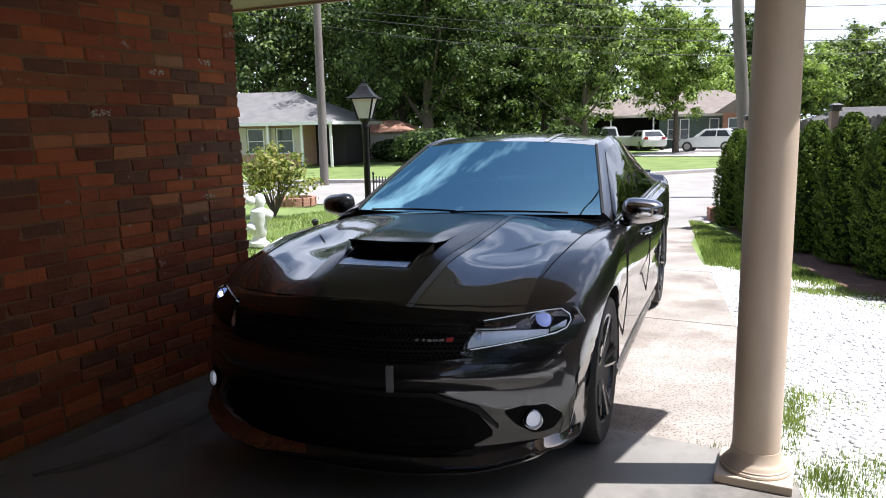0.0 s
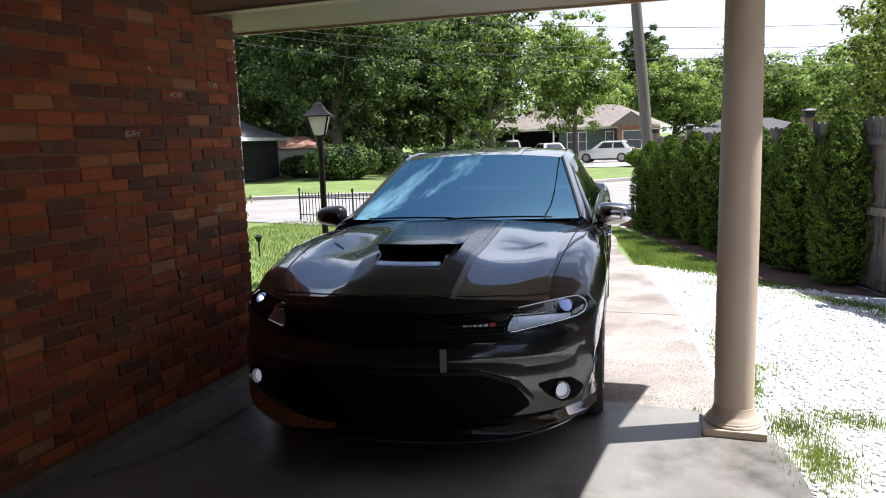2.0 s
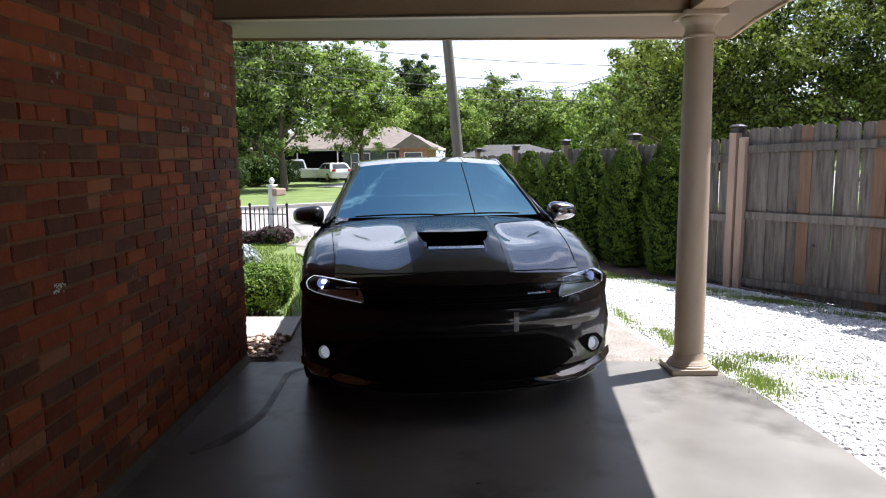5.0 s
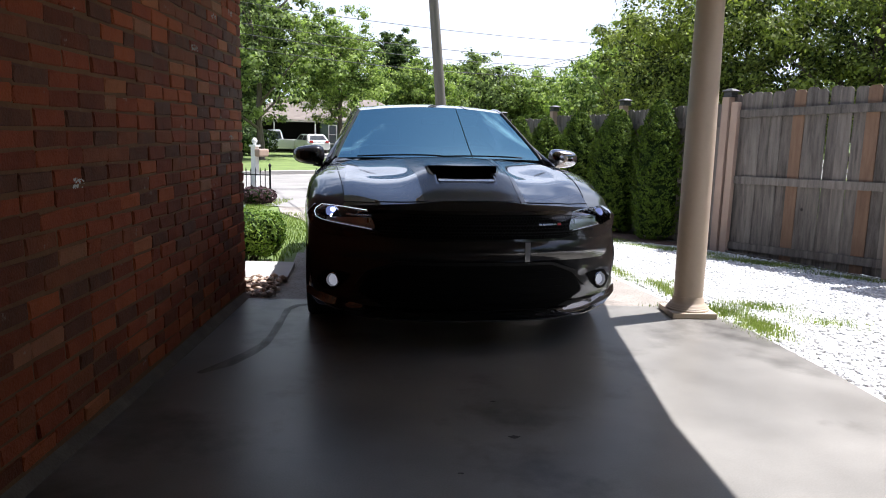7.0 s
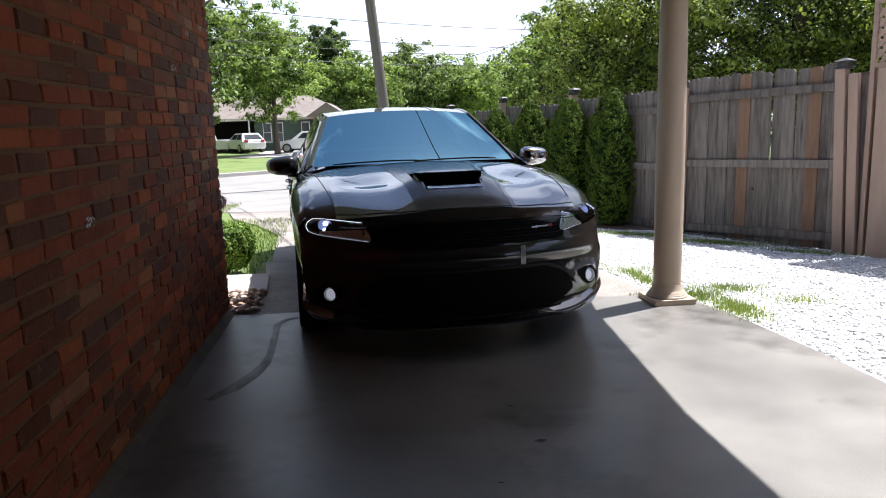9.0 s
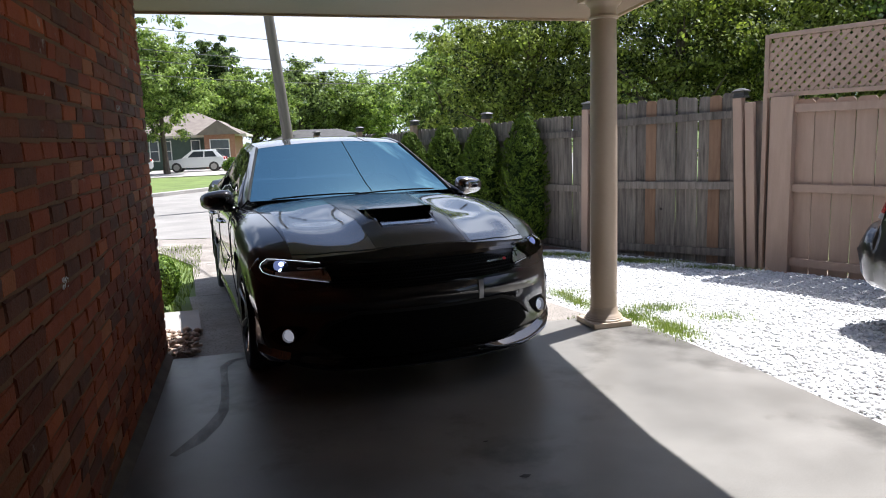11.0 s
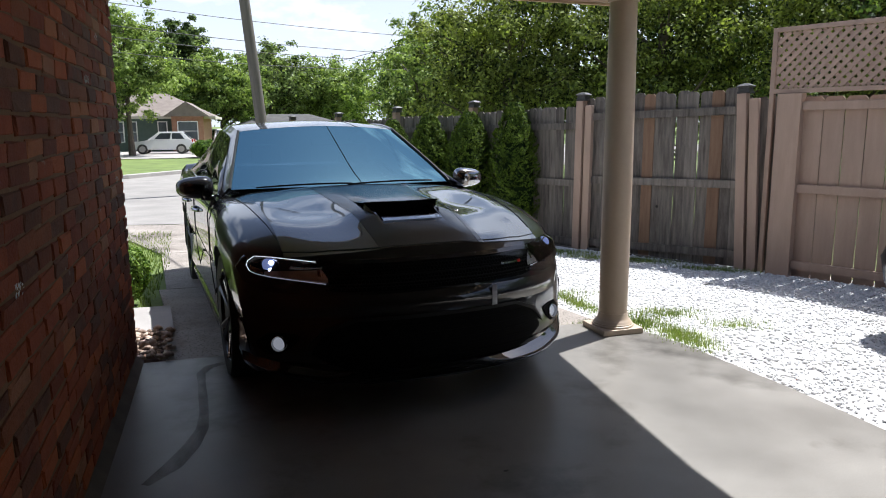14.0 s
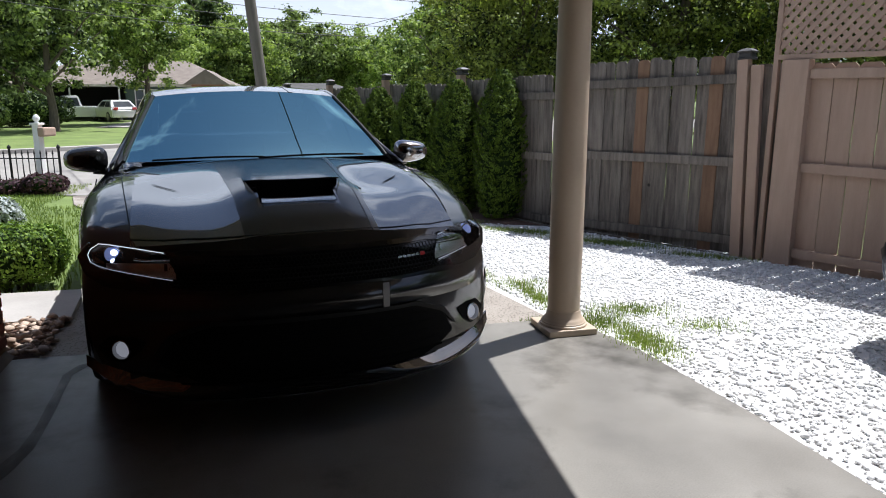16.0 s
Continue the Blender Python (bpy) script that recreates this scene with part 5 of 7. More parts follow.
M_CARWHITE = surface("white_car_paint", (0.70, 0.70, 0.70), (0.76, 0.76, 0.76), 3, 20, 0.25, 0.05, 0, coat=0.6)
M_TAIL = surface("red_lens", (0.35, 0.01, 0.01), (0.5, 0.02, 0.015), 8, 40, 0.15, 0.05, 0, coat=0.5)
small_car(-6.2, 47.5, 176, 3.9, 1.46, M_CARWHITE, "white hatchback parked on the opposite drive")
small_car(-13.3, 51.5, 200, 5.2, 1.72, M_CARWHITE, "white pickup truck under the opposite carport", "pickup_truck", True)
small_car(-11.0, 50.6, 120, 4.3, 1.42, M_CARWHITE, "white sedan parked beside the carport")
small_car(-2.6, 62.0, 100, 4.6, 1.55, M_CARWHITE, "white car parked far down the street")
small_car(-19.2, 40.5, 25, 4.4, 1.5, M_DARKCAP, "dark car parked under the trees opposite")
# ---- the dark sedan under the carport ----
M_CARPAINT = surface("black_metallic_paint", (0.006, 0.0058, 0.006), (0.013, 0.012, 0.0115), 2, 900, 0.3, 0.03, 0, spec=0.2, coat=1.0)
M_CARPAINT.node_tree.nodes["Principled BSDF"].inputs["Coat IOR"].default_value = 1.6
M_CARPAINT.node_tree.nodes["Principled BSDF"].inputs["Coat Roughness"].default_value = 0.008
# the car's black paint again, coat boosted to brighten the sky's reflection
M_HOOD = surface("boosted_coat_black_paint", (0.006, 0.0058, 0.006), (0.013, 0.012, 0.0115), 2, 900, 0.3, 0.03, 0, spec=0.2, coat=1.0)
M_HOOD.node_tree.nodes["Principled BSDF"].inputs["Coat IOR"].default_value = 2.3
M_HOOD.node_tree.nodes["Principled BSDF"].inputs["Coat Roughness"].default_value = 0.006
M_GLOSSBLACK = surface("gloss_black_plastic", (0.008, 0.008, 0.009), (0.014, 0.014, 0.015), 5, 60, 0.14, 0.04, 0, coat=0.4)
M_MATTBLACK = surface("matt_black_plastic", (0.005, 0.005, 0.005), (0.012, 0.012, 0.012), 8, 90, 0.6, 0.1, 0.15, spec=0.25)
M_STRIPE = surface("satin_black_band", (0.006, 0.006, 0.006), (0.010, 0.010, 0.010), 4, 50, 0.20, 0.02, 0, spec=0.5, coat=0.15)
M_PINSTRIPE = surface("grey_pinstripe", (0.13, 0.13, 0.135), (0.18, 0.18, 0.185), 4, 50, 0.35, 0.05, 0, coat=0.6)
M_TYRE = surface("tyre_rubber", (0.010, 0.010, 0.010), (0.026, 0.026, 0.026), 9, 70, 0.75, 0.1, 0.3)
M_RIM = surface("dark_grey_alloy", (0.03, 0.03, 0.032), (0.055, 0.055, 0.058), 5, 60, 0.28, 0.05, 0, metal=0.8, coat=0.6)
M_CHROME = surface("dark_chrome", (0.32, 0.32, 0.33), (0.42, 0.42, 0.43), 4, 60, 0.12, 0.04, 0, metal=1.0)
M_SILVERLENS = surface("lamp_reflector", (0.50, 0.51, 0.52), (0.75, 0.76, 0.77), 30, 120, 0.30, 0.06, 0.03, metal=0.9)
M_SEAT = surface("black_upholstery", (0.012, 0.012, 0.013), (0.03, 0.03, 0.03), 8, 90, 0.7)
M_BADGE = surface("silver_badge", (0.34, 0.34, 0.34), (0.42, 0.42, 0.42), 6, 60, 0.2, 0.05, 0, metal=0.8)
M_RED = surface("red_badge", (0.5, 0.02, 0.02), (0.6, 0.03, 0.03), 6, 60, 0.3, 0.05, 0)
# plates for recesses and grille bars: their deep shade is put into the colour
M_VOID = surface("recess_shade_black", (0.003, 0.003, 0.003), (0.006, 0.006, 0.006), 6, 60, 0.8, 0.05, 0, spec=0.1)
M_GLASS = pane_glass("tinted_windscreen", (0.08, 0.13, 0.17), 6.5, (0.50, 0.90, 1.0))
M_SIDEGLASS = pane_glass("dark_side_glass", (0.05, 0.06, 0.065), 1.6)
M_LENS = pane_glass("clear_lamp_lens", (0.95, 0.96, 0.97), 1.14)
M_BEAMLAMP = glow("lit_headlamp", (0.72, 0.80, 1.0), 2.2)
M_PROJECTOR = glow("lit_projector_lens", (0.26, 0.32, 0.62), 0.26)
M_PROJECTOR.node_tree.nodes["Principled BSDF"].inputs["Roughness"].default_value = 0.06
M_DRL = glow("lit_running_light", (0.9, 0.92, 0.95), 0.55)
M_DRL_LOW = glow("half_lit_running_light", (0.8, 0.83, 0.9), 0.18)
M_FOG = glow("lit_fog_lamp", (0.70, 0.72, 0.78), 0.18)
# mirror metal on a black scoop floor stands in for bright sky reflection
M_RAMP = surface("sky_glint_scoop_ramp", (0.72, 0.73, 0.75), (0.80, 0.81, 0.83), 4, 60, 0.12, 0.03, 0, metal=1.0)

# axes of the car: u to the right, v back from the nose, z up
CAR_YAW = 5.9
car = thing("sedan", pose(-1.49, -0.95, 0.0, -0.9, 0, CAR_YAW), "glossy black sports sedan with a hood scoop and its headlights on", "car")


def curve(*pts):
    """A smooth line through (x, y) points."""
    xs, ys = np.array(pts, float).T
    d = np.gradient(ys, xs)
    for i in range(len(xs) - 1):
        if ys[i] == ys[i + 1]:
            d[i] = d[i + 1] = 0

    def at(x):
        x = min(max(x, xs[0]), xs[-1])
        k = min(max(int(np.searchsorted(xs, x)) - 1, 0), len(xs) - 2)
        h = xs[k + 1] - xs[k]
        t = (x - xs[k]) / h
        return float((2 * t**3 - 3 * t**2 + 1) * ys[k] + (t**3 - 2 * t**2 + t) * h * d[k] + (3 * t**2 - 2 * t**3) * ys[k + 1] + (t**3 - t**2) * h * d[k + 1])
    return at


CL = 5.04
z_top = curve((0, 0.60), (0.035, 0.70), (0.09, 0.768), (0.20, 0.824), (0.38, 0.892), (0.54, 0.948), (0.75, 0.976), (1.0, 0.992), (1.5, 1.02), (2.2, 1.0), (4.2, 1.04), (4.6, 1.07), (4.93, 1.08), (5.0, 0.98), (5.04, 0.72))
z_sh = curve((0, 0.52), (0.035, 0.62), (0.09, 0.69), (0.2, 0.755), (0.6, 0.85), (1.0, 0.905), (1.6, 0.935), (3.0, 0.955), (3.9, 1.00), (4.5, 1.01), (4.93, 0.99), (5.0, 0.90), (5.04, 0.66))
z_low = curve((0, 0.27), (0.05, 0.21), (0.15, 0.185), (0.6, 0.19), (1.5, 0.18), (4.0, 0.19), (4.8, 0.25), (5.04, 0.34))
half = curve((0, 0.90), (0.3, 0.925), (0.9, 0.95), (1.6, 0.935), (2.6, 0.93), (3.6, 0.945), (4.2, 0.955), (4.8, 0.92), (5.04, 0.86))
AXLES, ARCH, WHEEL_R = (0.97, 4.02), 0.395, 0.352


def bend(u, vs):
    """How far the nose and tail round back towards the corners."""
    front = 0.245 * (abs(u) / 0.75) ** 2.6 * max(0.0, 1 - vs / 1.35) ** 1.5
    rear = 0.20 * (abs(u) / 0.9) ** 2.4 * max(0.0, 1 - (CL - vs) / 0.8) ** 1.5
    return front - rear


HOOD_US = [0.0, 0.06, 0.12, 0.17, 0.21, 0.25, 0.29, 0.33, 0.38, 0.43, 0.49, 0.55, 0.61, 0.66, 0.70]
HOOD_N = len(HOOD_US) - 1
dome_rise = curve((0, 0.0), (0.15, 0.005), (0.30, 0.020), (0.42, 0.030), (0.55, 0.041), (0.8, 0.047), (1.0, 0.031), (1.3, 0.010), (1.5, 0.0), (1.6, 0.0))
crest = curve((0, 0.0), (0.25, 0.15), (0.5, 0.8), (0.9, 1.0), (1.4, 0.7), (1.7, 0.0))


def hood_z(u, vs):
    """Height of the hood: a central dome that falls to a valley, then the wing's crest."""
    zt, zs = z_top(vs), z_sh(vs)
    q = min(max((u - 0.17) / 0.21, 0.0), 1.0)
    k = q * q * (3 - 2 * q)
    z = zt + (zs - zt) * 0.52 * (u / 0.7) ** 2
    if vs < 1.7:
        z += -dome_rise(vs) * k * (1 - 0.55 * (max(u - 0.38, 0) / 0.32) ** 2) + 0.014 * crest(vs) * math.exp(-((u - 0.66) / 0.10) ** 2)
    return z


def section(vs):
    zt, zs, zb, w = z_top(vs), z_sh(vs), z_low(vs), half(vs)
    mid = (zs + zb) / 2
    pts = [(u, hood_z(u, vs)) for u in HOOD_US]
    pts += [(w - 0.13, zt + (zs - zt) * 0.80 + 0.010 * crest(vs)), (w - 0.06, zs + 0.006), (w - 0.02, zs - 0.04), (w - 0.004, zs - 0.10), (w, mid + 0.10), (w - 0.006, mid + 0.03), (w - 0.022, mid - 0.03),
           (w - 0.026, mid - 0.10), (w - 0.012, zb + 0.10), (w - 0.03, zb + 0.03), (w - 0.06, zb)]
    out = []
    for u, z in pts:
        v = vs + bend(u, vs)
        for va in AXLES:
            if u > 0.6 and abs(v - va) < ARCH:
                z = max(z, WHEEL_R + math.sqrt(ARCH**2 - (v - va) ** 2)) if z < 0.8 else z
        out.append((u, v, z))
    zin = out[-1][2]
    out.append((w - 0.2, vs + bend(w - 0.2, vs), zin))
    out.append((w - 0.34, vs + bend(w - 0.34, vs), zin))
    out.append((w - 0.36, vs + bend(w - 0.36, vs), zb))
    out.append((w - 0.6, vs + bend(w - 0.6, vs), zb))
    out.append((0.0, vs, zb))
    return out


bm = bmesh.new()
stations = [0, 0.012, 0.035, 0.06, 0.09, 0.14, 0.2] + [0.2 + 0.05 * k for k in range(1, 94)] + [4.9, 4.95, 4.98, 5.0, 5.02, 5.04]
rows = []
for vs in stations:
    s = section(vs)
    rows.append(([bm.verts.new((u, v, z)) for u, v, z in s], [bm.verts.new((-u, v, z)) for u, v, z in s]))
for j, ((r0, l0), (r1, l1)) in enumerate(zip(rows, rows[1:])):
    for k in range(len(r0) - 1):
        if k < HOOD_N and 0.13 < stations[j] < 1.44:
            continue
        bm.faces.new((r0[k], r0[k + 1], r1[k + 1], r1[k]))
        bm.faces.new((l0[k + 1], l0[k], l1[k], l1[k + 1]))
for r, l in (rows[0], rows[-1]):
    for side in (r, l):
        for k in range(HOOD_N + 2):
            va, vb = side[k], side[k + 1]
            a2 = bm.verts.new((va.co.x, va.co.y + 0.004, side[-1].co.z))
            b2 = bm.verts.new((vb.co.x, vb.co.y + 0.004, side[-1].co.z))
            bm.faces.new((va, vb, b2, a2))
        bm.faces.new([side[k] for k in range(HOOD_N + 2, HOOD_N + 12)] + [bm.verts.new((side[HOOD_N + 2].co.x, side[HOOD_N + 2].co.y + 0.004, side[-1].co.z))])
bmesh.ops.remove_doubles(bm, verts=bm.verts[:], dist=0.0006)
bmesh.ops.recalc_face_normals(bm, faces=bm.faces[:])
part("body", bm, M_CARPAINT, car, smooth=True)
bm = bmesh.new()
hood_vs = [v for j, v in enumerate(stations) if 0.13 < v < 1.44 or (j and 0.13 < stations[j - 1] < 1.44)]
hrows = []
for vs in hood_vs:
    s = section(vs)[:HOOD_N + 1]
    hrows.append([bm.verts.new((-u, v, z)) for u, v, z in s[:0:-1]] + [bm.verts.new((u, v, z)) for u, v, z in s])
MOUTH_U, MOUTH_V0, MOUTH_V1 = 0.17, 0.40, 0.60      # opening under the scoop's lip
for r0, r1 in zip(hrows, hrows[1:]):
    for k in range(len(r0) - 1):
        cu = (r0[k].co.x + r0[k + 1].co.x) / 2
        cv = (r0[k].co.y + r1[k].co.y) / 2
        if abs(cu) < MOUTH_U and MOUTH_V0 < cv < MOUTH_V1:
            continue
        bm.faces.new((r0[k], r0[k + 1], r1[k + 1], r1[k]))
part("hood", bm, M_HOOD, car, "black hood panel with boosted sky reflection", True)


def v_front(u, z):
    """Where the nose's skin lies at a side position and height."""
    if z >= 0.60:
        lo, hi = 0.0, 1.6
        drop = 0.032 * min(1, abs(u) / 0.5) ** 2
        for _ in range(24):
            m = (lo + hi) / 2
            zz = z_top(m) - drop
            k = min(max((abs(u) - 0.55) / 0.3, 0), 1)
            zz = zz * (1 - k) + (z_sh(m) + 0.0) * k
            lo, hi = (m, hi) if zz < z else (lo, m)
        vs = lo
    elif z >= 0.27:
        vs = 0.0
    else:
        vs = (0.27 - z) * 0.6
    return vs + bend(u, vs)


def nose_patch(name, u0, u1, low, high, material, proud=0.006, depth=0.02, nu=16, nz=6, label="", parent=None, mirror=False, smooth=True):
    """A plate that follows the nose between two heights given along u."""
    bm = bmesh.new()
    sg = -1 if mirror else 1

    def at(a, b):
        u = u0 + (u1 - u0) * a
        z = low(u) + (high(u) - low(u)) * b
        return (sg * u, v_front(u, z) - proud, z)

    sheet(bm, at, nu, nz)
    ext = bmesh.ops.extrude_face_region(bm, geom=bm.faces[:])
    for e in ext["geom"]:
        if isinstance(e, bmesh.types.BMVert):
            e.co.y += depth
    bmesh.ops.recalc_face_normals(bm, faces=bm.faces[:])
    return part(name, bm, material, parent or car, label, smooth)


def line(*pts):
    xs, ys = zip(*pts)
    return lambda u: float(np.interp(abs(u), xs, ys))


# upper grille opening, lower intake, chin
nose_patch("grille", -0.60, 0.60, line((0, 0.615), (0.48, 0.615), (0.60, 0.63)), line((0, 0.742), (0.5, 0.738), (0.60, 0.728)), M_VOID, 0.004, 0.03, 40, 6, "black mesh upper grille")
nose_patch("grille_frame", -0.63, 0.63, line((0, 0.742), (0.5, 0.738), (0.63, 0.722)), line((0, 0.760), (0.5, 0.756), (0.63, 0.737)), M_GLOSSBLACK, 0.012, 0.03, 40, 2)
nose_patch("lower_intake", -0.62, 0.62, line((0, 0.225), (0.45, 0.225), (0.62, 0.31)), line((0, 0.475), (0.42, 0.475), (0.56, 0.42), (0.62, 0.33)), M_VOID, 0.006, 0.03, 40, 8, "black plate painted as the lower grille opening")
nose_patch("intake_lip", -0.64, 0.64, line((0, 0.475), (0.42, 0.475), (0.56, 0.42), (0.64, 0.34)), line((0, 0.492), (0.42, 0.492), (0.58, 0.432), (0.64, 0.352)), M_MATTBLACK, 0.012, 0.03, 40, 2)
bm = bmesh.new()
sheet(bm, lambda a, b: ((2 * a - 1) * 0.86, v_front(abs(2 * a - 1) * 0.86, 0.40) - 0.006 + 0.014 * abs(2 * a - 1) ** 6 - 0.03 * math.sin(math.pi * b) * (1 - abs(2 * a - 1) ** 3), 0.488 + 0.03 * abs(2 * a - 1) ** 2 - 0.07 * max(0, abs(2 * a - 1) - 0.55) + (0.118 - 0.02 * abs(2 * a - 1)) * b), 40, 10)
bmesh.ops.recalc_face_normals(bm, faces=bm.faces[:])
part("bumper_cover", bm, M_CARPAINT, car, smooth=True)
for k in range(5):
    z = 0.265 + 0.042 * k
    nose_patch("grille_bar", -0.56 + 0.02 * k, 0.56 - 0.02 * k, lambda u, z=z: z, lambda u, z=z: z + 0.007, M_VOID, 0.010, 0.01, 24, 1)
for k in range(2):
    z = 0.645 + 0.038 * k
    nose_patch("grille_bar", -0.56, 0.56, lambda u, z=z: z, lambda u, z=z: z + 0.006, M_MATTBLACK, 0.008, 0.01, 24, 1)
for sgn in (1, -1):
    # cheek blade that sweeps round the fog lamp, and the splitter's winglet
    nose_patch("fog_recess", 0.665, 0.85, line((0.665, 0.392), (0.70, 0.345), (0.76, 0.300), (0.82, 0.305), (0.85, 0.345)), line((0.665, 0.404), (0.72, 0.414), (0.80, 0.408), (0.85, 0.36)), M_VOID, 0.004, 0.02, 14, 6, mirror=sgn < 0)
    def lip_pt(a, b, sgn=sgn):
        u = 0.91 * a
        z = 0.196 + 0.062 * max(0.0, (u - 0.55) / 0.36) ** 1.6
        return (sgn * u, v_front(u, 0.30) + 0.006 - 0.075 * b * min(1.0, 6 * (1 - a) + 0.15), z + 0.042 * (1 - b) ** 1.3)
    bm = bmesh.new()
    sheet(bm, lip_pt, 40, 6)
    bmesh.ops.recalc_face_normals(bm, faces=bm.faces[:])
    thick(bm, 0.008)
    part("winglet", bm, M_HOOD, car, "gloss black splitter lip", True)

# headlamps: gloss-black surround, clear wedge, reflector box, projector
LAMP_LOW = line((0.525, 0.648), (0.54, 0.650), (0.675, 0.664), (0.78, 0.674), (0.855, 0.690), (0.874, 0.722))
LAMP_HIGH = line((0.525, 0.664), (0.568, 0.754), (0.66, 0.760), (0.78, 0.766), (0.825, 0.766), (0.862, 0.745), (0.874, 0.726))
RIM = [(0.548, 0.655), (0.61, 0.662), (0.675, 0.669), (0.78, 0.679), (0.825, 0.686), (0.855, 0.697), (0.866, 0.722), (0.857, 0.741), (0.825, 0.762), (0.78, 0.762), (0.66, 0.756), (0.574, 0.749)]
for sgn in (1, -1):
    lamp_ob = nose_patch("headlamp", 0.508, 0.910, line((0.508, 0.636), (0.53, 0.628), (0.68, 0.602), (0.805, 0.606), (0.885, 0.648), (0.910, 0.706)),
                         line((0.508, 0.648), (0.556, 0.764), (0.66, 0.771), (0.80, 0.778), (0.87, 0.760), (0.910, 0.712)), M_GLOSSBLACK, 0.004, 0.016, 36, 10, "slim wedge headlamp, switched on", mirror=sgn < 0)
    nose_patch("lamp_bowl", 0.527, 0.873, LAMP_LOW, LAMP_HIGH, M_VOID, 0.007, 0.002, 30, 6, "black plate painted as the lamp's dark inside", parent=lamp_ob, mirror=sgn < 0)
    nose_patch("reflector", 0.534, 0.795, line((0.534, 0.657), (0.675, 0.671), (0.795, 0.683)), line((0.534, 0.676), (0.550, 0.714), (0.69, 0.706), (0.795, 0.698)), M_SILVERLENS, 0.012, 0.004, 24, 4, parent=lamp_ob, mirror=sgn < 0)
    nose_patch("reflector_bar", 0.563, 0.575, line((0.5, 0.686)), line((0.5, 0.712)), M_CHROME, 0.015, 0.003, 2, 2, parent=lamp_ob, mirror=sgn < 0)
    nose_patch("reflector_wing", 0.80, 0.85, line((0.80, 0.688), (0.85, 0.700)), line((0.80, 0.702), (0.85, 0.724)), M_CHROME, 0.012, 0.003, 8, 3, parent=lamp_ob, mirror=sgn < 0)
    bm = bmesh.new()
    tube(bm, [(sgn * u, v_front(u, z) - 0.018, z) for u, z in ((0.552, 0.722), (0.60, 0.720), (0.65, 0.719), (0.684, 0.722))], [0.004, 0.004, 0.005, 0.007], 8)
    part("reflector_tube", bm, M_CHROME, lamp_ob, smooth=True)
    run = [(RIM[i][0] + (RIM[i + 1][0] - RIM[i][0]) * j / 6, RIM[i][1] + (RIM[i + 1][1] - RIM[i][1]) * j / 6) for i in range(len(RIM) - 1) for j in range(7)]
    for piece_, mat_, lab_ in ((run[:35], M_DRL_LOW, "thin running light along the lamp's foot"), (run[35:], M_DRL_LOW if sgn > 0 else M_DRL, "thin running light along the lamp's top")):
        bm = bmesh.new()
        tube(bm, [(sgn * u, v_front(u, z) - 0.022, z) for u, z in piece_[:1] + [p for p, q in zip(piece_[1:], piece_) if p != q]], 0.0019, 6)
        part("running_light", bm, mat_, lamp_ob, lab_, True)
    pu, pz = 0.765, 0.728
    bm = bmesh.new()
    bmesh.ops.create_icosphere(bm, subdivisions=3, radius=0.035, matrix=pose(sgn * pu, v_front(pu, pz) + 0.010, pz))
    part("projector", bm, M_PROJECTOR, lamp_ob, "round bluish projector lens", True)
    if sgn < 0:
        bm = bmesh.new()
        for du, dz, r in ((-0.004, 0.012, 0.014), (0.0, -0.022, 0.012)):
            lathe(bm, [(r, 0.0), (r * 0.8, 0.004), (r * 0.3, 0.006)], 16, m=Matrix.Translation((sgn * (pu + du), v_front(pu, pz) - 0.021, pz + dz)) @ pose(0, 0, 0, 90, 0, 0))
        part("beam", bm, M_BEAMLAMP, lamp_ob, "bright spot of the lit beam", True)
    bm = bmesh.new()
    tube(bm, [(sgn * (pu + 0.038 * math.cos(q)), v_front(pu + 0.038 * math.cos(q), pz) - 0.008, pz + 0.034 * math.sin(q)) for q in [2 * math.pi * k / 24 for k in range(25)]], 0.0035, 6)
    part("projector_ring", bm, M_CHROME, lamp_ob, smooth=True)
    nose_patch("lens", 0.527, 0.873, LAMP_LOW, LAMP_HIGH, M_LENS, 0.030, 0.002, 30, 8, parent=lamp_ob, mirror=sgn < 0)
    # fog lamps
    fu, fz = 0.747, 0.358
    fm = Matrix.Translation((sgn * fu, v_front(fu, fz) + 0.014, fz)) @ pose(0, 0, 0, 82, 0, sgn * 22)
    bm = bmesh.new()
    lathe(bm, [(0.040, 0.0), (0.042, 0.020), (0.040, 0.034), (0.036, 0.036), (0.033, 0.024), (0.032, 0.010)], 28, m=fm)
    fog = part("fog_lamp", bm, M_CHROME, car, "round chrome-ringed fog lamp", True)
    bm = bmesh.new()
    lathe(bm, [(0.032, 0.014), (0.028, 0.020), (0.018, 0.024), (0.004, 0.026)], 20, m=fm)
    part("fog_lens", bm, M_FOG, fog, smooth=True)

# honeycomb mesh of the upper grille
bm = bmesh.new()
HEX = 0.0105
for row_ in range(8):
    for col_ in range(-32, 33):
        cu_, cz_ = (col_ + 0.5 * (row_ % 2)) * HEX * math.sqrt(3), 0.628 + row_ * HEX * 1.5
        if abs(cu_) > 0.555 or cz_ > 0.725:
            continue
        ring_ = [(cu_ + HEX * math.cos(radians(30 + 60 * k)), cz_ + HEX * math.sin(radians(30 + 60 * k))) for k in (0, 1, 2, 3)]
        tube(bm, [(u, v_front(u, z) - 0.010, z) for u, z in ring_], 0.0019, 4)
part("grille_mesh", bm, M_MATTBLACK, car, "black honeycomb mesh")

# lettering on the grille becomes plain bars
for k in range(5):
    u0 = 0.345 + 0.022 * k
    nose_patch("badge_bar", u0, u0 + 0.017, lambda u: 0.685, lambda u: 0.694, M_BADGE, 0.014, 0.006, 2, 1)
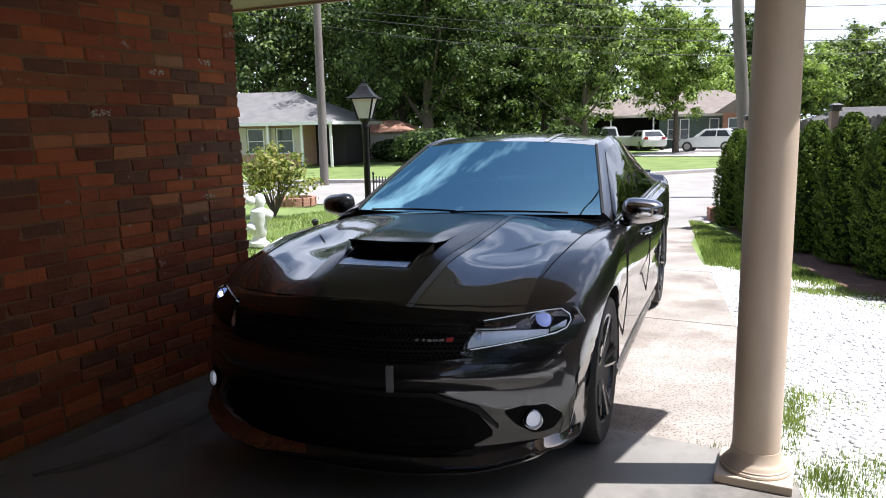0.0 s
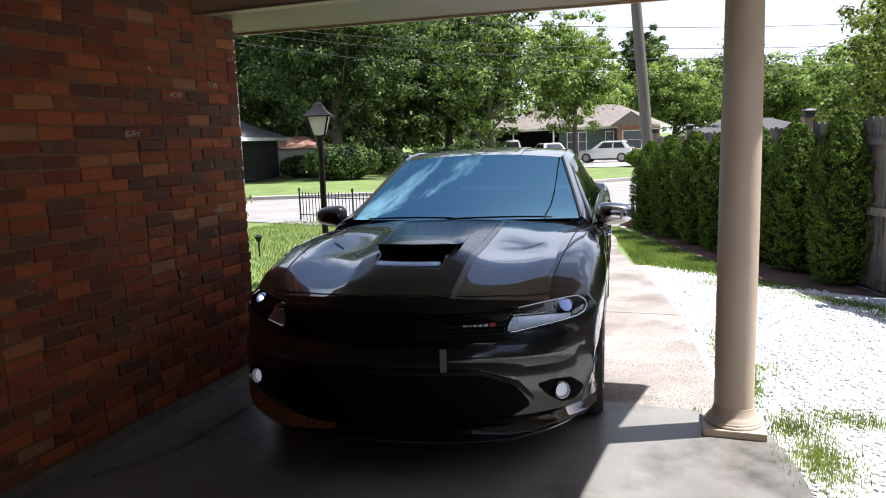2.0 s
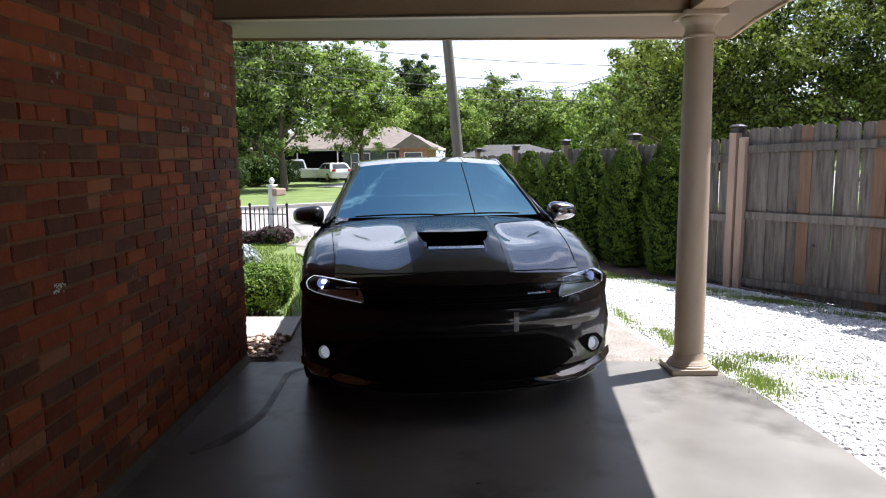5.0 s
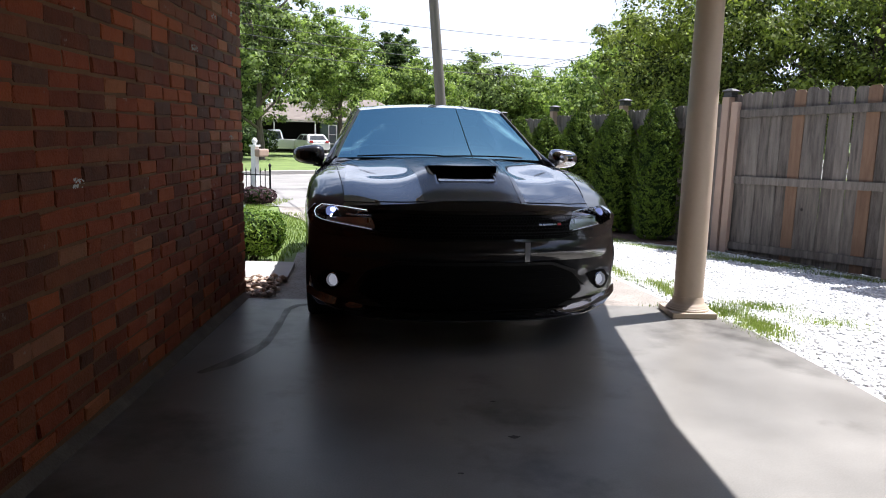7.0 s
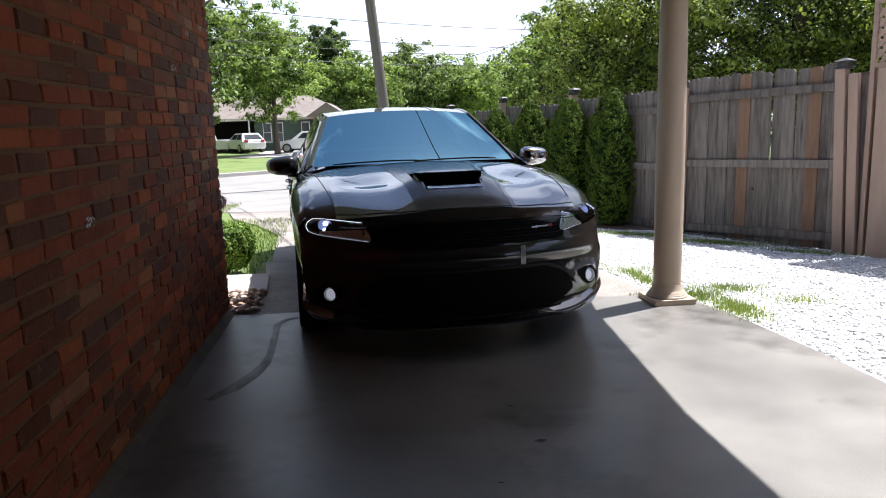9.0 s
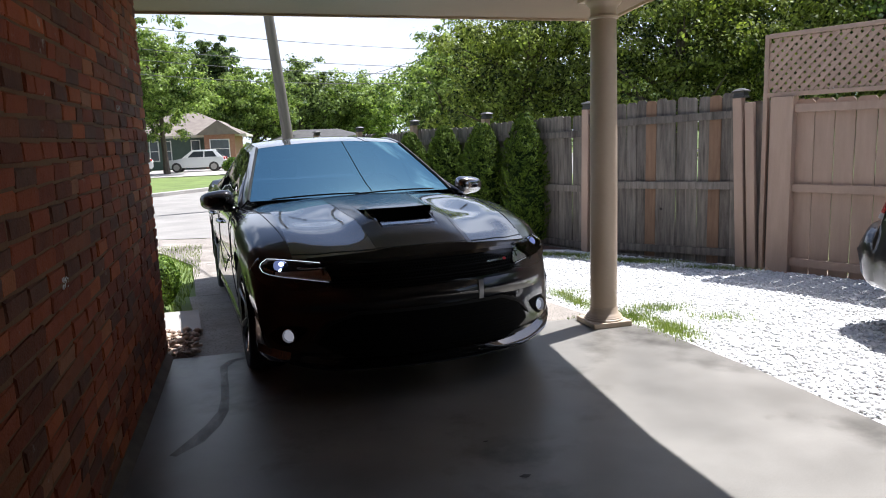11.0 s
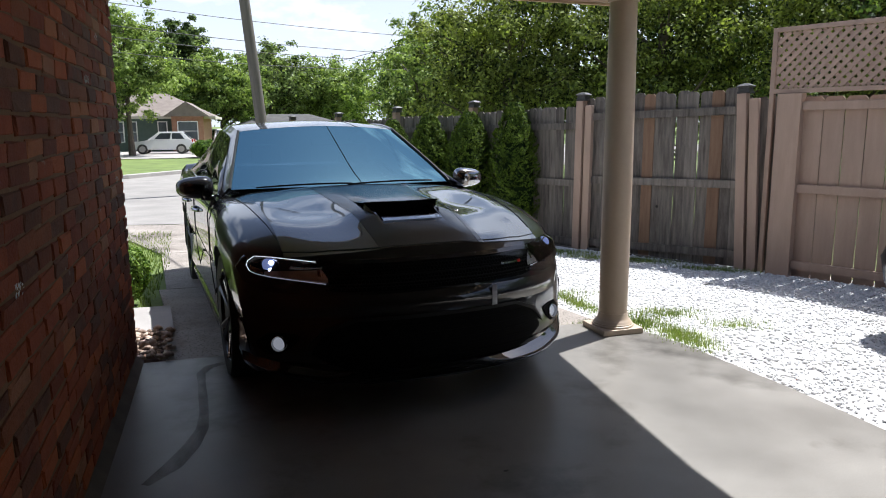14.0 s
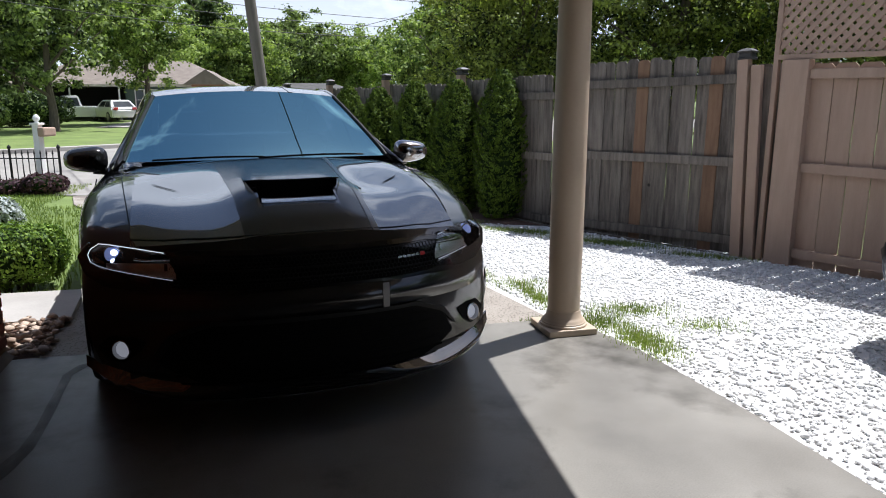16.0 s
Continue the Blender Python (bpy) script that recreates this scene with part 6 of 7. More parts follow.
nose_patch("badge_accent", 0.458, 0.480, lambda u: 0.683, lambda u: 0.696, M_RED, 0.014, 0.006, 2, 1)


# hood: satin centre band, grey pinstripes, scoop
def on_top(u, v, lift):
    """A point on the hood's skin, found by walking along the loft."""
    vs = v
    for _ in range(6):
        vs = v - bend(u, vs)
    s = section(max(vs, 0.0))
    us, zs_ = [p[0] for p in s[:HOOD_N + 4]], [p[2] for p in s[:HOOD_N + 4]]
    return (u, v, float(np.interp(abs(u), us, zs_)) + lift)


def hood_strip(name, u0, u1, v0, v1, material, lift, n=30, m=6, label=""):
    bm = bmesh.new()
    sheet(bm, lambda a, b: on_top(u0(a) + (u1(a) - u0(a)) * b, v0 + (v1 - v0) * a, lift), n, m)
    bmesh.ops.recalc_face_normals(bm, faces=bm.faces[:])
    cut = [f for f in bm.faces if abs(f.calc_center_median().x) < MOUTH_U and MOUTH_V0 - 0.01 < f.calc_center_median().y < MOUTH_V1]
    bmesh.ops.delete(bm, geom=cut, context="FACES")
    for f in bm.faces:
        if f.normal.z < 0:
            f.normal_flip()
    return part(name, bm, material, car, label, True)


bandw = lambda a: 0.262 + 0.045 * a
hood_strip("centre_band", lambda a: -bandw(a), bandw, 0.15, 1.46, M_STRIPE, 0.0025, 30, 12, "satin black hood band")
hood_strip("pinstripe", lambda a: bandw(a) + 0.004, lambda a: bandw(a) + 0.032, 0.15, 1.46, M_PINSTRIPE, 0.003, 30, 2, "thin grey pinstripe")
nose_patch("pinstripe", 0.256, 0.284, lambda u: 0.50, lambda u: 0.602, M_PINSTRIPE, 0.0375, 0.004, 2, 6)

SV = 0.60


def scoop_pt(a, b):
    """The raised scoop over the hood: a across, b back."""
    u = (a - 0.5) * 2
    w = 0.214 - 0.01 * b
    v = SV - 0.05 + 0.03 * abs(u) ** 2 + b * 0.74
    flat, low_ = on_top(0, v, 0)[2] - 0.004 * u * u, on_top(u * w, v, 0)[2]
    k = min(max((abs(u) - 0.80) / 0.20, 0.0), 1.0) * min(1.0, 3 * b)
    base = flat + (low_ - flat) * max(k, min(1.0, 1.3 * b))
    edge = min(max((abs(u) - 0.86 + 0.4 * b) / (0.14 + 0.4 * b), 0), 1)
    rise = 0.030 * (1 - 0.14 * abs(u) ** 4) * (1 - edge * edge * (3 - 2 * edge) * min(1.0, 4 * b)) * (1 - b) ** 1.4
    return (u * w, v, base + rise + 0.002)


RAMP_Z = on_top(0, MOUTH_V0, 0)[2]


def ramp_pt(a, b):
    """The scoop's floor: a lip that climbs gently, then level under the roof."""
    v = 0.21 * b
    return ((a - 0.5) * 2 * (MOUTH_U - 0.006 - 0.010 * b), MOUTH_V0 - 0.010 + v, RAMP_Z + 0.003 + 0.27 * min(v, 0.06))


bm = bmesh.new()
sheet(bm, scoop_pt, 24, 12)
bmesh.ops.recalc_face_normals(bm, faces=bm.faces[:])
for f in bm.faces:
    if f.normal.z < 0:
        f.normal_flip()
scoop = part("hood_scoop", bm, M_STRIPE, car, "raised hood scoop with a dark mouth", True)
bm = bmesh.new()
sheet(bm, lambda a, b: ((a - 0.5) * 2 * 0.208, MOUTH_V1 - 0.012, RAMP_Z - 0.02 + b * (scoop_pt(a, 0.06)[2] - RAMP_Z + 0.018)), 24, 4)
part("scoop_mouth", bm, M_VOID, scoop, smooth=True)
bm = bmesh.new()
tube(bm, [scoop_pt(k / 24, 0) for k in range(25)], 0.004, 6)
part("scoop_lip", bm, M_STRIPE, scoop, smooth=True)
bm = bmesh.new()
sheet(bm, ramp_pt, 14, 6)
thick(bm, 0.004)
part("scoop_ramp", bm, M_RAMP, scoop, "scoop floor in mirror metal for a bright sky glint", True)
for sgn in (1, -1):
    # cheek beside the mouth
    bm = bmesh.new()
    sheet(bm, lambda a, b: (sgn * (MOUTH_U - 0.001), MOUTH_V0 - 0.01 + 0.21 * a, (RAMP_Z - 0.008) * (1 - b) + b * (on_top(MOUTH_U, MOUTH_V0 - 0.01 + 0.21 * a, 0.001)[2])), 8, 3)
    part("scoop_cheek", bm, M_MATTBLACK, scoop, smooth=True)
    bm = bmesh.new()
    sheet(bm, lambda a, b: Vector(scoop_pt(0.5 + 0.5 * sgn, 0)).lerp(Vector(on_top(sgn * (0.217 - 0.04 * a), SV - 0.02 - 0.12 * a, 0.002)), b), 5, 3)
    part("scoop_corner", bm, M_STRIPE, scoop, smooth=True)
    # shut line between hood and wing
    bm = bmesh.new()
    tube(bm, [on_top(sgn * (0.70 + 0.10 * t - 0.02 * t * t), 0.42 + 1.04 * t, 0.0008) for t in [k / 20 for k in range(21)]], 0.0028, 5)
    part("hood_gap", bm, M_MATTBLACK, car)
bm = bmesh.new()
tube(bm, [(u, v_front(abs(u), 0.79 - 0.035 * (abs(u) / 0.7) ** 2) + 0.03, on_top(u, v_front(abs(u), 0.79 - 0.035 * (abs(u) / 0.7) ** 2) + 0.03, 0.0008)[2]) for u in [-0.70 + 1.4 * k / 40 for k in range(41)]], 0.0028, 5)
part("hood_gap", bm, M_MATTBLACK, car)
for sgn in (1, -1):
    # hood heat-extractor vents
    bm = bmesh.new()
    sheet(bm, lambda a, b: on_top(sgn * (0.50 + 0.10 * a + 0.02 * b), 0.84 + 0.11 * a + 0.035 * b, 0.003), 6, 3)
    part("hood_vent", bm, M_MATTBLACK, car)

# ---- cabin ----
SCREEN_V, ROOF_V, ROOF_B, TAIL_V = 1.50, 2.36, 3.55, 4.40


def screen(a, b):
    """Windscreen: a across, b from cowl to roof."""
    s = 2 * a - 1
    w = 0.775 + (0.605 - 0.775) * b
    v = SCREEN_V + (ROOF_V - SCREEN_V) * b + 0.22 * (1 - 0.45 * b) * s * s
    z = 1.015 + (1.415 - 1.015) * (b ** 0.93) - 0.035 * s * s * (0.4 + 0.6 * b)
    return (s * w, v, z)


def roof_pt(a, b):
    s = 2 * a - 1
    w = 0.605 + 0.02 * math.sin(math.pi * b) - 0.02 * b
    v = ROOF_V + (ROOF_B - ROOF_V) * b + 0.121 * s * s * (1 - b)
    z = 1.415 + 0.062 * math.sin(math.pi * min(1, b * 0.82 + 0.10)) - 0.0185 * (1 - b) - 0.035 * s * s
    return (s * w, v, z)


def back_pt(a, b):
    s = 2 * a - 1
    r = roof_pt(a, 1)
    w = abs(r[0]) if abs(s) > 1e-6 else 0
    wid = 0.585 + (0.62 - 0.585) * b
    return (s * wid, ROOF_B + (TAIL_V - ROOF_B) * b - 0.10 * s * s * b, r[2] + (1.075 - r[2]) * (b ** 1.15) - 0.0 * s)


def skin(name, fn, material, n, m, label="", t=0.0):
    bm = bmesh.new()
    sheet(bm, fn, n, m)
    bmesh.ops.recalc_face_normals(bm, faces=bm.faces[:])
    if sum(f.normal.z for f in bm.faces) < 0:
        bmesh.ops.reverse_faces(bm, faces=bm.faces[:])
    if t:
        thick(bm, t)
    return part(name, bm, material, car, label, True)


windscreen = skin("windscreen", screen, M_GLASS, 24, 14, "tinted windscreen reflecting the sky")
skin("roof", roof_pt, M_CARPAINT, 20, 16, "", 0.02)
skin("rear_window", back_pt, M_SIDEGLASS, 16, 10)
for sgn in (1,):
    skin("roof_stripe", lambda a, b: tuple(Vector(roof_pt(0.5 + sgn * (0.225 + 0.028 * a), b)) + Vector((0, 0, 0.003))), M_PINSTRIPE, 2, 14)


def belt(v, sgn):
    return Vector((sgn * (half(v) - 0.085), v, z_sh(v) + 0.03))


def rail_pt(t, sgn):
    """Side roof rail from the cowl corner, over the door, to the tail."""
    if t < 0.34:
        return Vector(screen(1 if sgn > 0 else 0, t / 0.34))
    if t < 0.72:
        return Vector(roof_pt(1 if sgn > 0 else 0, (t - 0.34) / 0.38))
    return Vector(back_pt(1 if sgn > 0 else 0, (t - 0.72) / 0.28))


for sgn in (1, -1):
    e = Vector((sgn, 0, 0))
    bm = bmesh.new()
    ts = [k / 40 for k in range(41)]
    rail = [rail_pt(t, sgn) for t in ts]

    def rail_at(a, b):
        p = rail_pt(a, sgn)
        return p + Vector((sgn * (0.012 + 0.055 * b), 0.02 * b, 0.010 * (1 - b) ** 2 - 0.045 * b))
    g = sheet(bm, rail_at, 44, 4)
    bmesh.ops.recalc_face_normals(bm, faces=bm.faces[:])
    thick(bm, 0.012)
    part("roof_rail", bm, M_CARPAINT, car, smooth=True)
    bm = bmesh.new()
    tube(bm, [rail_pt(0.34 * k / 16, sgn) + Vector((sgn * 0.004, 0, 0.004)) for k in range(17)], 0.010, 6)
    part("screen_trim", bm, M_MATTBLACK, car)

    def side_glass(v0, v1, t0, t1):
        def at(a, b):
            lo = belt(v0 + (v1 - v0) * a, sgn)
            hi = rail_pt(t0 + (t1 - t0) * a, sgn) + Vector((sgn * 0.062, 0.02, -0.035))
            return lo.lerp(hi, b) + Vector((sgn * 0.02 * math.sin(math.pi * b), 0, 0))
        return at
    for nm, q in (("front_side_window", (1.90, 2.86, 0.16, 0.50)), ("rear_side_window", (2.95, 3.72, 0.525, 0.735))):
        bm = bmesh.new()
        sheet(bm, side_glass(*q), 12, 6)
        bmesh.ops.recalc_face_normals(bm, faces=bm.faces[:])
        part(nm, bm, M_SIDEGLASS, car, smooth=True)
    for nm, q in (("front_pillar", (1.58, 1.90, 0.03, 0.16)), ("centre_pillar", (2.86, 2.95, 0.50, 0.525)), ("rear_pillar", (3.72, 4.35, 0.735, 0.98))):
        bm = bmesh.new()
        sheet(bm, side_glass(*q), 8, 6)
        bmesh.ops.recalc_face_normals(bm, faces=bm.faces[:])
        part(nm, bm, M_GLOSSBLACK if nm == "centre_pillar" else M_CARPAINT, car, smooth=True)
    # belt moulding
    bm = bmesh.new()
    tube(bm, [belt(1.66 + 2.55 * k / 20, sgn) + Vector((sgn * 0.008, 0, 0.0)) for k in range(21)], 0.010, 6)
    part("belt_trim", bm, M_GLOSSBLACK, car)
    bm = bmesh.new()
    sheet(bm, lambda a, b: (sgn * (half(1.6 + 2.7 * a) - 0.02 - 0.075 * b), 1.6 + 2.7 * a, z_sh(1.6 + 2.7 * a) - 0.03 + 0.06 * b), 24, 3)
    part("shoulder", bm, M_CARPAINT, car, smooth=True)
    # door gaps, handles, sill blade
    for v0, lean_ in ((1.62, 0.02), (2.88, 0.03), (3.78, -0.12)):
        bm = bmesh.new()
        tube(bm, [(sgn * (half(v0) + 0.0008 - 0.028 * max(0, (0.55 - z) / 0.3) - 0.05 * max(0, (z - 0.86) / 0.1) ** 2), v0 + lean_ * (z - 0.6), z) for z in [0.27 + 0.065 * k for k in range(11)]], 0.0035, 5)
        part("door_gap", bm, M_MATTBLACK, car)
    for v0 in (2.62, 3.58):
        bm = bmesh.new()
        tube(bm, [(sgn * (half(v0) - 0.004), v0 - 0.10, 0.80), (sgn * (half(v0) + 0.028), v0 - 0.06, 0.805), (sgn * (half(v0) + 0.028), v0 + 0.06, 0.808), (sgn * (half(v0) - 0.004), v0 + 0.10, 0.81)], 0.013, 8)
        part("door_handle", bm, M_CHROME, car, smooth=True)
    bm = bmesh.new()
    sheet(bm, lambda a, b: (sgn * (half(2.5) - 0.03 + 0.055 * b - 0.03 * b * b), 1.42 + 2.15 * a, 0.245 - 0.075 * b), 16, 4)
    thick(bm, 0.02)
    part("sill_blade", bm, M_CARPAINT, car, smooth=True)
    # door mirror
    mir = thing("door_mirror", pose(sgn * 0.985, 1.86, 1.015, 0, 0, sgn * 8), "", "")
    mir.parent = car
    bm = bmesh.new()
    bmesh.ops.create_icosphere(bm, subdivisions=4, radius=1.0)
    for v in bm.verts:
        c = v.co
        c.x, c.z = math.copysign(abs(c.x) ** 0.62, c.x), math.copysign(abs(c.z) ** 0.7, c.z)
        y = c.y * 0.085 if c.y < 0 else c.y * 0.03
        v.co = Vector((c.x * 0.118 + 0.0, y, c.z * (0.072 - sgn * 0.012 * c.x)))
    # sun-side cap chrome, shade-side cap black: the lighting is put into the materials
    part("mirror_cap", bm, M_CHROME if sgn > 0 else M_GLOSSBLACK, mir, "mirror cap in dark chrome for its sunlit look" if sgn > 0 else "mirror cap in gloss black for its shaded look", True)
    bm = bmesh.new()
    tube(bm, [(-sgn * 0.16, 0.02, -0.085), (-sgn * 0.10, 0.0, -0.07), (-sgn * 0.04, -0.01, -0.055)], [0.026, 0.022, 0.03], 10)
    part("mirror_arm", bm, M_GLOSSBLACK, mir, smooth=True)

# wipers and cowl
skin("cowl", lambda a, b: ((2 * a - 1) * 0.78, 1.42 + 0.12 * b + 0.22 * (2 * a - 1) ** 2, 1.008 - 0.012 * b - 0.03 * (2 * a - 1) ** 2), M_MATTBLACK, 20, 3)
for u0, u1 in ((-0.05, 0.60), (-0.62, -0.02)):
    bm = bmesh.new()
    pts = []
    for k in range(12):
        t = k / 11
        u = u0 + (u1 - u0) * t
        p = Vector(screen((u / 0.77 + 1) / 2, 0.012 + 0.018 * math.sin(math.pi * t * 0.8)))
        pts.append(p + Vector((0, -0.03, 0.002)))
    tube(bm, pts, 0.006, 6)
    part("wiper", bm, M_MATTBLACK, car)

# interior seen through the glass
bm = bmesh.new()
sheet(bm, lambda a, b: ((2 * a - 1) * 0.70, 1.66 + 0.42 * b + 0.15 * (2 * a - 1) ** 2, 1.0 - 0.02 * b + 0.02 * math.sin(3 * a)), 12, 4)
part("dashboard", bm, M_SEAT, car, smooth=True)
bm = bmesh.new()
box(bm, -0.72, 0.72, 1.7, 4.2, 0.5, 0.56)
part("cabin_floor", bm, M_SEAT, car)
for u in (-0.36, 0.36):
    bm = bmesh.new()
    box(bm, u - 0.24, u + 0.24, 2.72, 2.86, 0.55, 1.10, 0.05, None)
    box(bm, u - 0.12, u + 0.12, 2.78, 2.88, 1.12, 1.28, 0.04)
    part("front_seat", bm, M_SEAT, car, smooth=True)
bm = bmesh.new()
box(bm, -0.6, 0.6, 3.5, 3.68, 0.55, 1.08, 0.05)
part("rear_seat", bm, M_SEAT, car, smooth=True)
bm = bmesh.new()
ring_pts = [(0.36 + 0.185 * math.cos(t), 2.22 + 0.05 * math.sin(t), 0.96 + 0.175 * math.sin(t)) for t in [2 * math.pi * k / 28 for k in range(29)]]
tube(bm, ring_pts, 0.016, 8)
part("steering_wheel", bm, M_CHROME, car, smooth=True)
bm = bmesh.new()
box(bm, -0.10, 0.10, 2.30, 2.325, 1.27, 1.32, 0.012)
part("rear_view_mirror", bm, M_RIM, car)

# tail
bm = bmesh.new()
sheet(bm, lambda a, b: ((2 * a - 1) * 0.74, 4.86 + 0.12 * b - 0.12 * (2 * a - 1) ** 2, 1.075 + 0.035 * b), 16, 3)
thick(bm, 0.02)
part("tail_spoiler", bm, M_GLOSSBLACK, car, smooth=True)
bm = bmesh.new()
sheet(bm, lambda a, b: ((2 * a - 1) * 0.80, 5.045 - bend(0, 5.0) - 0.17 * abs(2 * a - 1) ** 2.4, 0.80 + 0.12 * b), 20, 3)
thick(bm, 0.02)
part("tail_light", bm, M_TAIL, car, "full-width red tail light", True)


# wheels: tyre, rim, split spokes
def wheel(u, v, steer=0.0):
    sg = 1 if u > 0 else -1
    w = thing("wheel", pose(u, v, WHEEL_R, 0, 0, 90 * sg + steer), "", "")
    w.parent = car
    # local: the wheel's outer face looks along +y after the turn
    turn = pose(0, 0, 0, 90, 0, 0)
    bm = bmesh.new()
    lathe(bm, [(0.255, -0.10), (0.30, -0.118), (0.335, -0.116), (0.350, -0.095), (0.352, -0.05), (0.352, 0.05), (0.350, 0.095), (0.335, 0.116), (0.30, 0.118), (0.262, 0.108), (0.255, 0.09)], 48, m=turn)
    part("tyre", bm, M_TYRE, w, smooth=True)
    bm = bmesh.new()
    lathe(bm, [(0.258, -0.09), (0.262, 0.0), (0.264, 0.106), (0.250, 0.108), (0.240, 0.09), (0.236, 0.0), (0.23, -0.08)], 48, m=turn)
    part("rim", bm, M_RIM, w, smooth=True)
    bm = bmesh.new()
    lathe(bm, [(0.20, -0.06), (0.20, -0.04), (0.06, -0.035)], 32, m=turn)
    part("brake_disc", bm, M_CHROME, w)
    bm = bmesh.new()
    lathe(bm, [(0.07, 0.0), (0.07, 0.075), (0.055, 0.088), (0.01, 0.09)], 24, m=turn)
    part("hub", bm, M_RIM, w, smooth=True)
    for k in range(5):
        for d in (-0.14, 0.14):
            a = 2 * math.pi * k / 5 + d
            a0 = 2 * math.pi * k / 5 + d * 0.5
            bm = bmesh.new()
            p0 = Vector((0.05 * math.cos(a0), -0.07, 0.05 * math.sin(a0)))
            p1 = Vector((0.15 * math.cos(a), -0.088, 0.15 * math.sin(a)))
            p2 = Vector((0.245 * math.cos(a), -0.10, 0.245 * math.sin(a)))
            tube(bm, [p0, p1, p2], [0.019, 0.017, 0.021], 6)
            part("spoke", bm, M_RIM, w, smooth=True)
    return w


for v in AXLES:
    for u in (0.815, -0.815):
        wheel(u, v)
# ---- dark sedan parked on the gravel, of which the tail corner shows ----
def tail_sedan():
    """Local frame: v runs forward from the rear bumper, u to the side."""
    ob = thing("parked_sedan", pose(2.59, -0.30, gz(2.0, -1.0), 0, 0, 180), "black sedan with a red tail light parked on the gravel", "car")
    top = curve((0, 0.60), (0.02, 0.68), (0.06, 0.735), (0.13, 0.755), (0.20, 0.765), (0.225, 0.80), (0.30, 1.02), (0.345, 1.075), (0.9, 1.10), (1.25, 1.24), (1.75, 1.42), (2.6, 1.44), (3.4, 1.02), (4.4, 0.88), (4.75, 0.62))
    low = curve((0, 0.50), (0.03, 0.40), (0.10, 0.325), (0.25, 0.30), (0.5, 0.24), (4.3, 0.22), (4.75, 0.35))
    wd = curve((0, 0.88), (0.08, 0.925), (0.3, 0.94), (1.2, 0.955), (3.9, 0.94), (4.75, 0.80))
    bm = bmesh.new()
    prev = None
    stations = [0, 0.012, 0.03, 0.06, 0.09, 0.13, 0.17, 0.20, 0.212, 0.225, 0.24, 0.27, 0.30, 0.32, 0.345, 0.38, 0.45] + [0.45 + 0.1 * k for k in range(1, 44)]
    for v in stations:
        w, zt, zb = wd(v), top(v), low(v)
        deck = max(0.0, min(1.0, (v - 0.20) / 0.06))                 # body set in above the bumper's ledge
        roof = max(0.0, min(1.0, (zt - 1.10) / 0.3))
        sec = [(0, zt), (w - 0.30 - 0.06 * roof, zt - 0.004), (w - 0.16 - 0.10 * deck - 0.14 * roof, zt - 0.02), (w - 0.10 - 0.055 * deck - 0.15 * roof, zt - 0.05 - 0.03 * roof)]
        belt_z = min(zt - 0.08, 0.97)
        mid = 0.42 * zb + 0.58 * min(zt, 0.76)
        sec += [(w - 0.05 - 0.045 * deck, belt_z), (w - 0.015 - 0.05 * deck, (belt_z + mid) / 2), (w, mid), (w, (mid + zb) / 2 + 0.02), (w - 0.025, zb + 0.05), (w - 0.09, zb), (0, zb)]
        pts = []
        for u, z in sec:
            vv = v + 0.26 * (u / 0.95) ** 2.6 * max(0, 1 - v / 0.9)
            for va in (1.02, 3.85):
                if u > 0.6 and abs(vv - va) < 0.38 and z < 0.72:
                    z = max(z, 0.33 + math.sqrt(0.38 ** 2 - (vv - va) ** 2))
            pts.append((u, vv, z))
        row = ([bm.verts.new(p) for p in pts], [bm.verts.new((-p[0], p[1], p[2])) for p in pts])
        if prev:
            for k in range(len(pts) - 1):
                bm.faces.new((prev[0][k], prev[0][k + 1], row[0][k + 1], row[0][k]))
                bm.faces.new((prev[1][k + 1], prev[1][k], row[1][k], row[1][k + 1]))
        else:
            bm.faces.new(row[0] + row[1][1:-1][::-1])
        prev = row
    bm.faces.new(prev[0] + prev[1][1:-1][::-1])
    bmesh.ops.remove_doubles(bm, verts=bm.verts[:], dist=0.0006)
    bmesh.ops.recalc_face_normals(bm, faces=bm.faces[:])
    part("body", bm, M_CARPAINT, ob, smooth=True)
    for s in (-1, 1):
        # wrap-round lamp: red above a clear strip
        def lens(a, z, s=s):
            u = 0.50 + 0.385 * a
            zz = (z - 0.80) / 0.25
            return (s * (u - 0.045 * zz * a), 0.198 + 0.285 * a ** 3.4 + 0.095 * zz, z)
        bm = bmesh.new()
        sheet(bm, lambda a, b: lens(a, 0.815 + (0.235 - 0.06 * a) * b), 14, 6)
        thick(bm, 0.02)
        light = part("tail_light", bm, M_TAIL, ob, "red tail light with a clear lower strip", True)
        bm = bmesh.new()
        sheet(bm, lambda a, b: lens(a, 0.775 + 0.038 * b), 14, 2)
        thick(bm, 0.02)
        part("clear_strip", bm, M_SILVERLENS, light, smooth=True)
        for va in (1.02, 3.85):
            bm = bmesh.new()
            lathe(bm, [(0.22, -0.10), (0.31, -0.10), (0.328, -0.06), (0.328, 0.06), (0.31, 0.10), (0.22, 0.10)], 28, m=pose(s * 0.82, va, 0.328, 0, 90, 0))
            part("tyre", bm, M_TYRE, ob, smooth=True)
            bm = bmesh.new()
            lathe(bm, [(0.225, -0.06), (0.225, 0.085), (0.05, 0.06)], 20, m=pose(s * 0.82, va, 0.328, 0, 90 * s, 0))
            part("rim", bm, M_RIM, ob, smooth=True)
        for v0, v1 in ((1.35, 1.98), (2.05, 3.0)):
            bm = bmesh.new()
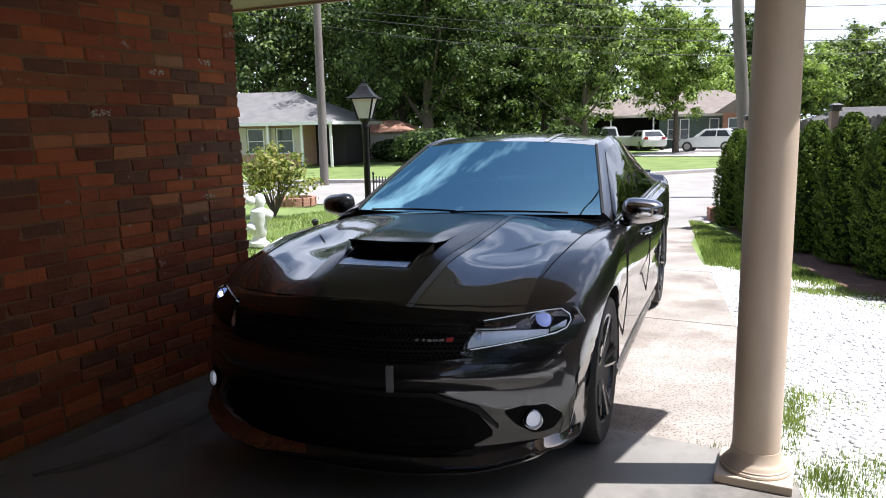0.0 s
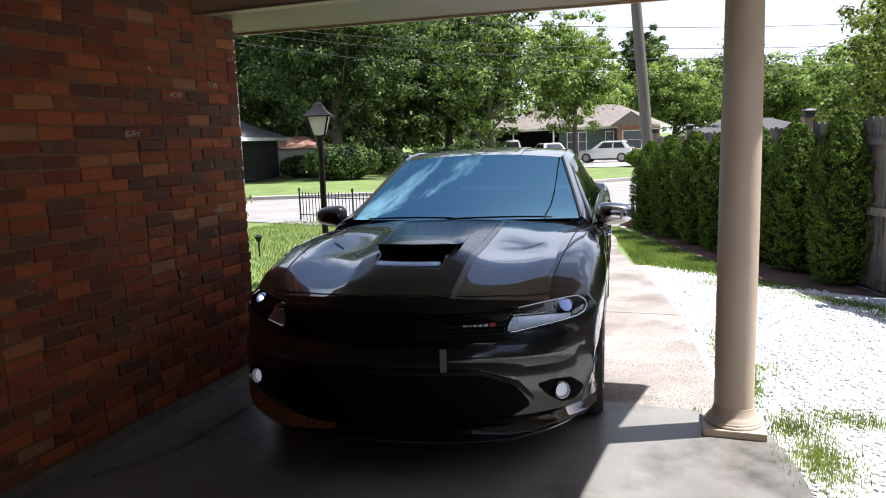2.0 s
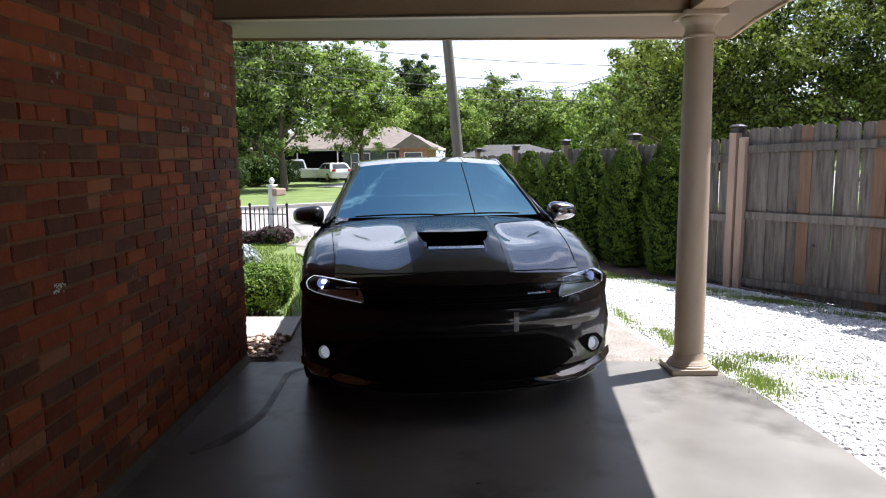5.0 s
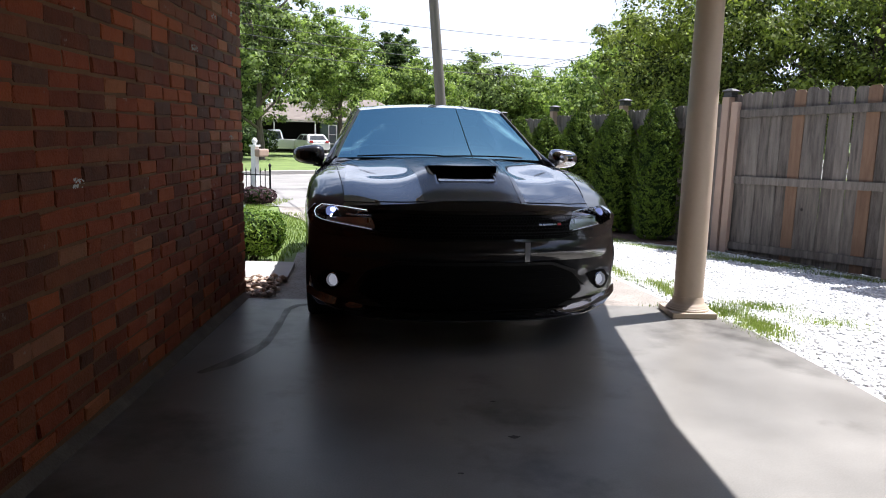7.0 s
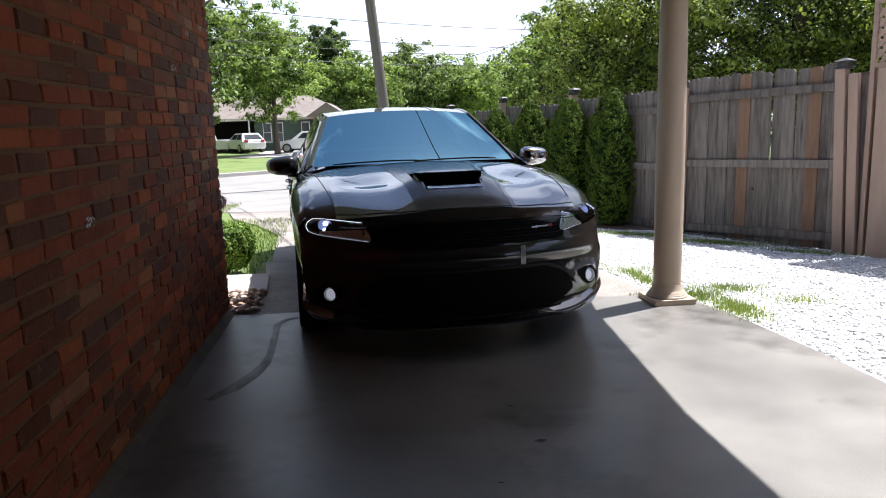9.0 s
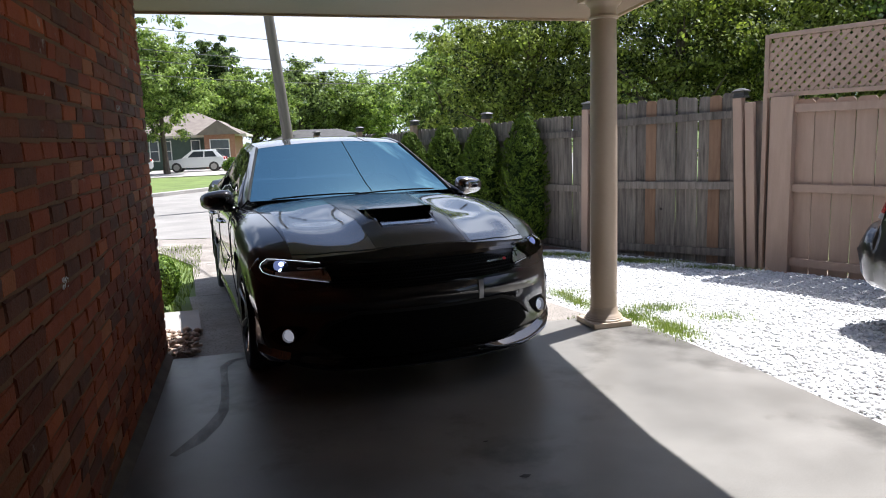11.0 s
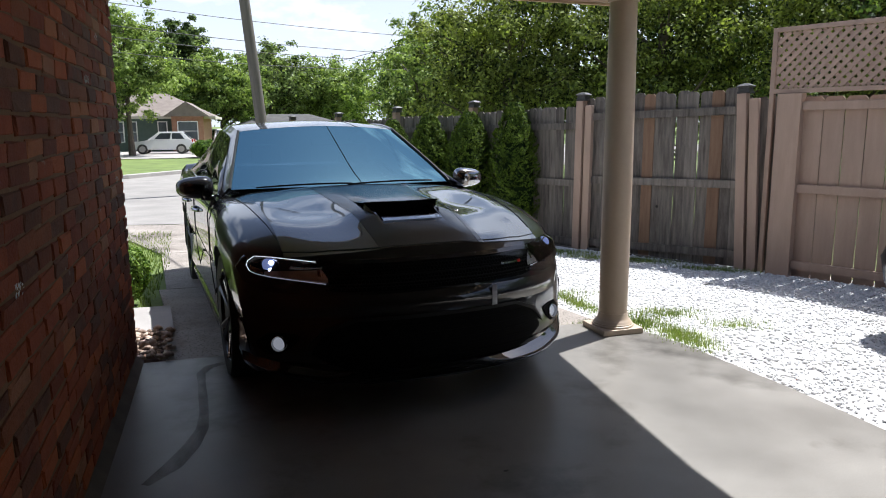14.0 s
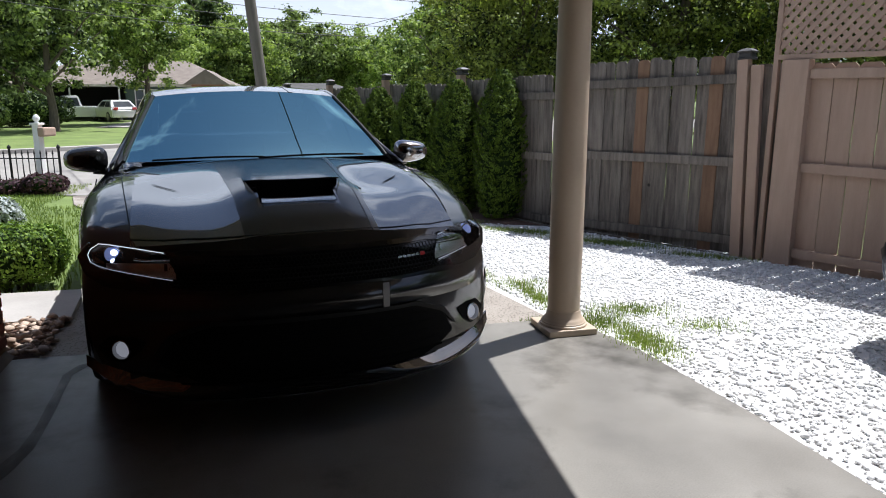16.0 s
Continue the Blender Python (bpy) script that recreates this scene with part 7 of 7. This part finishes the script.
            sheet(bm, lambda a, b: (s * (0.90 - 0.135 * b), v0 + (v1 - v0) * (a * (1 - 0.35 * b) + (0.30 * b if v0 < 2 else 0.0)), 1.0 + 0.34 * b), 6, 4)
            thick(bm, 0.012)
            part("side_window", bm, M_SIDEGLASS, ob, smooth=True)
    # pale lip spoiler across the boot lid
    bm = bmesh.new()
    sheet(bm, lambda a, b: ((2 * a - 1) * 0.80, 0.30 + 0.20 * (2 * a - 1) ** 4 + 0.17 * b, 1.135 - 0.004 * b - 0.02 * (2 * a - 1) ** 4), 24, 4)
    thick(bm, 0.026)
    part("spoiler", bm, M_CARPAINT, ob, "lip spoiler on the boot lid", True)
    for s in (-1, 1):
        bm = bmesh.new()
        box(bm, s * 0.55 - 0.05, s * 0.55 + 0.05, 0.36, 0.45, 1.06, 1.115, 0.008)
        part("spoiler_foot", bm, M_MATTBLACK, ob)
    bm = bmesh.new()
    sheet(bm, lambda a, b: ((2 * a - 1) * (0.66 - 0.06 * b), 0.98 + 0.66 * b, 1.145 + 0.262 * b), 12, 5)
    thick(bm, 0.012)
    part("rear_window", bm, M_SIDEGLASS, ob, smooth=True)
    bm = bmesh.new()
    sheet(bm, lambda a, b: ((2 * a - 1) * (0.70 - 0.06 * b), 3.36 - 0.66 * b, 1.06 + 0.37 * b), 12, 5)
    thick(bm, 0.012)
    part("windscreen", bm, M_SIDEGLASS, ob, smooth=True)
    bm = bmesh.new()
    sheet(bm, lambda a, b: ((2 * a - 1) * 0.80, 0.10 + 0.20 * abs(2 * a - 1) ** 2.6 + 0.10 * b, 0.315 - 0.05 * b), 24, 3)
    thick(bm, 0.02)
    part("bumper_valance", bm, M_MATTBLACK, ob, "matt black lower edge of the bumper", True)
    return ob


tail_sedan()
# ---- grass, gravel, stones ----
def blades(rng, x, y, height, width, name, material, label, category):
    n = len(x)
    z = np.array([gz(a, b) for a, b in zip(x, y)]) - 0.02
    a = rng.uniform(0, 2 * math.pi, n)
    h = height * rng.uniform(0.5, 1.25, n)
    lean = rng.normal(0, 0.35, (n, 2)) * h[:, None]
    dx, dy = np.cos(a) * width, np.sin(a) * width
    p0 = np.stack([x - dx, y - dy, z], 1)
    p1 = np.stack([x + dx, y + dy, z], 1)
    p2 = np.stack([x + lean[:, 0] + dx * 0.1, y + lean[:, 1] + dy * 0.1, z + h + 0.02], 1)
    v = np.stack([p0, p1, p2], 1).reshape(-1, 3)
    return tagged(new(name, leaf_mesh(name, v, np.arange(3 * n).reshape(-1, 3), material)), label, category, kind="stuff")


rng = np.random.default_rng(12)
px, py = [], []
for cx, cy, rx, ry, n in ((0.36, -0.28, 0.17, 0.34, 1500), (0.28, 0.08, 0.18, 0.18, 750), (0.60, 0.28, 0.32, 0.17, 850), (0.13, 0.75, 0.09, 0.5, 1000), (-0.02, 1.7, 0.08, 0.7, 600), (0.9, -0.1, 0.30, 0.16, 330),
                          (0.20, 1.1, 0.3, 0.2, 300), (-0.02, 0.20, 0.22, 0.03, 160), (1.15, 3.55, 0.6, 0.24, 2200), (1.75, 2.75, 0.55, 0.24, 2400), (2.3, 1.95, 0.35, 0.14, 900), (0.35, 4.3, 0.5, 0.2, 2400)):
    r = np.sqrt(rng.uniform(0, 1, n)) * rng.uniform(0.3, 1.35, n)
    a = rng.uniform(0, 6.283, n)
    t = 0.47 if cy > 1.5 and cx > 0.5 else 0.0
    ux, uy = rx * r * np.cos(a), ry * r * np.sin(a)
    px.append(cx + ux - t * uy * 0.5)
    py.append(cy + uy - (t * 1.3 * ux if t else 0))
blades(rng, np.concatenate(px), np.concatenate(py), 0.034, 0.0026, "grass_tufts", M_BLADE, "straggling bright grass tufts growing through the gravel", "grass")
n = 42000
x, y = rng.uniform(-9.5, -3.1, n), rng.uniform(1.75, 11.0, n)
keep = (x < -2.88 - 0.055 * y) & ((y < 7.4) | (x < -4.7))
blades(rng, x[keep], y[keep], 0.038, 0.005, "lawn_blades", M_BLADE, "mown lawn grass beside the driveway", "grass")
n = 70000
x, y = rng.uniform(-2.2, 0.9, n), rng.uniform(4.3, 10.4, n)
keep = (x > -0.03 - 0.19 * y + 0.17) & (x < 2.18 - 0.367 * y) & (y > 4.62 - 0.84 * (x - 0.24) + rng.normal(0, 0.12, n))
blades(rng, x[keep], y[keep], 0.038, 0.0045, "verge_blades", M_BLADE, "strip of mown grass between drive and evergreen row", "grass")


def pebble(rng, flat):
    bm = bmesh.new()
    bmesh.ops.create_icosphere(bm, subdivisions=1, radius=0.5)
    v = np.array([p.co[:] for p in bm.verts])
    f = np.array([[p.index for p in q.verts] for q in bm.faces])
    bm.free()
    v *= rng.uniform(0.75, 1.2, (len(v), 1))
    v *= np.array([1.0, rng.uniform(0.55, 0.85), flat])
    return v, f


shapes = [pebble(rng, fl) for fl in (0.35, 0.42, 0.5, 0.38, 0.45, 0.55)]


def scatter(x, y, size, name, material, label, category, lift=0.0):
    n = len(x)
    vs, fs, base = [], [], 0
    yaw = rng.uniform(0, 6.283, n)
    tilt = rng.normal(0, 0.22, (n, 2))
    sz = size * rng.lognormal(0, 0.32, n)
    pick = rng.integers(0, len(shapes), n)
    for k in range(n):
        v, f = shapes[pick[k]]
        c, s = math.cos(yaw[k]), math.sin(yaw[k])
        p = v * sz[k]
        q = np.stack([p[:, 0] * c - p[:, 1] * s, p[:, 0] * s + p[:, 1] * c, p[:, 2] + p[:, 0] * tilt[k, 0] + p[:, 1] * tilt[k, 1]], 1)
        vs.append(q + np.array([x[k], y[k], gz(x[k], y[k]) - 0.008 + lift]))
        fs.append(f + base)
        base += len(v)
    return tagged(new(name, leaf_mesh(name, np.concatenate(vs), np.concatenate(fs), material)), label, category, kind="stuff")


yard = [(0.36, -3.4), (0.36, -2.0), (0.34, -1.3), (0.27, -0.45), (0.18, -0.05), (0.04, 0.25), (-0.09, 1.4), (-0.25, 2.5), (-0.52, 3.7), (-0.82, 5.15), (-0.80, 5.45), (0.24, 4.6), (1.2, 4.1), (1.85, 3.55), (2.75, 2.0), (3.3, 1.0), (4.6, -0.4), (4.6, -3.4)]
n = 44000
x, y = rng.uniform(-0.85, 4.6, n), rng.uniform(-3.4, 5.4, n)
keep = np.array([inside(a, b, yard) for a, b in zip(x, y)])
scatter(x[keep], y[keep], 0.027, "gravel", M_STONE, "loose white crushed-stone gravel", "gravel")
# stray stones on the slab's edge
stones = thing("river_stones", pose(0, 0, 0), "heap of brown and tan river stones by the house corner", "stones")
smesh = []
for v, f in shapes[:4]:
    me = leaf_mesh("stone", v, f, M_RIVER_OB)
    me.polygons.foreach_set("use_smooth", [True] * len(me.polygons))
    smesh.append(me)
srng = random.Random(4)
count = 0
while count < 270:
    x, y = srng.uniform(-3.6, -2.8), srng.uniform(0.3, 0.95)
    if x > -2.81 - 0.06 * (y - 0.27) - 0.03:
        continue
    o = piece("stone", smesh[count % 4], stones, pose(x, y, -0.005 + srng.uniform(0, 0.035), srng.uniform(-20, 20), srng.uniform(-20, 20), srng.uniform(0, 360)))
    k = srng.uniform(0.04, 0.085)
    o.scale = (k, k, k)
    count += 1

# ---- bricks of the house wall ----
def brick_material(name, source):
    m = surface(name, (0.085, 0.030, 0.016), (0.50, 0.165, 0.070), 11, 120, 0.9, 0.06, 0.9, vary=source, amount=0.3)
    n, l = m.node_tree.nodes, m.node_tree.links
    b = n["Principled BSDF"]
    old = b.inputs["Base Color"].links[0].from_socket
    src = [q for q in n if q.bl_idname in ("ShaderNodeObjectInfo", "ShaderNodeNewGeometry")][0]
    rnd = src.outputs["Random"] if source == "object" else src.outputs["Random Per Island"]
    ramp = n.new("ShaderNodeValToRGB")
    ramp.color_ramp.interpolation = "CONSTANT"
    tones = [(0.0, (0.284, 0.052, 0.017)), (0.15, (0.421, 0.082, 0.021)), (0.30, (0.178, 0.039, 0.016)), (0.43, (0.569, 0.123, 0.030)), (0.53, (0.295, 0.086, 0.034)), (0.66, (0.082, 0.036, 0.026)),
             (0.75, (0.379, 0.066, 0.019)), (0.86, (0.421, 0.186, 0.093)), (0.91, (0.080, 0.047, 0.036)), (0.965, (0.527, 0.171, 0.058))]
    el = ramp.color_ramp.elements
    el[0].position, el[0].color = tones[0][0], hexless(tones[0][1])
    el[1].position, el[1].color = tones[1][0], hexless(tones[1][1])
    for p, c in tones[2:]:
        e = el.new(p)
        e.color = hexless(c)
    l.new(rnd, ramp.inputs["Fac"])
    mx = n.new("ShaderNodeMix")
    mx.data_type = "RGBA"
    mx.inputs["Factor"].default_value = 0.68
    l.new(old, mx.inputs["A"])
    l.new(ramp.outputs["Color"], mx.inputs["B"])
    # lime smears left on the face
    co = n.new("ShaderNodeTexCoord")
    vec = n.new("ShaderNodeVectorMath")
    vec.operation = "MULTIPLY_ADD"
    cmb = n.new("ShaderNodeCombineXYZ")
    for k in range(3):
        l.new(rnd, cmb.inputs[k])
    l.new(cmb.outputs[0], vec.inputs[0])
    vec.inputs[1].default_value = (91, 57, 33)
    l.new(co.outputs["Object"], vec.inputs[2])
    ns = n.new("ShaderNodeTexNoise")
    ns.inputs["Scale"].default_value = 9
    ns.inputs["Detail"].default_value = 8
    ns.inputs["Roughness"].default_value = 0.7
    l.new(vec.outputs[0], ns.inputs["Vector"])
    mr = n.new("ShaderNodeMapRange")
    mr.inputs["From Min"].default_value = 0.64
    mr.inputs["From Max"].default_value = 0.72
    mr.inputs["To Max"].default_value = 0.75
    l.new(ns.outputs["Fac"], mr.inputs["Value"])
    mw = n.new("ShaderNodeMix")
    mw.data_type = "RGBA"
    mw.inputs["B"].default_value = (0.50, 0.45, 0.38, 1)
    l.new(mr.outputs[0], mw.inputs["Factor"])
    l.new(mx.outputs["Result"], mw.inputs["A"])
    l.new(mw.outputs["Result"], b.inputs["Base Color"])
    return m


M_LIME = surface("lime_smear", (0.36, 0.31, 0.25), (0.55, 0.50, 0.43), 30, 200, 0.95, 0.04, 0.3)
M_BRICK = brick_material("old_brick", "object")
M_BRICK_REST = brick_material("old_brick_joined", "island")


def brick_bm(rng, length, height, depth):
    bm = bmesh.new()
    box(bm, -depth, 0, -length / 2, length / 2, -height / 2, height / 2)
    bmesh.ops.bevel(bm, geom=bm.edges[:], offset=0.0055, segments=1, affect="EDGES")
    for v in bm.verts:
        v.co += Vector((rng.uniform(-0.003, 0.003), rng.uniform(-0.006, 0.006), rng.uniform(-0.005, 0.005)))
    return bm


brng = random.Random(21)
COURSE, BL = 0.0685, 0.202
full = [finish(brick_bm(brng, BL + brng.uniform(-0.008, 0.004), 0.0595 + brng.uniform(-0.004, 0.002), 0.085), "brick", M_BRICK) for _ in range(9)]
head = [finish(brick_bm(brng, 0.100, 0.0595, 0.085), "brick", M_BRICK) for _ in range(3)]
tmpl = [(brick_bm(brng, BL, 0.0575, 0.085), BL) for _ in range(3)]
tv = []
for b_, ln in tmpl:
    tv.append(([v.co.copy() for v in b_.verts], [[v.index for v in f.verts] for f in b_.faces]))
    b_.free()
rv, rf = [], []
for c in range(36):
    z = 0.055 + COURSE * (c + 0.5)
    y = WY + brng.uniform(-0.006, 0.006)
    first = c % 2 == 1
    while y > -3.4:
        use_head = first or brng.random() < 0.09
        ln = 0.100 if use_head else BL
        first = False
        yc = y - ln / 2
        m = Matrix.Translation((WX + brng.uniform(-0.001, 0.005), yc, z + brng.uniform(-0.003, 0.003))) @ Euler((radians(brng.uniform(-0.7, 0.7)), 0, radians(brng.uniform(-0.6, 0.6)))).to_matrix().to_4x4()
        if yc > -1.35 and c < 34:
            piece("brick", brng.choice(head if use_head else full), wall, m)
        else:
            v, f = tv[c % 3]
            k = ln / BL
            base = len(rv)
            rv += [m @ Vector((p.x, p.y * k, p.z)) for p in v]
            rf += [[i + base for i in q] for q in f]
        y -= ln + 0.0055
me = bpy.data.meshes.new("bricks")
me.from_pydata([tuple(v) for v in rv], [], rf)
me.materials.append(M_BRICK_REST)
rest_ob = new("bricks", me)
rest_ob.parent = wall
tagged(rest_ob, "", "", kind="stuff")

# splashes of white paint and lime on the wall
prng = random.Random(5)


def splash(y, z, wide, high, n, material, label):
    bm = bmesh.new()
    for q_ in range(n):
        cy_, cz_ = prng.uniform(-1, 1) * wide, prng.uniform(-1, 1) * high
        r_ = prng.uniform(0.002, 0.008)
        ring_ = [bm.verts.new((0.0001 * q_, cy_ + r_ * prng.uniform(0.6, 1.5) * math.cos(k), cz_ + r_ * prng.uniform(0.5, 1.1) * math.sin(k))) for k in [2 * math.pi * i / 7 for i in range(7)]]
        bm.faces.new(ring_)
    part("paint_splash", bm, material, wall, label).matrix_basis = pose(WX + 0.0085, y, z)


splash(-2.031, 0.957, 0.045, 0.018, 30, M_WHITE, "small splash of white paint")
for y_, z_, w_, h_, n_ in [(-0.668, 1.589, 0.055, 0.016, 34), (-0.304, 1.808, 0.05, 0.014, 24), (0.044, 1.882, 0.04, 0.014, 20), (-0.002, 1.11, 0.045, 0.014, 16)]:
    splash(y_, z_, w_, h_, n_, M_LIME, "pale lime smear")
